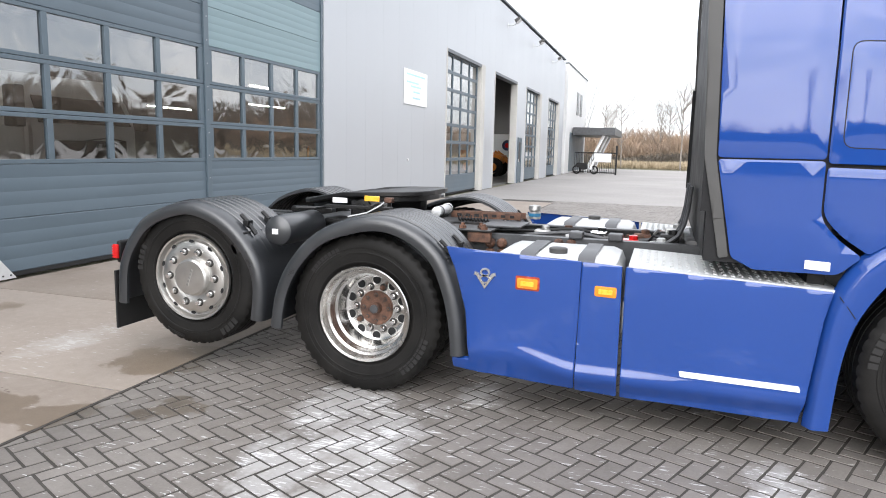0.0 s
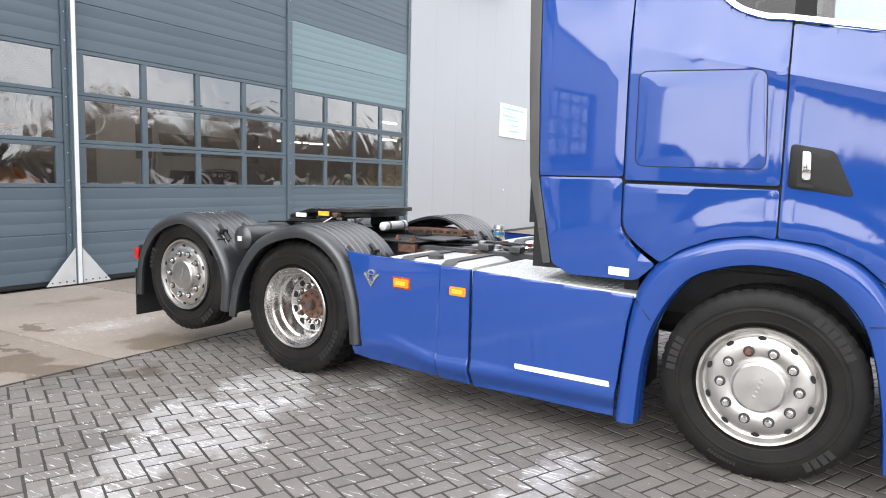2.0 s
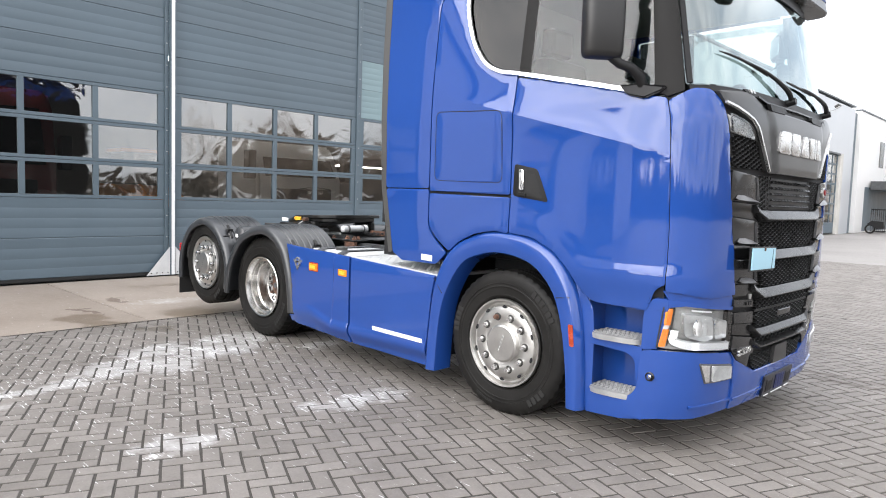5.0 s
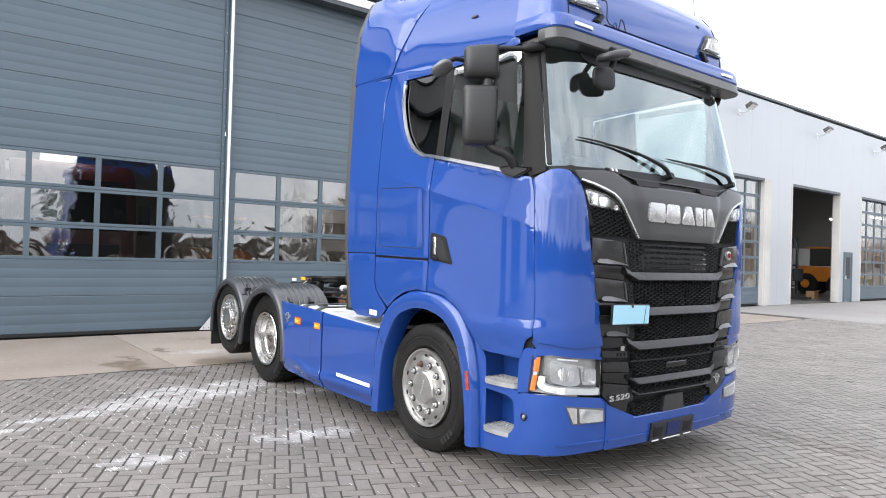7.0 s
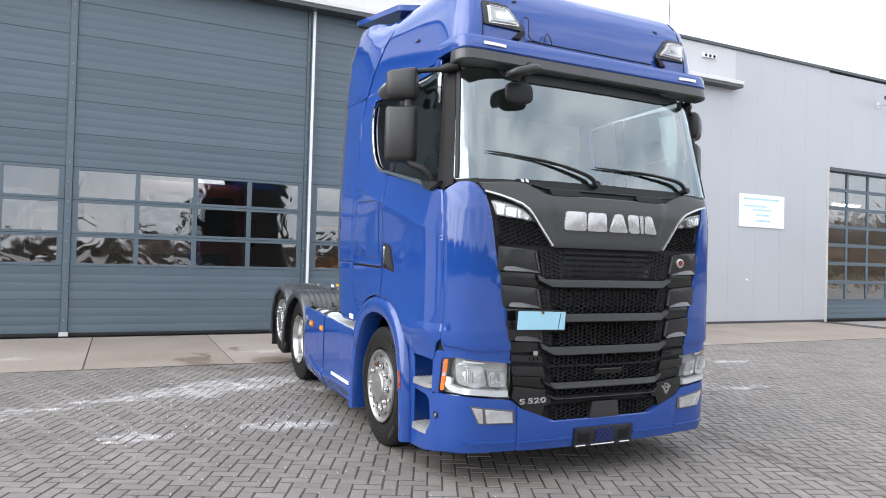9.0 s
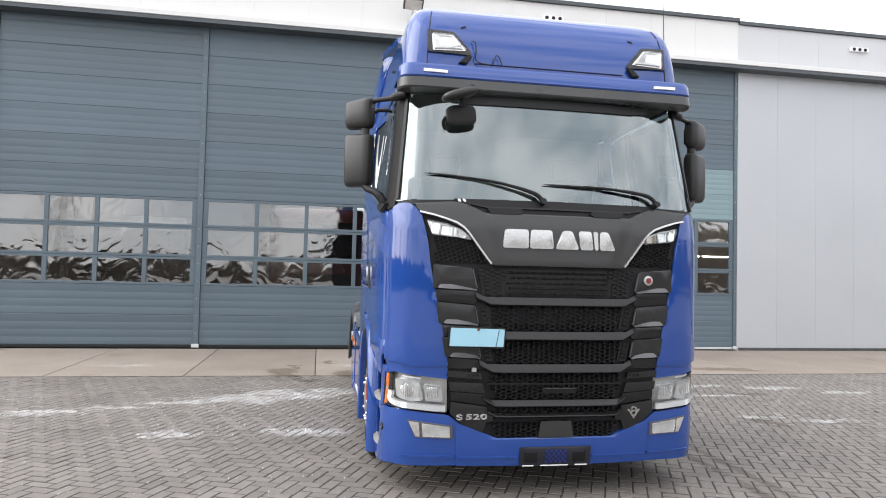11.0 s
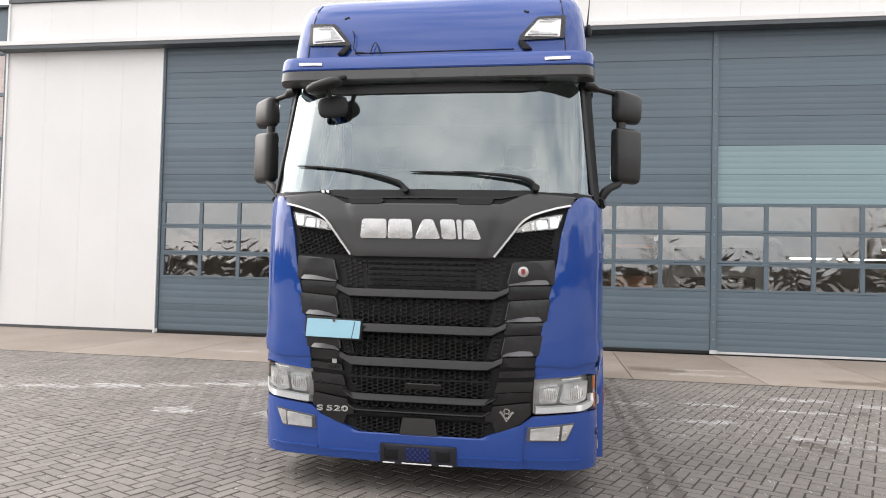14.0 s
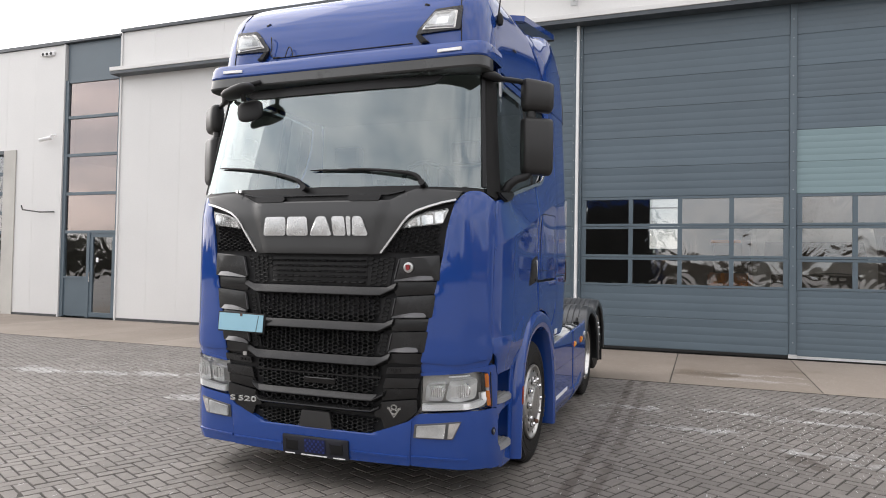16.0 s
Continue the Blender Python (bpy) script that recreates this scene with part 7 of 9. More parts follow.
# ---- side skirts ----
for s in (-1, 1):
    pl, nr = flat_side(s, 1.252)
    # panel behind the drive wheel with a sculpted lower edge
    cut = lambda x: 0.35 + 0.085 * sstep(-1.78, -2.22, x)
    ledge = lambda x: 0.016 * sstep(-2.36, -1.85, x) * (1 - 0.6 * sstep(-1.62, -1.2, x))
    sk_at = lambda x, z: Vector((x, s * (1.252 + ledge(x) * sstep(cut(x) + 0.02, cut(x) - 0.025, z) - 0.050 * sstep(cut(x) - 0.04, 0.2, z) - 0.004 * sstep(0.8, 0.95, z) - 0.03 * sstep(-2.35, -2.6, x)), z))
    sk_n = lambda x, z: (sk_at(x, z + 0.01) - sk_at(x, z - 0.01)).cross(Vector((s, 0, 0))).normalized()
    k1 = part("side_skirt", panel([(-2.58, 0.955), (-2.52, 0.83), (-2.45, 0.60), (-2.425, 0.315), (-2.535, 0.305), (-2.53, 0.245), (-1.83, 0.212), (-1.815, 0.925)], sk_at, sk_n, r=0.01, th=0.025, step=0.014), M_BLUE, truck)
    part("skirt_column", panel([(-1.812, 0.924), (-1.825, 0.211), (-1.602, 0.200), (-1.607, 0.915)], (lambda x, z: sk_at(x, z) + Vector((0, s * 0.006, 0))), sk_n, r=0.008, th=0.03, step=0.014), M_BLUE, truck)
    k2 = part("side_skirt", panel([(-1.590, 0.912), (-1.585, 0.198), (-0.715, 0.178), (-0.655, 0.72), (-0.625, 0.862)], sk_at, sk_n, r=0.01, th=0.025, step=0.014), M_BLUE, truck)
    part("skirt_strip", panel([(-1.295, 0.392), (-0.735, 0.382), (-0.728, 0.352), (-1.288, 0.362)], (lambda x, z: sk_at(x, z)), sk_n, off=0.01, th=0.012, r=0.006, rim=0.004), M_WHITE, k2, "white strip")
    for mx, mz in ((-2.10, 0.785), (-1.685, 0.775)):
        bz = part("marker_bezel", panel([(mx - 0.066, mz + 0.040), (mx + 0.066, mz + 0.037), (mx + 0.066, mz - 0.040), (mx - 0.066, mz - 0.037)], pl, nr, off=0.006, th=0.012, r=0.012, rim=0.004), M_DARKAMBER, truck)
        part("side_marker", panel([(mx - 0.056, mz + 0.029), (mx + 0.056, mz + 0.026), (mx + 0.056, mz - 0.029), (mx - 0.056, mz - 0.026)], pl, nr, off=0.014, th=0.02, r=0.01, rim=0.006), M_AMBER, bz, "amber side marker")
        part("yellow_field", panel([(mx - 0.036, mz + 0.014), (mx + 0.036, mz + 0.012), (mx + 0.036, mz - 0.014), (mx - 0.036, mz - 0.012)], pl, nr, off=0.017, th=0.004, r=0.004, rim=0), M_YELLOW, bz)
    vee_badge(pl, nr, -2.338, 0.793, 0.80, k1)
    part("white_label", panel([(-0.765, 1.01), (-0.655, 1.005), (-0.655, 0.962), (-0.765, 0.967)], (lambda x, z: Vector((x, s * 1.252, z))), nr, off=0.002, th=0.003, r=0.003, rim=0), M_WHITE, truck)
    # tank with straps behind the skirts
    tb = bmesh.new()
    box(tb, -2.33, -1.62, *sorted((s * 0.56, s * 1.20)), 0.36, 0.935, bevel=0.07)
    tank = part("fuel_tank", tb, M_TANK, truck, "white painted tank", smooth=40)
    for x in (-2.12, -1.80):
        sb = bmesh.new()
        box(sb, x - 0.03, x + 0.03, *sorted((s * 0.54, s * 1.21)), 0.35, 0.944, bevel=0.075)
        part("tank_strap", sb, M_CHASSIS, tank, smooth=40)
    cp = bmesh.new()
    lathe(cp, [(0.05, 0.0), (0.052, 0.03), (0.045, 0.035), (0.0, 0.037)], 20, Matrix.Translation((-1.97, s * 1.05, 0.93)))
    part("filler_cap", cp, M_MIDGREY, tank, smooth=40)
    tpb = bmesh.new()
    extrude_poly(tpb, [(-1.578, s * 0.50, 0.915), (-0.60, s * 0.50, 0.868), (-0.60, s * 0.50, 0.848), (-1.578, s * 0.50, 0.895)], (0, s * 0.728, 0))
    tp_ = part("tread_plate", tpb, M_TANK, truck, "white chequer plate")
    sb = bmesh.new()
    for i in range(20):
        for j in range(14):
            cx, cy = -1.53 + i * 0.042, s * (0.55 + j * 0.048)
            a = radians(45 if (i + j) % 2 else -45)
            dx_, dy_ = 0.012 * math.cos(a), 0.012 * math.sin(a)
            zp = 0.916 - 0.048 * (cx + 1.578)
            tube(sb, [(cx - dx_, cy - dy_, zp), (cx + dx_, cy + dy_, zp)], 0.003, 4)
    stud = part("plate_studs", sb, M_TANK, tp_)
    stud["kind"] = "stuff"
    part("battery_box", boxes((-1.54, -0.72, *sorted((s * 0.55, s * 1.2)), 0.35, 0.845)), M_BLACK, truck)

# ---- chassis ----

for s in (-1, 1):
    part("frame_rail", boxes((-5.0, 0.9, *sorted((s * 0.385, s * 0.395)), 0.66, 0.928), (-5.0, 0.9, *sorted((s * 0.32, s * 0.395)), 0.928, 0.938), (-5.0, 0.9, *sorted((s * 0.32, s * 0.395)), 0.65, 0.66)), M_CHASSIS, truck)
    for x, z in ((-2.52, 0.88), (-2.52, 0.81), (-2.44, 0.88), (-2.44, 0.81), (-2.06, 0.90), (-1.98, 0.90)):
        bb = bmesh.new()
        lathe(bb, [(0.035, 0), (0.035, 0.03), (0.02, 0.05), (0, 0.052)], 8, Matrix.Translation((x, s * 0.396, z)) @ pose(0, 0, 0, -90 * s, 0, 0))
        part("rusty_bolt", bb, M_RUST, truck)
for x in (-4.85, -3.95, -2.75, -2.2, -1.45):
    part("cross_member", boxes((x - 0.05, x + 0.05, -0.384, 0.384, 0.70, 0.89), bevel=0.01), M_CHASSIS, truck)
for x, z in ((-3.12, 0.488), (-4.405, 0.608), (0.0, 0.45)):
    ax = bmesh.new()
    tube(ax, [(x, -0.9, z), (x, 0.9, z)], 0.075, 16)
    if x == -3.12:
        lathe(ax, [(0, -0.2), (0.16, -0.14), (0.2, 0), (0.16, 0.14), (0, 0.2)], 20, Matrix.Translation((x, 0, z)) @ pose(0, 0, 0, 0, 90, 0))
    part("axle", ax, M_CHASSIS, truck, smooth=40)
part("gearbox", boxes((-1.3, 0.6, -0.36, 0.36, 0.5, 0.98), bevel=0.06), M_GREASE, truck)
# black block added to stand for the deep shade under the cab floor
part("underfloor_shade_block", boxes((-0.55, 0.95, -0.9, 0.9, 1.0, 1.2)), M_BLACK, truck)
# air vessel between the mudguards
for s in (-1, 1):
    av = bmesh.new()
    lathe(av, [(0, 0), (0.06, 0.006), (0.095, 0.03), (0.10, 0.06), (0.10, 0.50), (0.06, 0.55), (0, 0.555)], 24, Matrix.Translation((-3.79, s * 1.04, 0.95)) @ pose(0, 0, 0, 90 * s, 0, 0))
    vessel = part("air_vessel", av, M_FENDER, truck, "grey air vessel", smooth=40)
    part("vessel_label", boxes((-3.81, -3.77, *sorted((s * 1.036, s * 1.046)), 0.93, 0.965)), M_WHITE, vessel)
# fifth wheel coupling
fw = bmesh.new()
top = [(-3.05, -0.30), (-3.02, -0.12), (-3.02, 0.12), (-3.05, 0.30), (-3.18, 0.42), (-3.40, 0.46), (-3.62, 0.42), (-3.95, 0.30), (-4.02, 0.24), (-3.98, 0.12), (-3.60, 0.045), (-3.45, 0.05), (-3.40, 0.0), (-3.45, -0.05), (-3.60, -0.045), (-3.98, -0.12), (-4.02, -0.24), (-3.95, -0.30), (-3.62, -0.42), (-3.40, -0.46), (-3.18, -0.42)]
extrude_poly(fw, [(x, y, 1.152 + 0.030 * (x + 3.4) - 0.06 * sstep(-3.6, -4.0, x)) for x, y in top], (0, 0, 0.034))
extrude_poly(fw, [(x * 0.90 - 0.345, y * 0.86, 1.110 + 0.030 * (x + 3.4) - 0.06 * sstep(-3.6, -4.0, x)) for x, y in top], (0, 0, 0.043))
bmesh.ops.bevel(fw, geom=[e for e in fw.edges if len(e.link_faces) == 2], offset=0.006, segments=1, affect="EDGES")
cpl = part("fifth_wheel", fw, M_GREASE, truck, "greasy black coupling plate")
for s in (-1, 1):
    part("coupling_lug", boxes((-3.56, -3.26, *sorted((s * 0.34, s * 0.43)), 0.99, 1.128), bevel=0.03), M_GREASE, cpl)
    pv = bmesh.new()
    lathe(pv, [(0, 0.03), (0.03, 0.03), (0.034, 0.018), (0.062, 0.016), (0.066, 0.0)], 20, Matrix.Translation((-3.45, s * 0.432, 1.07)) @ pose(0, 0, 0, -90 * s, 0, 0))
    part("pivot_pin", pv, M_GREASE, cpl, smooth=30)
    part("coupling_foot", boxes((-3.72, -3.10, *sorted((s * 0.28, s * 0.50)), 0.952, 0.992), bevel=0.008), M_GREASE, cpl)
for hp, hr in (([(-3.36, -0.30, 1.10), (-3.30, -0.62, 1.10), (-3.30, -0.66, 1.10)], 0.012), ([(-3.72, -0.30, 1.06), (-3.74, -0.60, 1.07), (-3.86, -0.66, 1.07)], 0.010)):
    hl = bmesh.new()
    tube(hl, hp, hr, 8)
    part("release_handle", hl, M_GREASE, cpl)
part("side_bar", boxes((-3.66, -3.16, -0.60, -0.575, 1.075, 1.10), bevel=0.004), M_GREASE, cpl)
part("yellow_tag", boxes((-3.36, -3.25, -0.615, -0.60, 1.135, 1.172), bevel=0.004), M_YELLOW, cpl)
part("white_tag", boxes((-3.60, -3.49, -0.615, -0.60, 1.115, 1.150), bevel=0.004), M_WHITE, cpl)
cb_ = bmesh.new()
tube(cb_, [(-3.20, -0.58, 1.15), (-3.24, -0.62, 1.11), (-3.32, -0.66, 1.06), (-3.45, -0.68, 1.03)], 0.005, 6)
part("pale_cable", cb_, M_GALV, cpl)
part("rusty_latch", boxes((-3.215, -3.155, -0.62, -0.57, 1.13, 1.165), bevel=0.008), M_RUST, cpl)
part("mounting_plate", boxes((-4.05, -2.62, -0.46, 0.46, 0.940, 0.951)), M_GREASE, truck)
for s in (-1, 1):
    part("ramp", boxes((-4.45, -4.06, *sorted((s * 0.28, s * 0.36)), 0.94, 0.99), bevel=0.01), M_GREASE, truck)
# rusty angle bars, canister and trays behind the coupling
for y0, z0 in ((0.10, 0.985), (0.30, 0.975)):
    rb_ = bmesh.new()
    box(rb_, -2.96, -2.42, y0, y0 + 0.012, z0, z0 + 0.05, bevel=0.003)
    box(rb_, -2.96, -2.42, y0 + 0.013, y0 + 0.075, z0, z0 + 0.010, bevel=0.003)
    ang = part("rusty_angle_bar", rb_, M_RUST, truck)
    for k in range(7):
        part("bar_hole", boxes((-2.91 + k * 0.068, -2.875 + k * 0.068, y0 - 0.003, y0 - 0.0005, z0 + 0.014, z0 + 0.034)), M_DARKCORE, ang)
wv = bmesh.new()
lathe(wv, [(0, 0), (0.024, 0.004), (0.036, 0.016), (0.036, 0.30), (0.041, 0.302), (0.041, 0.345), (0.024, 0.36), (0, 0.362)], 16, Matrix.Translation((-2.95, -0.30, 1.055)) @ pose(0, 0, 0, -90, 0, 3))
wc = part("white_canister", wv, M_TANK, truck, smooth=40)
for y in (-0.22, -0.02):
    cl_ = bmesh.new()
    lathe(cl_, [(0.0365, -0.01), (0.040, -0.009), (0.040, 0.009), (0.0365, 0.01)], 16, Matrix.Translation((-2.95, y, 1.055)) @ pose(0, 0, 0, -90, 0, 3))
    part("hose_clip", cl_, M_CHASSIS, wc)
part("tray", boxes((-2.88, -2.50, -0.50, -0.18, 0.955, 0.968), bevel=0.003), M_GREASE, truck)
part("tray", boxes((-2.62, -2.34, -0.30, 0.05, 0.972, 0.984), bevel=0.003), M_CHASSIS, truck)
part("tray_bracket", boxes((-2.66, -2.50, -0.49, -0.45, 0.885, 0.953), bevel=0.006), M_RUST, truck)
for bx, by, bz in ((-2.72, -0.40, 0.968), (-2.60, -0.36, 0.968), (-2.56, -0.44, 0.968), (-3.0, -0.36, 0.951), (-3.86, -0.38, 0.951)):
    bb = bmesh.new()
    lathe(bb, [(0.026, 0), (0.026, 0.018), (0.014, 0.02), (0.014, 0.035), (0, 0.036)], 6, Matrix.Translation((bx, by, bz)))
    part("rusty_bolt", bb, M_RUST, truck)
# lines and valves between the rails
for k, (y, h, r_) in enumerate(((-0.28, 0.0, 0.014), (-0.20, 0.02, 0.011), (-0.06, 0.03, 0.016), (0.08, 0.04, 0.012), (0.17, 0.02, 0.014), (0.26, 0.0, 0.010))):
    hs = bmesh.new()
    tube(hs, dense_line([(-3.0, y * 0.7, 0.90), (-2.4, y, 0.87 + h), (-2.0, y + 0.05, 0.90 + h), (-1.6, y - 0.02, 0.88), (-1.32, y + 0.02, 0.98), (-1.26, y, 1.3)]), r_, 8)
    part("hose", hs, M_BLACK if k % 2 else M_CHASSIS, truck, smooth=60)
coil = bmesh.new()
tube(coil, [(-2.86 + 0.0035 * k, -0.05 + 0.022 * math.cos(k * 0.9), 1.0 + 0.022 * math.sin(k * 0.9)) for k in range(70)], 0.004, 5)
part("coiled_line", coil, M_BLACK, truck, smooth=60)
for x, y, z, m_ in ((-2.25, 0.10, 0.90, M_ALUDARK), (-2.0, -0.12, 0.90, M_ALUDARK), (-1.85, 0.12, 0.91, M_CHROME), (-1.75, -0.05, 0.89, M_MIDGREY), (-1.62, -0.10, 0.89, M_RED), (-1.55, 0.2, 0.90, M_RUST), (-2.1, 0.22, 0.90, M_RUST), (-1.44, -0.26, 0.90, M_TANK), (-1.37, -0.2, 0.95, M_BLACK), (-1.34, 0.02, 0.97, M_ALUDARK)):
    vb_ = bmesh.new()
    box(vb_, x - 0.06, x + 0.06, y - 0.045, y + 0.045, z - 0.05, z + 0.03, bevel=0.012)
    lathe(vb_, [(0.03, 0.028), (0.03, 0.055), (0.018, 0.06), (0, 0.062)], 10, Matrix.Translation((x + 0.02, y, z)))
    tube(vb_, [(x - 0.06, y, z), (x - 0.10, y + 0.02, z + 0.01), (x - 0.13, y + 0.05, z - 0.03)], 0.010, 6)
    part("valve", vb_, m_, truck)
for k in range(6):
    nb_ = bmesh.new()
    lathe(nb_, [(0.014, 0), (0.012, 0.012), (0, 0.014)], 8, Matrix.Translation((-1.78 + k * 0.075, 0.384, 0.87 - (k % 2) * 0.05)) @ pose(0, 0, 0, 90, 0, 0))
    part("rail_bolt", nb_, M_GALV, truck)
for x in (-1.95, -1.70):
    part("rail_clip", boxes((x - 0.045, x + 0.045, -0.43, -0.33, 0.939, 0.985), bevel=0.008), M_CHASSIS, truck)
fn = bmesh.new()
lathe(fn, [(0.05, 0.0), (0.05, 0.05), (0.035, 0.07), (0.055, 0.075), (0.05, 0.11), (0, 0.12)], 16, Matrix.Translation((-2.45, 0.86, 0.93)))
neck = part("filler_neck", fn, M_ALUDARK, truck, smooth=35)
fr_ = bmesh.new()
lathe(fr_, [(0.051, 0.02), (0.054, 0.022), (0.054, 0.046), (0.051, 0.048)], 16, Matrix.Translation((-2.45, 0.86, 0.93)))
part("blue_ring", fr_, M_BRASSBLUE, neck)
gl = bmesh.new()
tube(gl, [(-1.16, -0.90, 1.02), (-1.05, -0.86, 1.05)], 0.03, 12)
tube(gl, [(-1.2, -0.92, 1.0), (-1.15, -0.90, 1.02)], 0.036, 12)
gc = part("green_coupling", gl, M_GREEN, truck, smooth=40)
gl = bmesh.new()
tube(gl, [(-1.05, -0.86, 1.05), (-0.98, -0.82, 1.12), (-1.02, -0.75, 1.25), (-1.22, -0.7, 1.3)], 0.014, 8)
part("coupling_cable", gl, M_BLACK, gc, smooth=60)


# ---- things inside the hall, seen through the panes and the open door ----


def parked_cab(at, paint, label, h=2.9):
    """A parked truck seen dimly behind the door windows."""
    o = thing("parked_truck", (at[0], at[1], 0.02), label, "truck", "trucks in the hall")
    x, y = at
    bd = bmesh.new()
    extrude_poly(bd, [(x + 0.0, y - 1.2, 0.75), (x + 0.0, y - 1.2, 1.75), (x - 0.22, y - 1.2, h - 0.35), (x - 0.5, y - 1.2, h), (x - 1.9, y - 1.2, h), (x - 1.9, y - 1.2, 0.75)], (0, 2.4, 0))
    bmesh.ops.bevel(bd, geom=bd.edges[:], offset=0.08, segments=2, affect="EDGES")
    part("body", bd, paint, o, smooth=40)
    ws = bmesh.new()
    extrude_poly(ws, [(x + 0.012, y - 1.0, 1.78), (x + 0.012, y + 1.0, 1.78), (x - 0.20, y + 0.95, h - 0.38), (x - 0.20, y - 0.95, h - 0.38)], (0.02, 0, 0.004))
    part("windscreen", ws, M_GLOSSBLACK, o)
    part("grille", boxes((x + 0.004, x + 0.05, y - 0.85, y + 0.85, 0.95, 1.5), bevel=0.02), M_DARKTHING, o)
    part("bumper", boxes((x - 0.3, x + 0.12, y - 1.22, y + 1.22, 0.4, 0.75), bevel=0.05), paint, o)
    for s in (-1, 1):
        part("mirror", boxes((x - 0.2, x + 0.05, y + s * 1.35 - 0.1, y + s * 1.35 + 0.1, 1.7, 2.35), bevel=0.03), M_DARKTHING, o)
        part("headlamp", boxes((x + 0.1, x + 0.14, y + s * 0.95 - 0.2, y + s * 0.95 + 0.2, 0.5, 0.68), bevel=0.01), M_LENSGREY, o)
        w = bmesh.new()
        lathe(w, [(0, 0.0), (0.3, 0.0), (0.48, 0.02), (0.5, 0.06), (0.5, 0.3), (0, 0.3)], 28, Matrix.Translation((x - 0.9, y + s * 0.92, 0.52)) @ pose(0, 0, 0, -90 * s, 0, 0))
        part("wheel", w, M_TYRE, o, smooth=40)


parked_cab((-11.4, -1.7), M_REDPAINT, "red truck parked inside the dim hall", 3.2)
parked_cab((-11.1, 4.75), M_PALEPAINT, "white truck with a dark grille parked inside the hall", 2.6)
mark = thing("truck_emblem", (-11.05, 5.09, 1.42), "three bright metal blocks below a chrome arch on a truck grille", "emblem")
for k in range(3):
    part("badge_block", boxes((-11.048, -11.03, 4.86 + k * 0.17, 4.99 + k * 0.17, 1.385, 1.455), bevel=0.006), M_LETTER, mark)
ch = bmesh.new()
tube(ch, [(-11.035, 4.62 + 0.094 * k, 1.50 + 0.045 * math.sin(math.pi * k / 10)) for k in range(11)], 0.012, 6)
part("chrome_arch", ch, M_CHROME, mark)
parked_cab((-12.2, -6.2), M_DARKTHING, "dark truck parked inside the dim hall", 2.9)


def loader(x, y, label):
    """A small wheel loader."""
    o = thing("wheel_loader", (x, y, 0.02), label, "loader", "loaders in the hall")
    b = bmesh.new()
    extrude_poly(b, [(x - 1.5, y - 0.75, 0.7), (x + 0.9, y - 0.75, 0.7), (x + 1.1, y - 0.75, 1.2), (x + 0.1, y - 0.75, 1.45), (x - 1.5, y - 0.75, 1.5)], (0, 1.5, 0))
    bmesh.ops.bevel(b, geom=b.edges[:], offset=0.06, segments=2, affect="EDGES")
    part("body", b, M_ORANGE, o, smooth=40)
    part("cabin", boxes((x - 0.9, x + 0.1, y - 0.6, y + 0.6, 1.5, 2.4), bevel=0.05), M_DARKTHING, o)
    part("cabin_roof", boxes((x - 1.0, x + 0.2, y - 0.68, y + 0.68, 2.4, 2.5), bevel=0.03), M_ORANGE, o)
    a = bmesh.new()
    for s in (-0.35, 0.35):
        extrude_poly(a, [(x + 0.5, y + s - 0.05, 1.3), (x + 1.7, y + s - 0.05, 0.55), (x + 1.75, y + s - 0.05, 0.7), (x + 0.6, y + s - 0.05, 1.5)], (0, 0.1, 0))
    part("lift_arm", a, M_ORANGE, o)
    bk = bmesh.new()
    extrude_poly(bk, [(x + 1.6, y - 0.9, 0.9), (x + 1.55, y - 0.9, 0.2), (x + 2.2, y - 0.9, 0.1), (x + 1.75, y - 0.9, 0.3)], (0, 1.8, 0))
    part("bucket", bk, M_DARKTHING, o)
    for wx in (-0.95, 0.6):
        for s in (-1, 1):
            w = bmesh.new()
            lathe(w, [(0, 0.33), (0.22, 0.33), (0.25, 0.28), (0.5, 0.26), (0.55, 0.2), (0.55, 0.02), (0, 0.0)], 26, Matrix.Translation((x + wx, y + s * 0.6, 0.56)) @ pose(0, 0, 0, -90 * s, 0, 0))
            wl_ = part("wheel", w, M_TYRE, o, smooth=40)
            h = bmesh.new()
            lathe(h, [(0.22, 0.331), (0.18, 0.34), (0, 0.34)], 18, Matrix.Translation((x + wx, y + s * 0.6, 0.56)) @ pose(0, 0, 0, -90 * s, 0, 0))
            part("wheel_disc", h, M_ORANGE, wl_)


loader(-11.2, 33.6, "orange wheel loader parked behind the open door")
loader(-17.0, 3.4, "orange wheel loader parked inside the hall")
loader(-12.0, 17.5, "orange wheel loader parked inside the hall")
mast = thing("lifting_mast", (-9.75, 26.5, 0.02), "dark steel lifting mast standing inside the open door", "mast")
for my in (26.2, 26.8):
    part("upright", boxes((-9.98, -9.88, my - 0.05, my + 0.05, 0.12, 2.78), bevel=0.01), M_DARKTHING, mast)
    part("base_leg", boxes((-10.0, -9.3, my - 0.06, my + 0.06, 0.02, 0.12), bevel=0.01), M_DARKTHING, mast)
for mz in (0.55, 1.45, 2.70):
    part("crossbar", boxes((-9.97, -9.89, 26.25, 26.75, mz, mz + 0.08)), M_DARKTHING, mast)
part("carriage", boxes((-9.87, -9.62, 26.22, 26.78, 0.8, 1.35), bevel=0.03), M_DARKTHING, mast)
mc = bmesh.new()
tube(mc, [(-9.9, 26.5, 2.7), (-9.8, 26.55, 2.1), (-9.72, 26.5, 1.35)], 0.02, 6)
part("chain", mc, M_CHASSIS, mast)
ctn = thing("carton", (-9.5, 27.5, 0.02), "open brown cardboard carton on the hall floor", "carton")
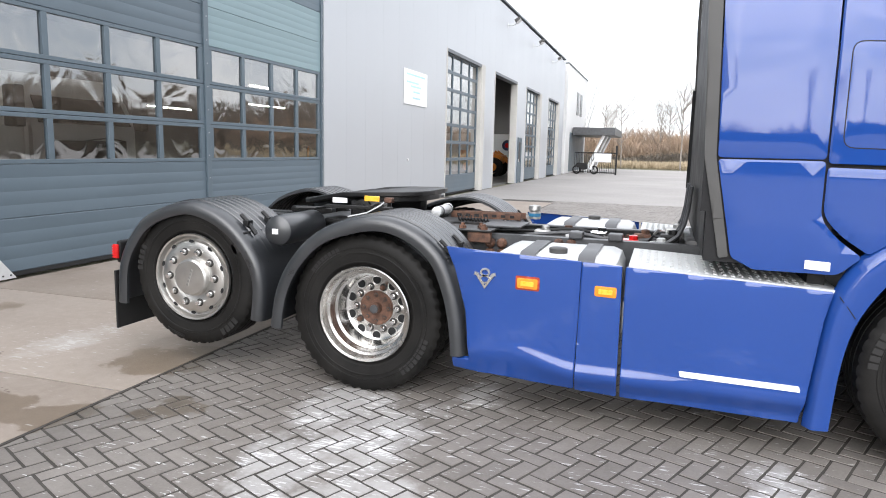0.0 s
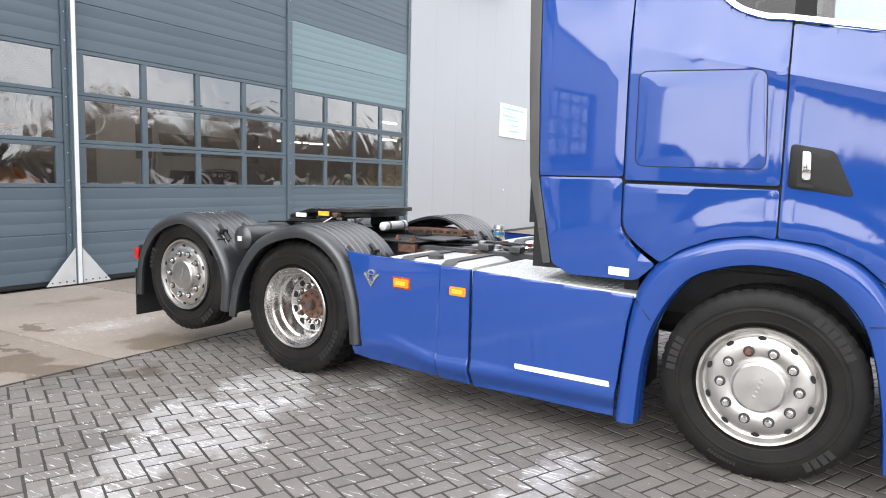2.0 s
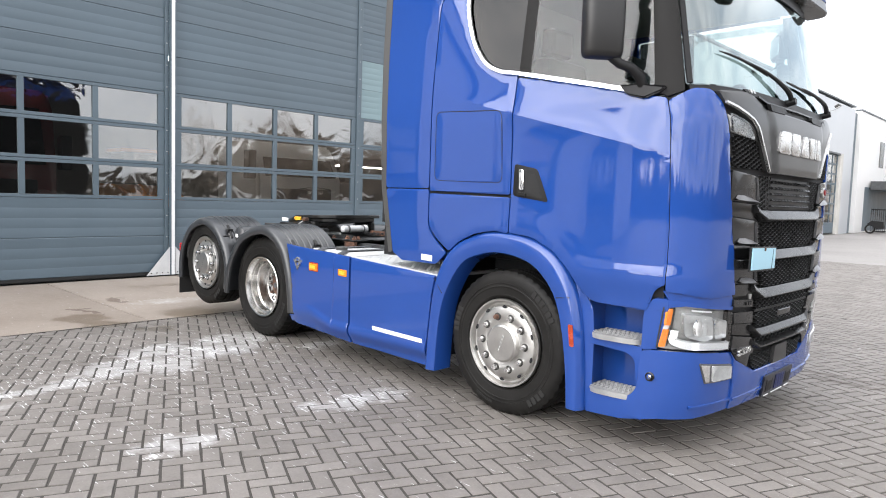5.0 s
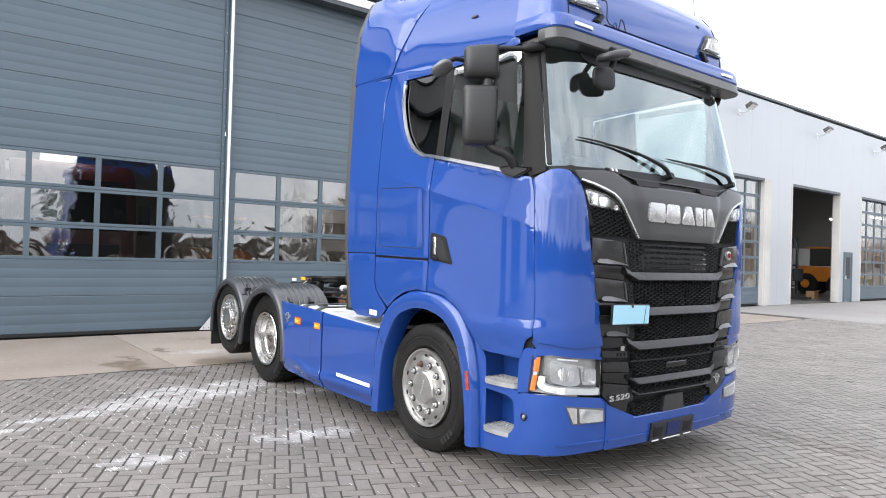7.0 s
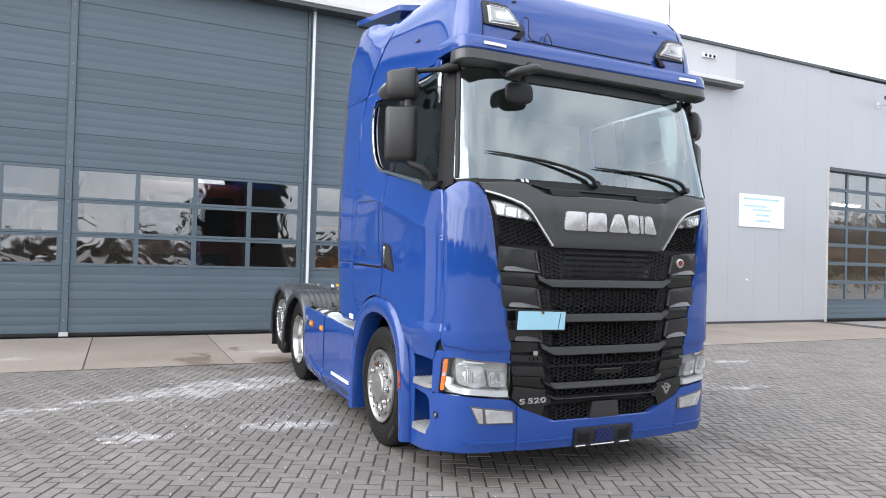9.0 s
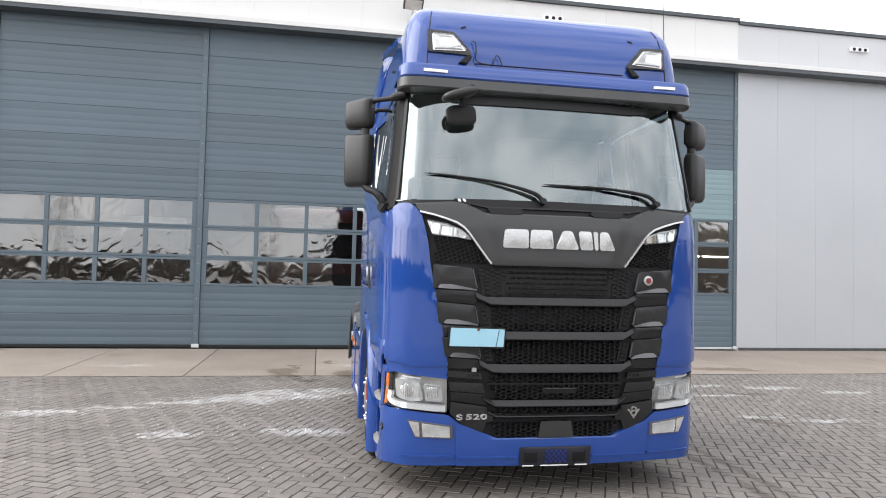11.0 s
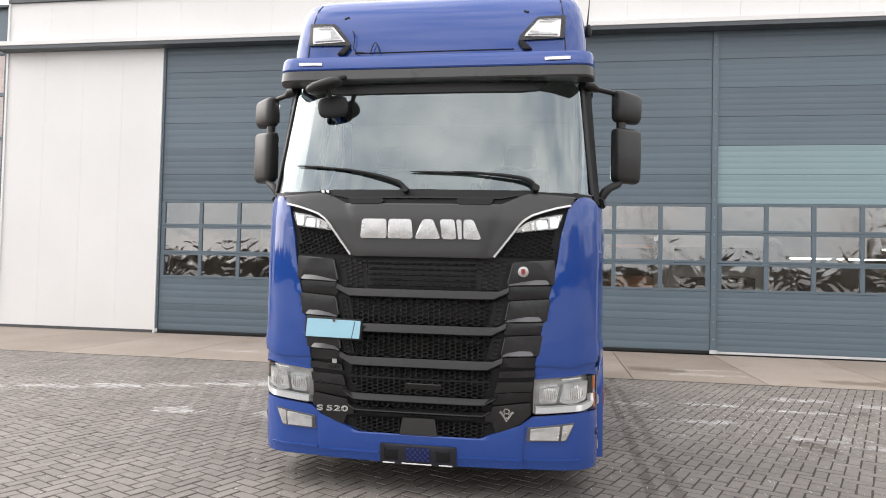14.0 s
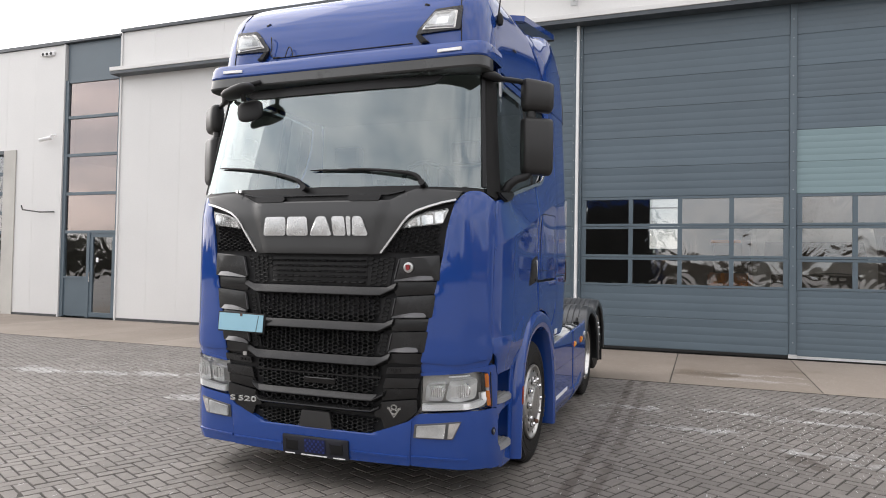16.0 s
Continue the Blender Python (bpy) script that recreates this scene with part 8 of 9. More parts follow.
part("box_body", boxes((-9.72, -9.36, 27.25, 27.7, 0.02, 0.36), bevel=0.006), M_CARTON, ctn)
fl = bmesh.new()
extrude_poly(fl, [(-9.36, 27.25, 0.355), (-9.24, 27.25, 0.42), (-9.24, 27.7, 0.42), (-9.36, 27.7, 0.355)], (0, 0, 0.006))
part("flap", fl, M_CARTON, ctn)
emb = thing("round_emblem", (-29.9, 30, 2.6), "dark blue and red round emblem on the hall wall", "sign")
part("backboard", boxes((-20, -8.4, 41.0, 41.15, 0.02, 2.6)), M_SIGN, hall)
eb = bmesh.new()
lathe(eb, [(0.36, 0), (0.36, 0.03), (0, 0.03)], 28, Matrix.Translation((-11.65, 40.998, 1.85)) @ pose(0, 0, 0, 90, 0, 0))
emb.matrix_basis = Matrix.Translation((-11.65, 40.99, 1.85))
bpy.context.view_layer.update()
part("disc", eb, M_NAVY, emb)
eb = bmesh.new()
lathe(eb, [(0.18, 0.031), (0.18, 0.045), (0, 0.045)], 6, Matrix.Translation((-11.65, 40.998, 1.85)) @ pose(0, 0, 0, 90, 0, 0))
part("red_centre", eb, M_RED, emb)

# ---- office end of the building ----
M_BARK = surface("grey_bark", (0.22, 0.195, 0.17), 0.9, 0.0, 0.3, 8, 60)
M_TWIG = surface("brown_twigs", (0.26, 0.215, 0.175), 0.9, 0.0, 0.35, 0.35, 30, tint=(0.30, 0.21, 0.14))
M_REED = surface("dry_reed", (0.38, 0.31, 0.21), 0.9, 0.0, 0.3, 4, 60)
M_BUSH = surface("winter_scrub", (0.085, 0.075, 0.062), 0.9, 0.0, 0.4, 1.2, 14, tint=(0.12, 0.10, 0.078))
M_GREENISH = surface("dull_winter_hedge", (0.13, 0.125, 0.105), 0.9, 0.0, 0.4, 1.2, 14)
office = thing("office_block", (-12, 48, 0), "light grey office end with slate window bands", "building", kind="structure")
part("office_wall", boxes((-22, -8.0, 43.0, 55.0, 0.0, 7.45), bevel=0.01), M_WALL, office)
part("glazed_slot", boxes((-10, -8.25, 41.5, 43.0, 0.0, 7.3)), M_FRAME, office)
part("office_cap", boxes((-22, -7.95, 42.98, 55.05, 7.455, 7.55)), M_CAP, office)
for z0 in (4.3,):
    for y0 in (48.3, 50.4):
        part("window", boxes((-8.0 + 0.002, -7.97, y0, y0 + 1.2, z0, z0 + 1.7), bevel=0.004), M_GLOSSBLACK, office)
part("dark_ground_floor", boxes((-7.995, -7.98, 45.0, 54.0, 0.1, 2.9)), M_FRAME, office)
canopy = thing("entrance_canopy", (-6.5, 49, 0), "grey flat entrance canopy on slanted white posts", "canopy")
part("canopy_roof", boxes((-7.9, -4.9, 46.0, 54.0, 2.75, 3.3), bevel=0.02), M_CHASSIS, canopy)
for k, y0 in enumerate((46.6, 49.6, 52.6)):
    c = bmesh.new()
    tube(c, [(-7.0, y0 + 0.4, 0.0), (-5.7, y0 - 0.2, 2.75)], 0.11, 10)
    part("canopy_post", c, M_WHITE, canopy)
for k, y0 in enumerate((45.2, 47.2)):
    c = bmesh.new()
    tube(c, [(-7.0, y0, 3.3), (-6.2, y0 - 0.4, 6.2)], [0.07, 0.04], 8)
    part("mast", c, M_GALV, canopy)
fence = thing("bar_gate", (-5.5, 44, 0), "black steel bar fence with a white panel", "fence")
fx0, fy0, fx1, fy1 = -7.6, 45.4, -4.55, 43.6
for k in range(25):
    t = k / 24
    px, py = fx0 + (fx1 - fx0) * t, fy0 + (fy1 - fy0) * t
    part("bar", boxes((px - 0.012, px + 0.012, py - 0.012, py + 0.012, 0.05, 1.55)), M_BLACK, fence)
rb = bmesh.new()
for z in (0.12, 1.48):
    tube(rb, [(fx0, fy0, z), (fx1, fy1, z)], 0.03, 6)
part("rail", rb, M_BLACK, fence)
part("post", boxes((fx1 - 0.06, fx1 + 0.06, fy1 - 0.06, fy1 + 0.06, 0.0, 2.0)), M_BLACK, fence)
pb = bmesh.new()
extrude_poly(pb, [(-6.1, 44.45, 0.85), (-4.9, 43.75, 0.85), (-4.9, 43.75, 1.45), (-6.1, 44.45, 1.45)], (-0.012, -0.03, 0))
part("white_panel", pb, M_SIGN, fence)


def moped(x, y):
    o = thing("moped", (x, y, 0), "white and black moped parked by the fence", "moped")
    for dx in (-0.6, 0.6):
        w = bmesh.new()
        lathe(w, [(0.20, -0.03), (0.28, -0.04), (0.30, 0), (0.28, 0.04), (0.20, 0.03), (0.20, -0.03)], 24, Matrix.Translation((x + dx, y, 0.30)) @ pose(0, 0, 0, 90, 0, 0))
        part("wheel", w, M_TYRE, o, smooth=40)
    b = bmesh.new()
    extrude_poly(b, [(x - 0.75, y - 0.12, 0.6), (x - 0.5, y - 0.12, 0.8), (x + 0.1, y - 0.12, 0.75), (x + 0.15, y - 0.12, 0.35), (x - 0.2, y - 0.12, 0.3)], (0, 0.24, 0))
    part("body", b, M_BLACK, o)
    b = bmesh.new()
    extrude_poly(b, [(x + 0.3, y - 0.15, 0.35), (x + 0.5, y - 0.15, 0.95), (x + 0.58, y - 0.15, 0.93), (x + 0.42, y - 0.15, 0.3)], (0, 0.3, 0))
    part("leg_shield", b, M_WHITE, o)
    b = bmesh.new()
    tube(b, [(x + 0.6, y, 0.3), (x + 0.45, y, 1.0)], 0.025)
    tube(b, [(x + 0.42, y - 0.32, 1.02), (x + 0.42, y + 0.32, 1.02)], 0.015)
    part("handlebar", b, M_BLACK, o)


moped(-6.6, 43.4)

# ---- planting and distance ----
tree_rng = random.Random(11)


def branch(bm, p, d, length, r, depth, rng):
    pts, rad = [p], [r]
    q = p.copy()
    for k in range(3):
        d = (d + Vector((rng.gauss(0, 0.10), rng.gauss(0, 0.10), rng.gauss(0.04, 0.06)))).normalized()
        q = q + d * length / 3
        pts.append(q.copy())
        rad.append(r * (1 - 0.2 * (k + 1)))
    tube(bm, pts, rad, 5 if depth > 1 else 3, caps=False)
    if depth <= 0:
        return
    for k in range(rng.choice((3, 4, 4)) if depth < 4 else 5):
        i = rng.choice((1, 2, 3, 3)) if depth < 4 else rng.choice((1, 2, 2, 3))
        side = Vector((rng.gauss(0, 1), rng.gauss(0, 1), rng.uniform(0.0, 0.9))).normalized()
        branch(bm, pts[i], (d * 0.75 + side * 0.75).normalized(), length * rng.uniform(0.5, 0.72), max(0.006, rad[i] * 0.55), depth - 1, rng)


def bare_tree(x, y, h, label="bare winter tree with thin upright branches"):
    o = thing("bare_tree", (x, y, 0), label, "tree", "bare trees")
    bm = bmesh.new()
    base = Vector((x, y, -0.05))
    top = base + Vector((tree_rng.gauss(0, 0.2), tree_rng.gauss(0, 0.2), h * 0.8))
    tube(bm, [base, base.lerp(top, 0.4) + Vector((0.05, 0, 0)), top], [h * 0.009, h * 0.006, h * 0.0025], 7)
    part("trunk", bm, M_BARK, o, smooth=50)
    cr = bmesh.new()
    for k in range(15):
        t = tree_rng.uniform(0.28, 0.98)
        a = tree_rng.uniform(0, 2 * math.pi)
        branch(cr, base.lerp(top, t), Vector((math.cos(a) * 0.7, math.sin(a) * 0.7, 0.75)).normalized(), h * (0.34 - 0.2 * t), h * 0.005, 3, tree_rng)
    part("crown", cr, M_BARK, o)


def scrub_belt(name, label, x0, x1, y0, y1, hmin, hmax, n, mat, seed, twig=0.05, spread=0.5, rise=0.45):
    """A far belt of winter scrub: many thin upright stems and twigs in one mesh."""
    rng = np.random.default_rng(seed)
    V, Fc = [], []
    for k in range(n):
        cx, cy = rng.uniform(x0, x1), rng.uniform(y0, y1)
        clump = 0.55 + 0.45 * math.sin(cx * 0.35 + seed) * math.sin(cy * 0.3 + cx * 0.13 + 2 * seed)
        h = (hmin + (hmax - hmin) * clump * rng.uniform(0.5, 1.0))
        for j in range(9):
            a, lean = rng.uniform(0, 6.28), rng.uniform(0.05, spread)
            z0 = rng.uniform(0, rise) * h
            l_ = (h - z0) * rng.uniform(0.5, 1.0)
            bx, by = cx + rng.normal(0, 0.35), cy + rng.normal(0, 0.35)
            tx, ty, tz = bx + math.cos(a) * lean * l_, by + math.sin(a) * lean * l_, z0 + l_ * rng.uniform(0.55, 1.0)
            w = twig * rng.uniform(0.5, 1.4)
            wx, wy = -math.sin(a + 0.8) * w, math.cos(a + 0.8) * w
            i = len(V)
            V += [(bx - wx, by - wy, z0 - 0.05), (bx + wx, by + wy, z0 - 0.05), (bx * 0.4 + tx * 0.6 + wx * 1.6, by * 0.4 + ty * 0.6 + wy * 1.6, z0 * 0.4 + tz * 0.6), (tx, ty, tz), (bx * 0.4 + tx * 0.6 - wx * 1.6, by * 0.4 + ty * 0.6 - wy * 1.6, z0 * 0.4 + tz * 0.6)]
            Fc += [(i, i + 1, i + 2, i + 4), (i + 4, i + 2, i + 3)]
    me = bpy.data.meshes.new(name)
    me.from_pydata(V, [], Fc)
    me.materials.append(mat)
    return tagged(new(name, me), label, "scrub", kind="stuff")


scrub_belt("scrub", "brown winter scrub beyond the yard", -30, 45, 78, 96, 2.5, 6.5, 7500, M_TWIG, 3, 0.015, 1.1, 0.8)
scrub_belt("scrub", "dull green winter scrub beyond the yard", -30, 45, 74, 80, 1.0, 2.6, 3400, M_BUSH, 4, 0.018, 1.2, 0.7)
scrub_belt("reeds", "straw coloured dry reeds at the edge of the yard", -8, 40, 66, 72, 0.7, 1.35, 4200, M_REED, 6, 0.016)
scrub_belt("scrub", "dark tree belt across the yard", -60, 75, -72, -62, 2.0, 6.0, 4000, M_GREENISH, 8, 0.07, 1.0, 0.7)
M_BARETOPS = surface("bare_tree_tops", (0.17, 0.145, 0.12), 0.9, 0.0, 0.3, 0.6, 14, tint=(0.22, 0.175, 0.135))
scrub_belt("bare_tree_belt", "tall belt of bare winter trees across the road", 50, 66, 38, 84, 6.0, 13.0, 1300, M_BARETOPS, 12, 0.035, 0.5, 0.75)
scrub_belt("bare_tree_belt", "tall belt of bare winter trees beyond the yard", 20, 60, 84, 96, 6.0, 12.0, 900, M_BARETOPS, 13, 0.035, 0.5, 0.75)
scrub_belt("scrub", "brown tree belt across the road", 62, 74, -66, 80, 1.6, 4.6, 4200, M_BUSH, 9, 0.07, 1.0, 0.7)
for tx, ty, th in ((-5.5, 65.6, 7.8), (0.1, 65.2, 9.6), (-2.2, 83, 8.2), (3.6, 76, 12.5), (8.5, 80, 10), (-9, 82, 9), (14, 75, 11), (22, 78, 9), (-1, 88, 9),
                   (-20, -58, 11), (-4, -60, 13), (9, -57, 10), (22, -60, 12), (40, -56, 11), (58, -30, 12), (60, -8, 10), (59, 12, 13), (60, 34, 11)):
    bare_tree(tx, ty, th)

# ---- ground ----


def ground_mat(name, lo, hi, scale, rough, salt=0.0, wet=0.0, wet_at=(0.50, 0.68), fine=70.0, island=False, rnd=0.0, tracks=False):
    """Paving: mottled grey, damp dark patches, and dried white salt smears brushed along one way."""
    m, n, l, b = mat_new(name)
    geo = n.new("ShaderNodeNewGeometry")

    def noise_at(sc, detail=5, stretch=None, off=(0, 0, 0), rot=0.0, rough_=0.55):
        mp = n.new("ShaderNodeMapping")
        mp.inputs["Location"].default_value = off
        mp.inputs["Rotation"].default_value = (0, 0, rot)
        mp.inputs["Scale"].default_value = stretch or (1, 1, 1)
        t = n.new("ShaderNodeTexNoise")
        t.inputs["Scale"].default_value, t.inputs["Detail"].default_value = sc, detail
        t.inputs["Roughness"].default_value = rough_
        l.new(geo.outputs["Position"], mp.inputs["Vector"])
        l.new(mp.outputs[0], t.inputs["Vector"])
        return t.outputs["Fac"]

    def calc(op, a, c=None, d=None, clamp=False):
        q = n.new("ShaderNodeMath")
        q.operation, q.use_clamp = op, clamp
        for k, v in enumerate((a, c, d)):
            if v is None:
                continue
            if isinstance(v, (int, float)):
                q.inputs[k].default_value = v
            else:
                l.new(v, q.inputs[k])
        return q.outputs[0]

    def ramp(v, a, c):
        q = n.new("ShaderNodeMapRange")
        q.interpolation_type = "SMOOTHSTEP"
        q.inputs["From Min"].default_value, q.inputs["From Max"].default_value = a, c
        l.new(v, q.inputs["Value"])
        return q.outputs[0]

    base = calc("MULTIPLY_ADD", noise_at(scale), 0.45, calc("MULTIPLY_ADD", noise_at(13.0, 5, off=(9, 3, 0), rough_=0.65), 0.30, calc("MULTIPLY", noise_at(fine, 4), 0.25)))
    if island:
        base = calc("MULTIPLY_ADD", geo.outputs["Random Per Island"], 0.14, calc("SUBTRACT", base, 0.07))
    elif rnd:
        oi = n.new("ShaderNodeObjectInfo")
        base = calc("MULTIPLY_ADD", oi.outputs["Random"], rnd, calc("SUBTRACT", base, rnd / 2))
    cr = n.new("ShaderNodeValToRGB")
    cr.color_ramp.elements[0].position, cr.color_ramp.elements[0].color = 0.3, (*lo, 1)
    cr.color_ramp.elements[1].position, cr.color_ramp.elements[1].color = 0.72, (*hi, 1)
    l.new(base, cr.inputs["Fac"])
    colour, rough_in = cr.outputs["Color"], None
    sep = n.new("ShaderNodeSeparateXYZ")
    l.new(geo.outputs["Position"], sep.inputs[0])
    X, Y = sep.outputs["X"], sep.outputs["Y"]
    WX = calc("ADD", X, calc("MULTIPLY_ADD", noise_at(3.2, 6, off=(1, 2, 0), rough_=0.62), 0.7, -0.35))
    WY = calc("ADD", Y, calc("MULTIPLY_ADD", noise_at(2.4, 6, off=(7, 4, 0), rough_=0.62), 1.0, -0.5))

    def blobs(spots):
        out = None
        for cx, cy, rx, ry in spots:
            dx = calc("MULTIPLY", calc("SUBTRACT", WX, cx), 1 / rx)
            dy = calc("MULTIPLY", calc("SUBTRACT", WY, cy), 1 / ry)
            q = calc("SUBTRACT", 1.0, calc("MULTIPLY_ADD", dx, dx, calc("MULTIPLY", dy, dy)), clamp=True)
            out = q if out is None else calc("MAXIMUM", out, q)
        return out

    def tint(factor, rgb, blend="MIX"):
        mx = n.new("ShaderNodeMixRGB")
        mx.blend_type = blend
        mx.inputs[2].default_value = (*rgb, 1)
        l.new(factor, mx.inputs[0])
        l.new(colour, mx.inputs[1])
        return mx.outputs[0]

    if wet:
        edge = calc("MULTIPLY_ADD", noise_at(1.1, 5, off=(3.1, 8.2, 0)), 0.75, calc("MULTIPLY", noise_at(7.0, 4), 0.25))
        damp = calc("MULTIPLY", ramp(edge, *wet_at), wet)
        spot = ramp(calc("MULTIPLY_ADD", blobs(DAMP_SPOTS), 0.55, edge), 0.72, 0.78)
        damp = calc("MAXIMUM", damp, calc("MULTIPLY", spot, 0.85))
        colour = tint(damp, (0.60, 0.54, 0.45), "MULTIPLY")
        # dark oily stains, and the curved tracks of tyres
        oil = ramp(calc("MULTIPLY_ADD", blobs(OIL_SPOTS), 0.6, edge), 0.72, 0.80)
        for x0, y0, bend_, dark in TYRE_TRACKS if tracks else ():
            dx = calc("SUBTRACT", X, x0)
            off = calc("MULTIPLY_ADD", calc("MULTIPLY", dx, dx), bend_, calc("SUBTRACT", Y, y0))
            line = calc("SUBTRACT", 1.0, calc("MULTIPLY", calc("ABSOLUTE", off), 1 / 0.06), clamp=True)
            oil = calc("MAXIMUM", oil, calc("MULTIPLY", ramp(line, 0.0, 0.5), calc("MULTIPLY", ramp(noise_at(2.5, 4), 0.3, 0.55), dark)))
        colour = tint(calc("MULTIPLY", oil, 0.8), (0.42, 0.36, 0.33), "MULTIPLY")
        rough_in = calc("MULTIPLY_ADD", damp, -0.30, rough)
    if salt:
        spots = blobs(SALT_SPOTS)
        # short brush strokes with gaps, and a thin chalky film where they gather
        streak = noise_at(1.0, 3, stretch=(8.0, 60.0, 1.0), rot=radians(-4), rough_=0.6)
        patch = noise_at(4.2, 6, off=(5, 1, 0), rough_=0.7)
        lay = calc("MULTIPLY", calc("MULTIPLY", spots, ramp(patch, 0.43, 0.64)), 0.19)
        zones = blobs(SALT_ZONES)
        zone = calc("MULTIPLY", zones, 0.055)
        stroke = ramp(calc("ADD", calc("ADD", streak, zone), lay), 0.658, 0.72)
        grain = noise_at(38.0, 3, off=(2, 4, 0))
        film = ramp(calc("MULTIPLY_ADD", grain, 0.30, calc("MULTIPLY_ADD", spots, 0.60, calc("MULTIPLY_ADD", zones, 0.10, calc("MULTIPLY", patch, 0.55)))), 0.66, 1.12)
        s = calc("MULTIPLY", calc("MAXIMUM", stroke, calc("MULTIPLY", film, 0.44)), salt)
        colour = tint(s, (0.58, 0.575, 0.57))
    l.new(colour, b.inputs["Base Color"])
    if rough_in is not None:
        l.new(rough_in, b.inputs["Roughness"])
    else:
        b.inputs["Roughness"].default_value = rough
    bp = n.new("ShaderNodeBump")
    bp.inputs["Strength"].default_value, bp.inputs["Distance"].default_value = 0.6, 0.0016
    l.new(noise_at(fine * 1.6, 3), bp.inputs["Height"])
    l.new(bp.outputs["Normal"], b.inputs["Normal"])
    return m


# damp patches, oil stains (centre x, y and half-lengths) and tyre tracks (x and y of the crest, bend, strength)
DAMP_SPOTS = [(-4.95, -2.2, 0.35, 0.30), (-4.52, -2.1, 0.25, 0.30), (-4.62, -1.1, 0.38, 0.45), (-4.02, -1.85, 0.30, 0.22), (-5.6, 2.6, 0.4, 0.7), (-5.0, 5.4, 0.3, 0.8)]
OIL_SPOTS = [(-6.0, -1.45, 0.34, 0.11), (-5.38, -1.97, 0.35, 0.07), (-2.6, 4.25, 0.10, 0.22), (-0.9, 3.3, 0.35, 0.16)]
TYRE_TRACKS = [(-1.46, 1.63, 0.00615, 1.0), (-1.135, 1.81, 0.0053, 0.85)]
# dried salt: centre x, y and half-lengths
SALT_SPOTS = [(-3.12, -1.35, 0.40, 0.60), (-3.10, -2.15, 0.30, 0.55), (-2.78, -1.75, 0.40, 0.75), (-2.70, -2.65, 0.32, 0.65), (-2.45, -3.3, 0.13, 0.6), (-2.15, -3.9, 0.14, 0.55), (-1.95, -4.5, 0.14, 0.6), (-1.72, -5.3, 0.16, 0.7), (-1.5, -6.3, 0.28, 0.8),
              (-2.5, -2.3, 0.3, 0.35), (-0.84, -1.75, 0.20, 0.55), (-0.84, -2.98, 0.20, 0.42), (-2.4, -0.95, 0.25, 0.3), (-1.2, -0.5, 0.3, 0.3),
              (-1.74, 2.45, 0.16, 0.55), (-2.55, 1.7, 0.10, 0.6), (-2.72, 2.9, 0.12, 0.6), (-1.22, 3.4, 0.12, 0.45), (-0.92, 4.15, 0.13, 0.6), (-2.55, 3.75, 0.14, 0.6), (-3.35, 3.95, 0.16, 0.6), (-3.12, 5.0, 0.2, 0.6), (-2.7, 5.8, 0.2, 0.7),
              (-5.6, -0.95, 0.3, 0.6), (-5.2, 3.2, 0.2, 0.9), (-5.75, 3.3, 0.12, 1.1), (-5.6, -4.6, 0.3, 0.8)]
SALT_ZONES = [(-2.7, -2.6, 1.8, 2.2), (-1.2, -2.4, 0.9, 1.6), (-2.0, -5.3, 1.6, 1.6), (-2.2, 3.6, 2.2, 2.6), (-3.2, 6.0, 1.4, 2.4), (-5.6, -1.1, 0.7, 0.9), (-5.4, 3.0, 0.8, 1.6)]
M_PAVER = ground_mat("grey_clay_paver", (0.113, 0.101, 0.090), (0.231, 0.211, 0.192), 1.1, 0.62, salt=0.95, wet=0.5, wet_at=(0.60, 0.72), rnd=0.16)
M_PAVERS = ground_mat("grey_clay_pavers", (0.113, 0.101, 0.090), (0.231, 0.211, 0.192), 1.1, 0.62, salt=0.95, wet=0.5, wet_at=(0.60, 0.72), island=True, tracks=True)
M_JOINT = ground_mat("sand_joint", (0.024, 0.021, 0.018), (0.072, 0.065, 0.056), 1.4, 0.9)
M_SLAB = ground_mat("concrete_slab", (0.198, 0.162, 0.132), (0.312, 0.268, 0.228), 0.9, 0.75, wet=0.75, wet_at=(0.60, 0.64), salt=0.5, fine=120, rnd=0.25)
M_GRASS = ground_mat("rough_grass", (0.085, 0.085, 0.05), (0.15, 0.14, 0.085), 0.8, 0.9, fine=12)
M_YARD = ground_mat("far_paving", (0.175, 0.164, 0.155), (0.32, 0.303, 0.288), 0.22, 0.7, salt=0.0, wet=0.3, fine=9)
g = bmesh.new()
R = 900
for q in ((-R, R, -R, R),):
    vs = [g.verts.new((x, y, -0.035)) for x, y in ((q[0], q[2]), (q[1], q[2]), (q[1], q[3]), (q[0], q[3]))]
    g.faces.new(vs)
tagged(part("ground", g, M_GRASS), "rough grassland reaching the horizon", "ground", kind="structure")
tagged(part("yard", boxes((FX, 60, -60, 62, -0.3, -0.010)), M_YARD), "large grey paved yard", "yard", kind="structure")
tagged(part("bedding_sand", boxes((FX, 11.8, -13.5, 16, -0.2, -0.0035)), M_JOINT), "dark sand bed between the pavers", "ground", kind="structure")
apron = thing("concrete_apron", (-6.2, 0, 0), "row of worn concrete slabs along the workshop doors", "pavement", kind="structure")
sy = -1.68 - 8 * 1.88
for k in range(17):
    y0 = sy + k * 1.88
    part("slab", boxes((FX + 0.005, -4.475, y0 + 0.008, y0 + 1.872, -0.15, 0.006), bevel=0.006), M_SLAB, apron)

part("edge_joint", boxes((-4.474, -4.452, sy, sy + 17 * 1.88, -0.05, 0.0035)), M_JOINT, apron)

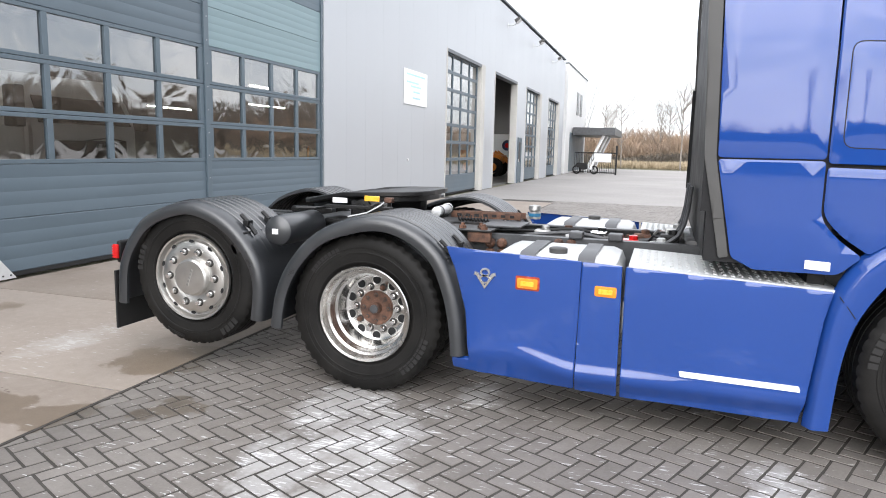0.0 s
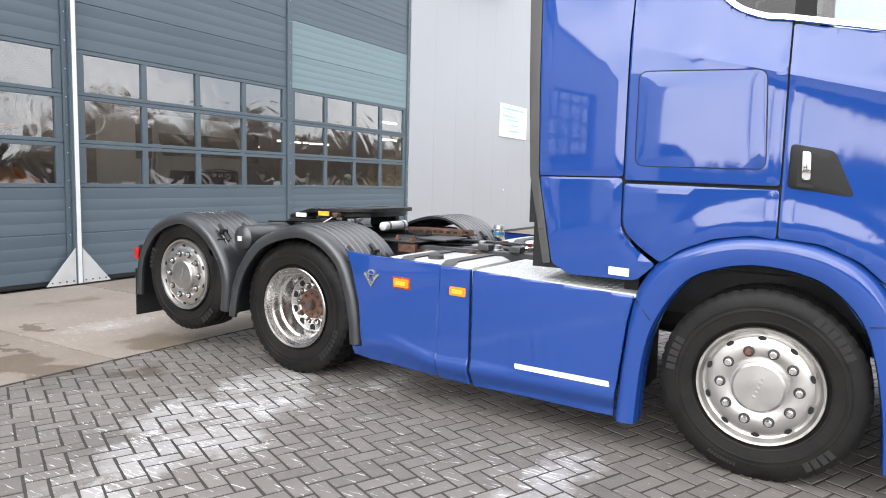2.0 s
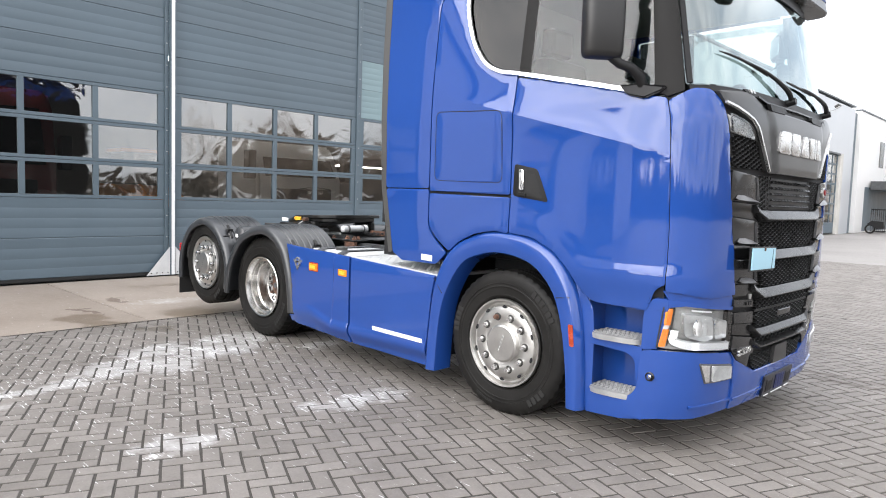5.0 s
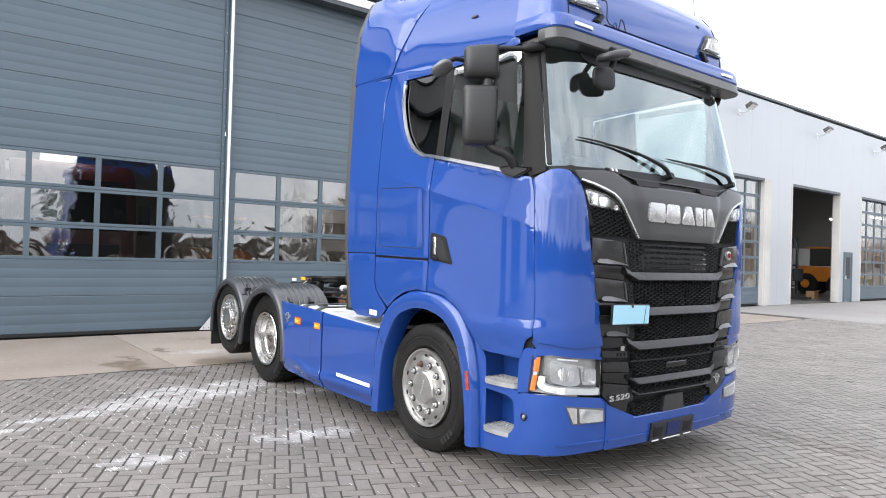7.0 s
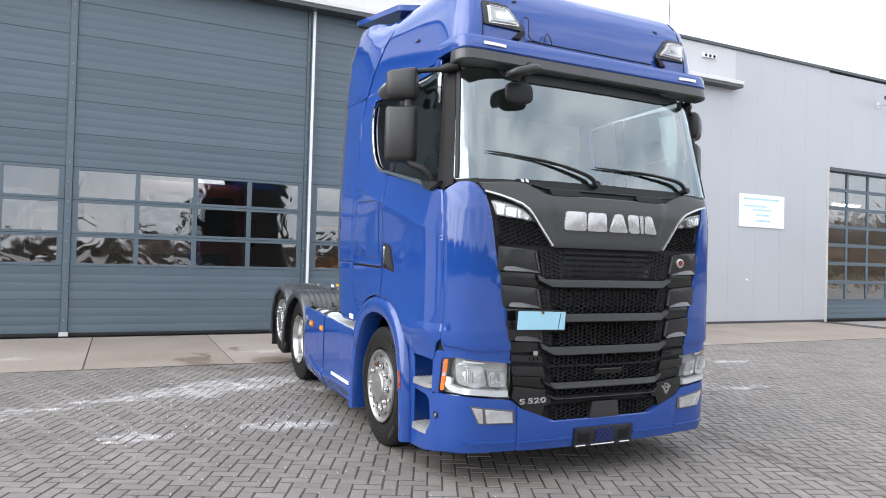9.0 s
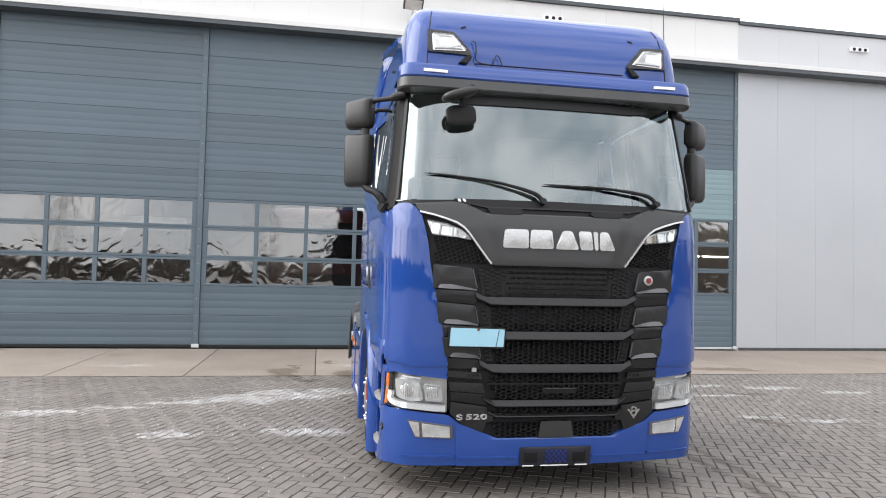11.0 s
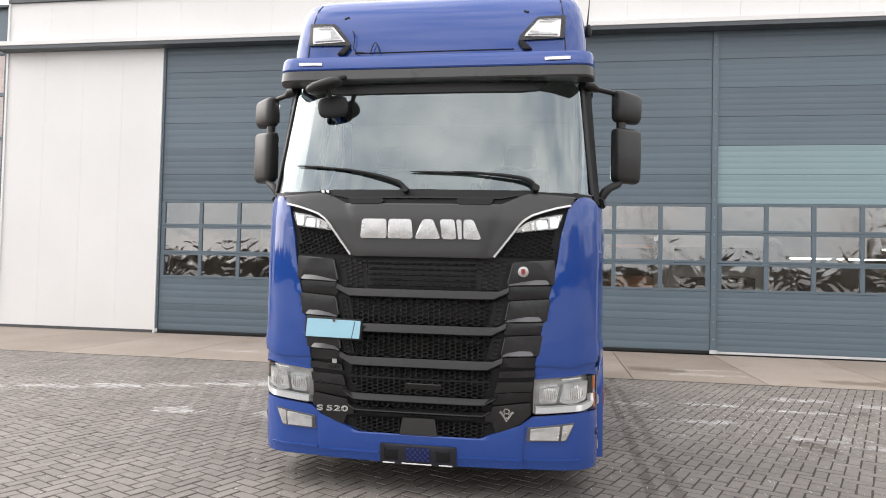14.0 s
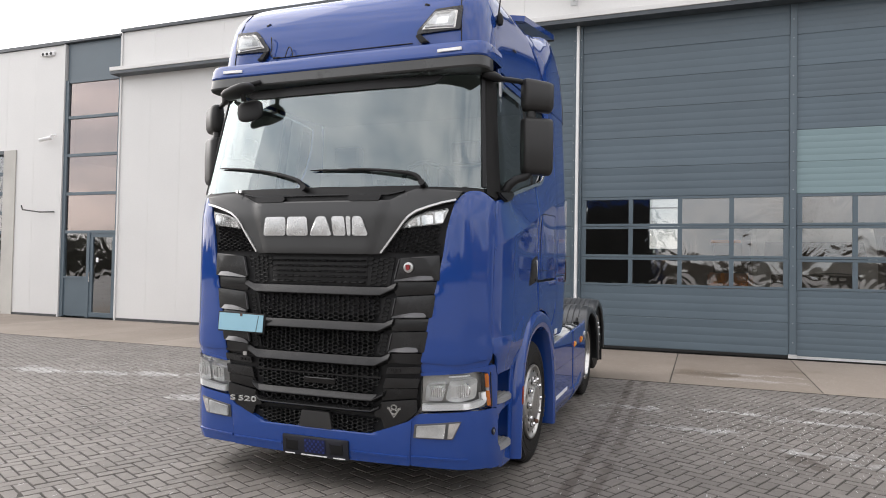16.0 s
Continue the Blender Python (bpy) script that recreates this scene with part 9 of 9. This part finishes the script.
# herringbone pavers, turned against the building
pavement = thing("pavement", (0, 0, 0), "grey clay pavers in herringbone bond with salt stains", "pavement", kind="structure")
PL, PW, PA = 0.200, 0.100, radians(-24.5)
ca, sa = math.cos(PA), math.sin(PA)
rng = random.Random(5)
spots_list = []
span = 200
for i in range(-span, span):
    for j in range(-span, span):
        k = (i - j) % 4
        if k == 0:
            u, v, horiz = i * PW, j * PW, True
        elif k == 3:
            u, v, horiz = i * PW, j * PW, False
        else:
            continue
        du, dv = (PL, PW) if horiz else (PW, PL)
        cu, cv = u + du / 2, v + dv / 2
        x, y = cu * ca - cv * sa, cu * sa + cv * ca
        if -4.56 < x < 11.8 and -13.5 < y < 16:
            spots_list.append((x, y, horiz))


def paver_template():
    hx, hy, r, t = PL / 2 - 0.0066, PW / 2 - 0.0066, 0.0022, 0.0016
    lower = [(-hx, -hy, -0.03), (hx, -hy, -0.03), (hx, hy, -0.03), (-hx, hy, -0.03)]
    mid = [(-hx, -hy, -t), (hx, -hy, -t), (hx, hy, -t), (-hx, hy, -t)]
    top = [(-hx + r, -hy + r, 0), (hx - r, -hy + r, 0), (hx - r, hy - r, 0), (-hx + r, hy - r, 0)]
    faces = [(8, 9, 10, 11)]
    for a in range(4):
        c = (a + 1) % 4
        faces += [(a, c, 4 + c, 4 + a), (4 + a, 4 + c, 8 + c, 8 + a)]
    return np.array(lower + mid + top), faces


PV, PF = paver_template()
near = [s for s in spots_list if -2.0 < s[0] < -0.6 and -4.0 < s[1] < -1.5]
near = sorted(near, key=lambda s: (s[0] + 1.2) ** 2 + (s[1] + 2.9) ** 2)[:280]
near_set = {(round(s[0], 4), round(s[1], 4)) for s in near}
pm = bpy.data.meshes.new("paver")
pm.from_pydata([tuple(p) for p in PV], [], PF)
pm.materials.append(M_PAVER)
pm.shade_flat()


def paver_pose(x, y, horiz):
    return Matrix.Translation((x, y, rng.gauss(0, 0.0009))) @ Euler((rng.gauss(0, 0.012), rng.gauss(0, 0.007), PA + (0 if horiz else math.pi / 2) + rng.gauss(0, 0.012))).to_matrix().to_4x4() @ Matrix.Diagonal((rng.uniform(0.975, 1.01), rng.uniform(0.95, 1.02), 1, 1))


for s in near:
    ob = new("paver", pm)
    ob.parent = pavement
    ob.matrix_basis = paver_pose(*s)
rest = [s for s in spots_list if (round(s[0], 4), round(s[1], 4)) not in near_set]
nv = len(PV)
co = np.empty((len(rest) * nv, 3))
for q, s in enumerate(rest):
    mtx = np.array(paver_pose(*s))
    co[q * nv:(q + 1) * nv] = PV @ mtx[:3, :3].T + mtx[:3, 3]
fa = np.array(PF)
loops = (fa[None, :, :] + (np.arange(len(rest)) * nv)[:, None, None]).reshape(-1)
nf = len(rest) * len(PF)
rm = bpy.data.meshes.new("pavers_rest")
rm.vertices.add(len(co))
rm.vertices.foreach_set("co", co.reshape(-1))
rm.loops.add(len(loops))
rm.loops.foreach_set("vertex_index", loops.astype(np.int32))
rm.polygons.add(nf)
rm.polygons.foreach_set("loop_start", (np.arange(nf) * 4).astype(np.int32))
rm.polygons.foreach_set("loop_total", np.full(nf, 4, dtype=np.int32))
rm.update(calc_edges=True)
rm.validate()
rm.materials.append(M_PAVERS)
rm.shade_flat()
rest_ob = new("paver_field", rm)
rest_ob.parent = pavement
tagged(rest_ob, kind="stuff")
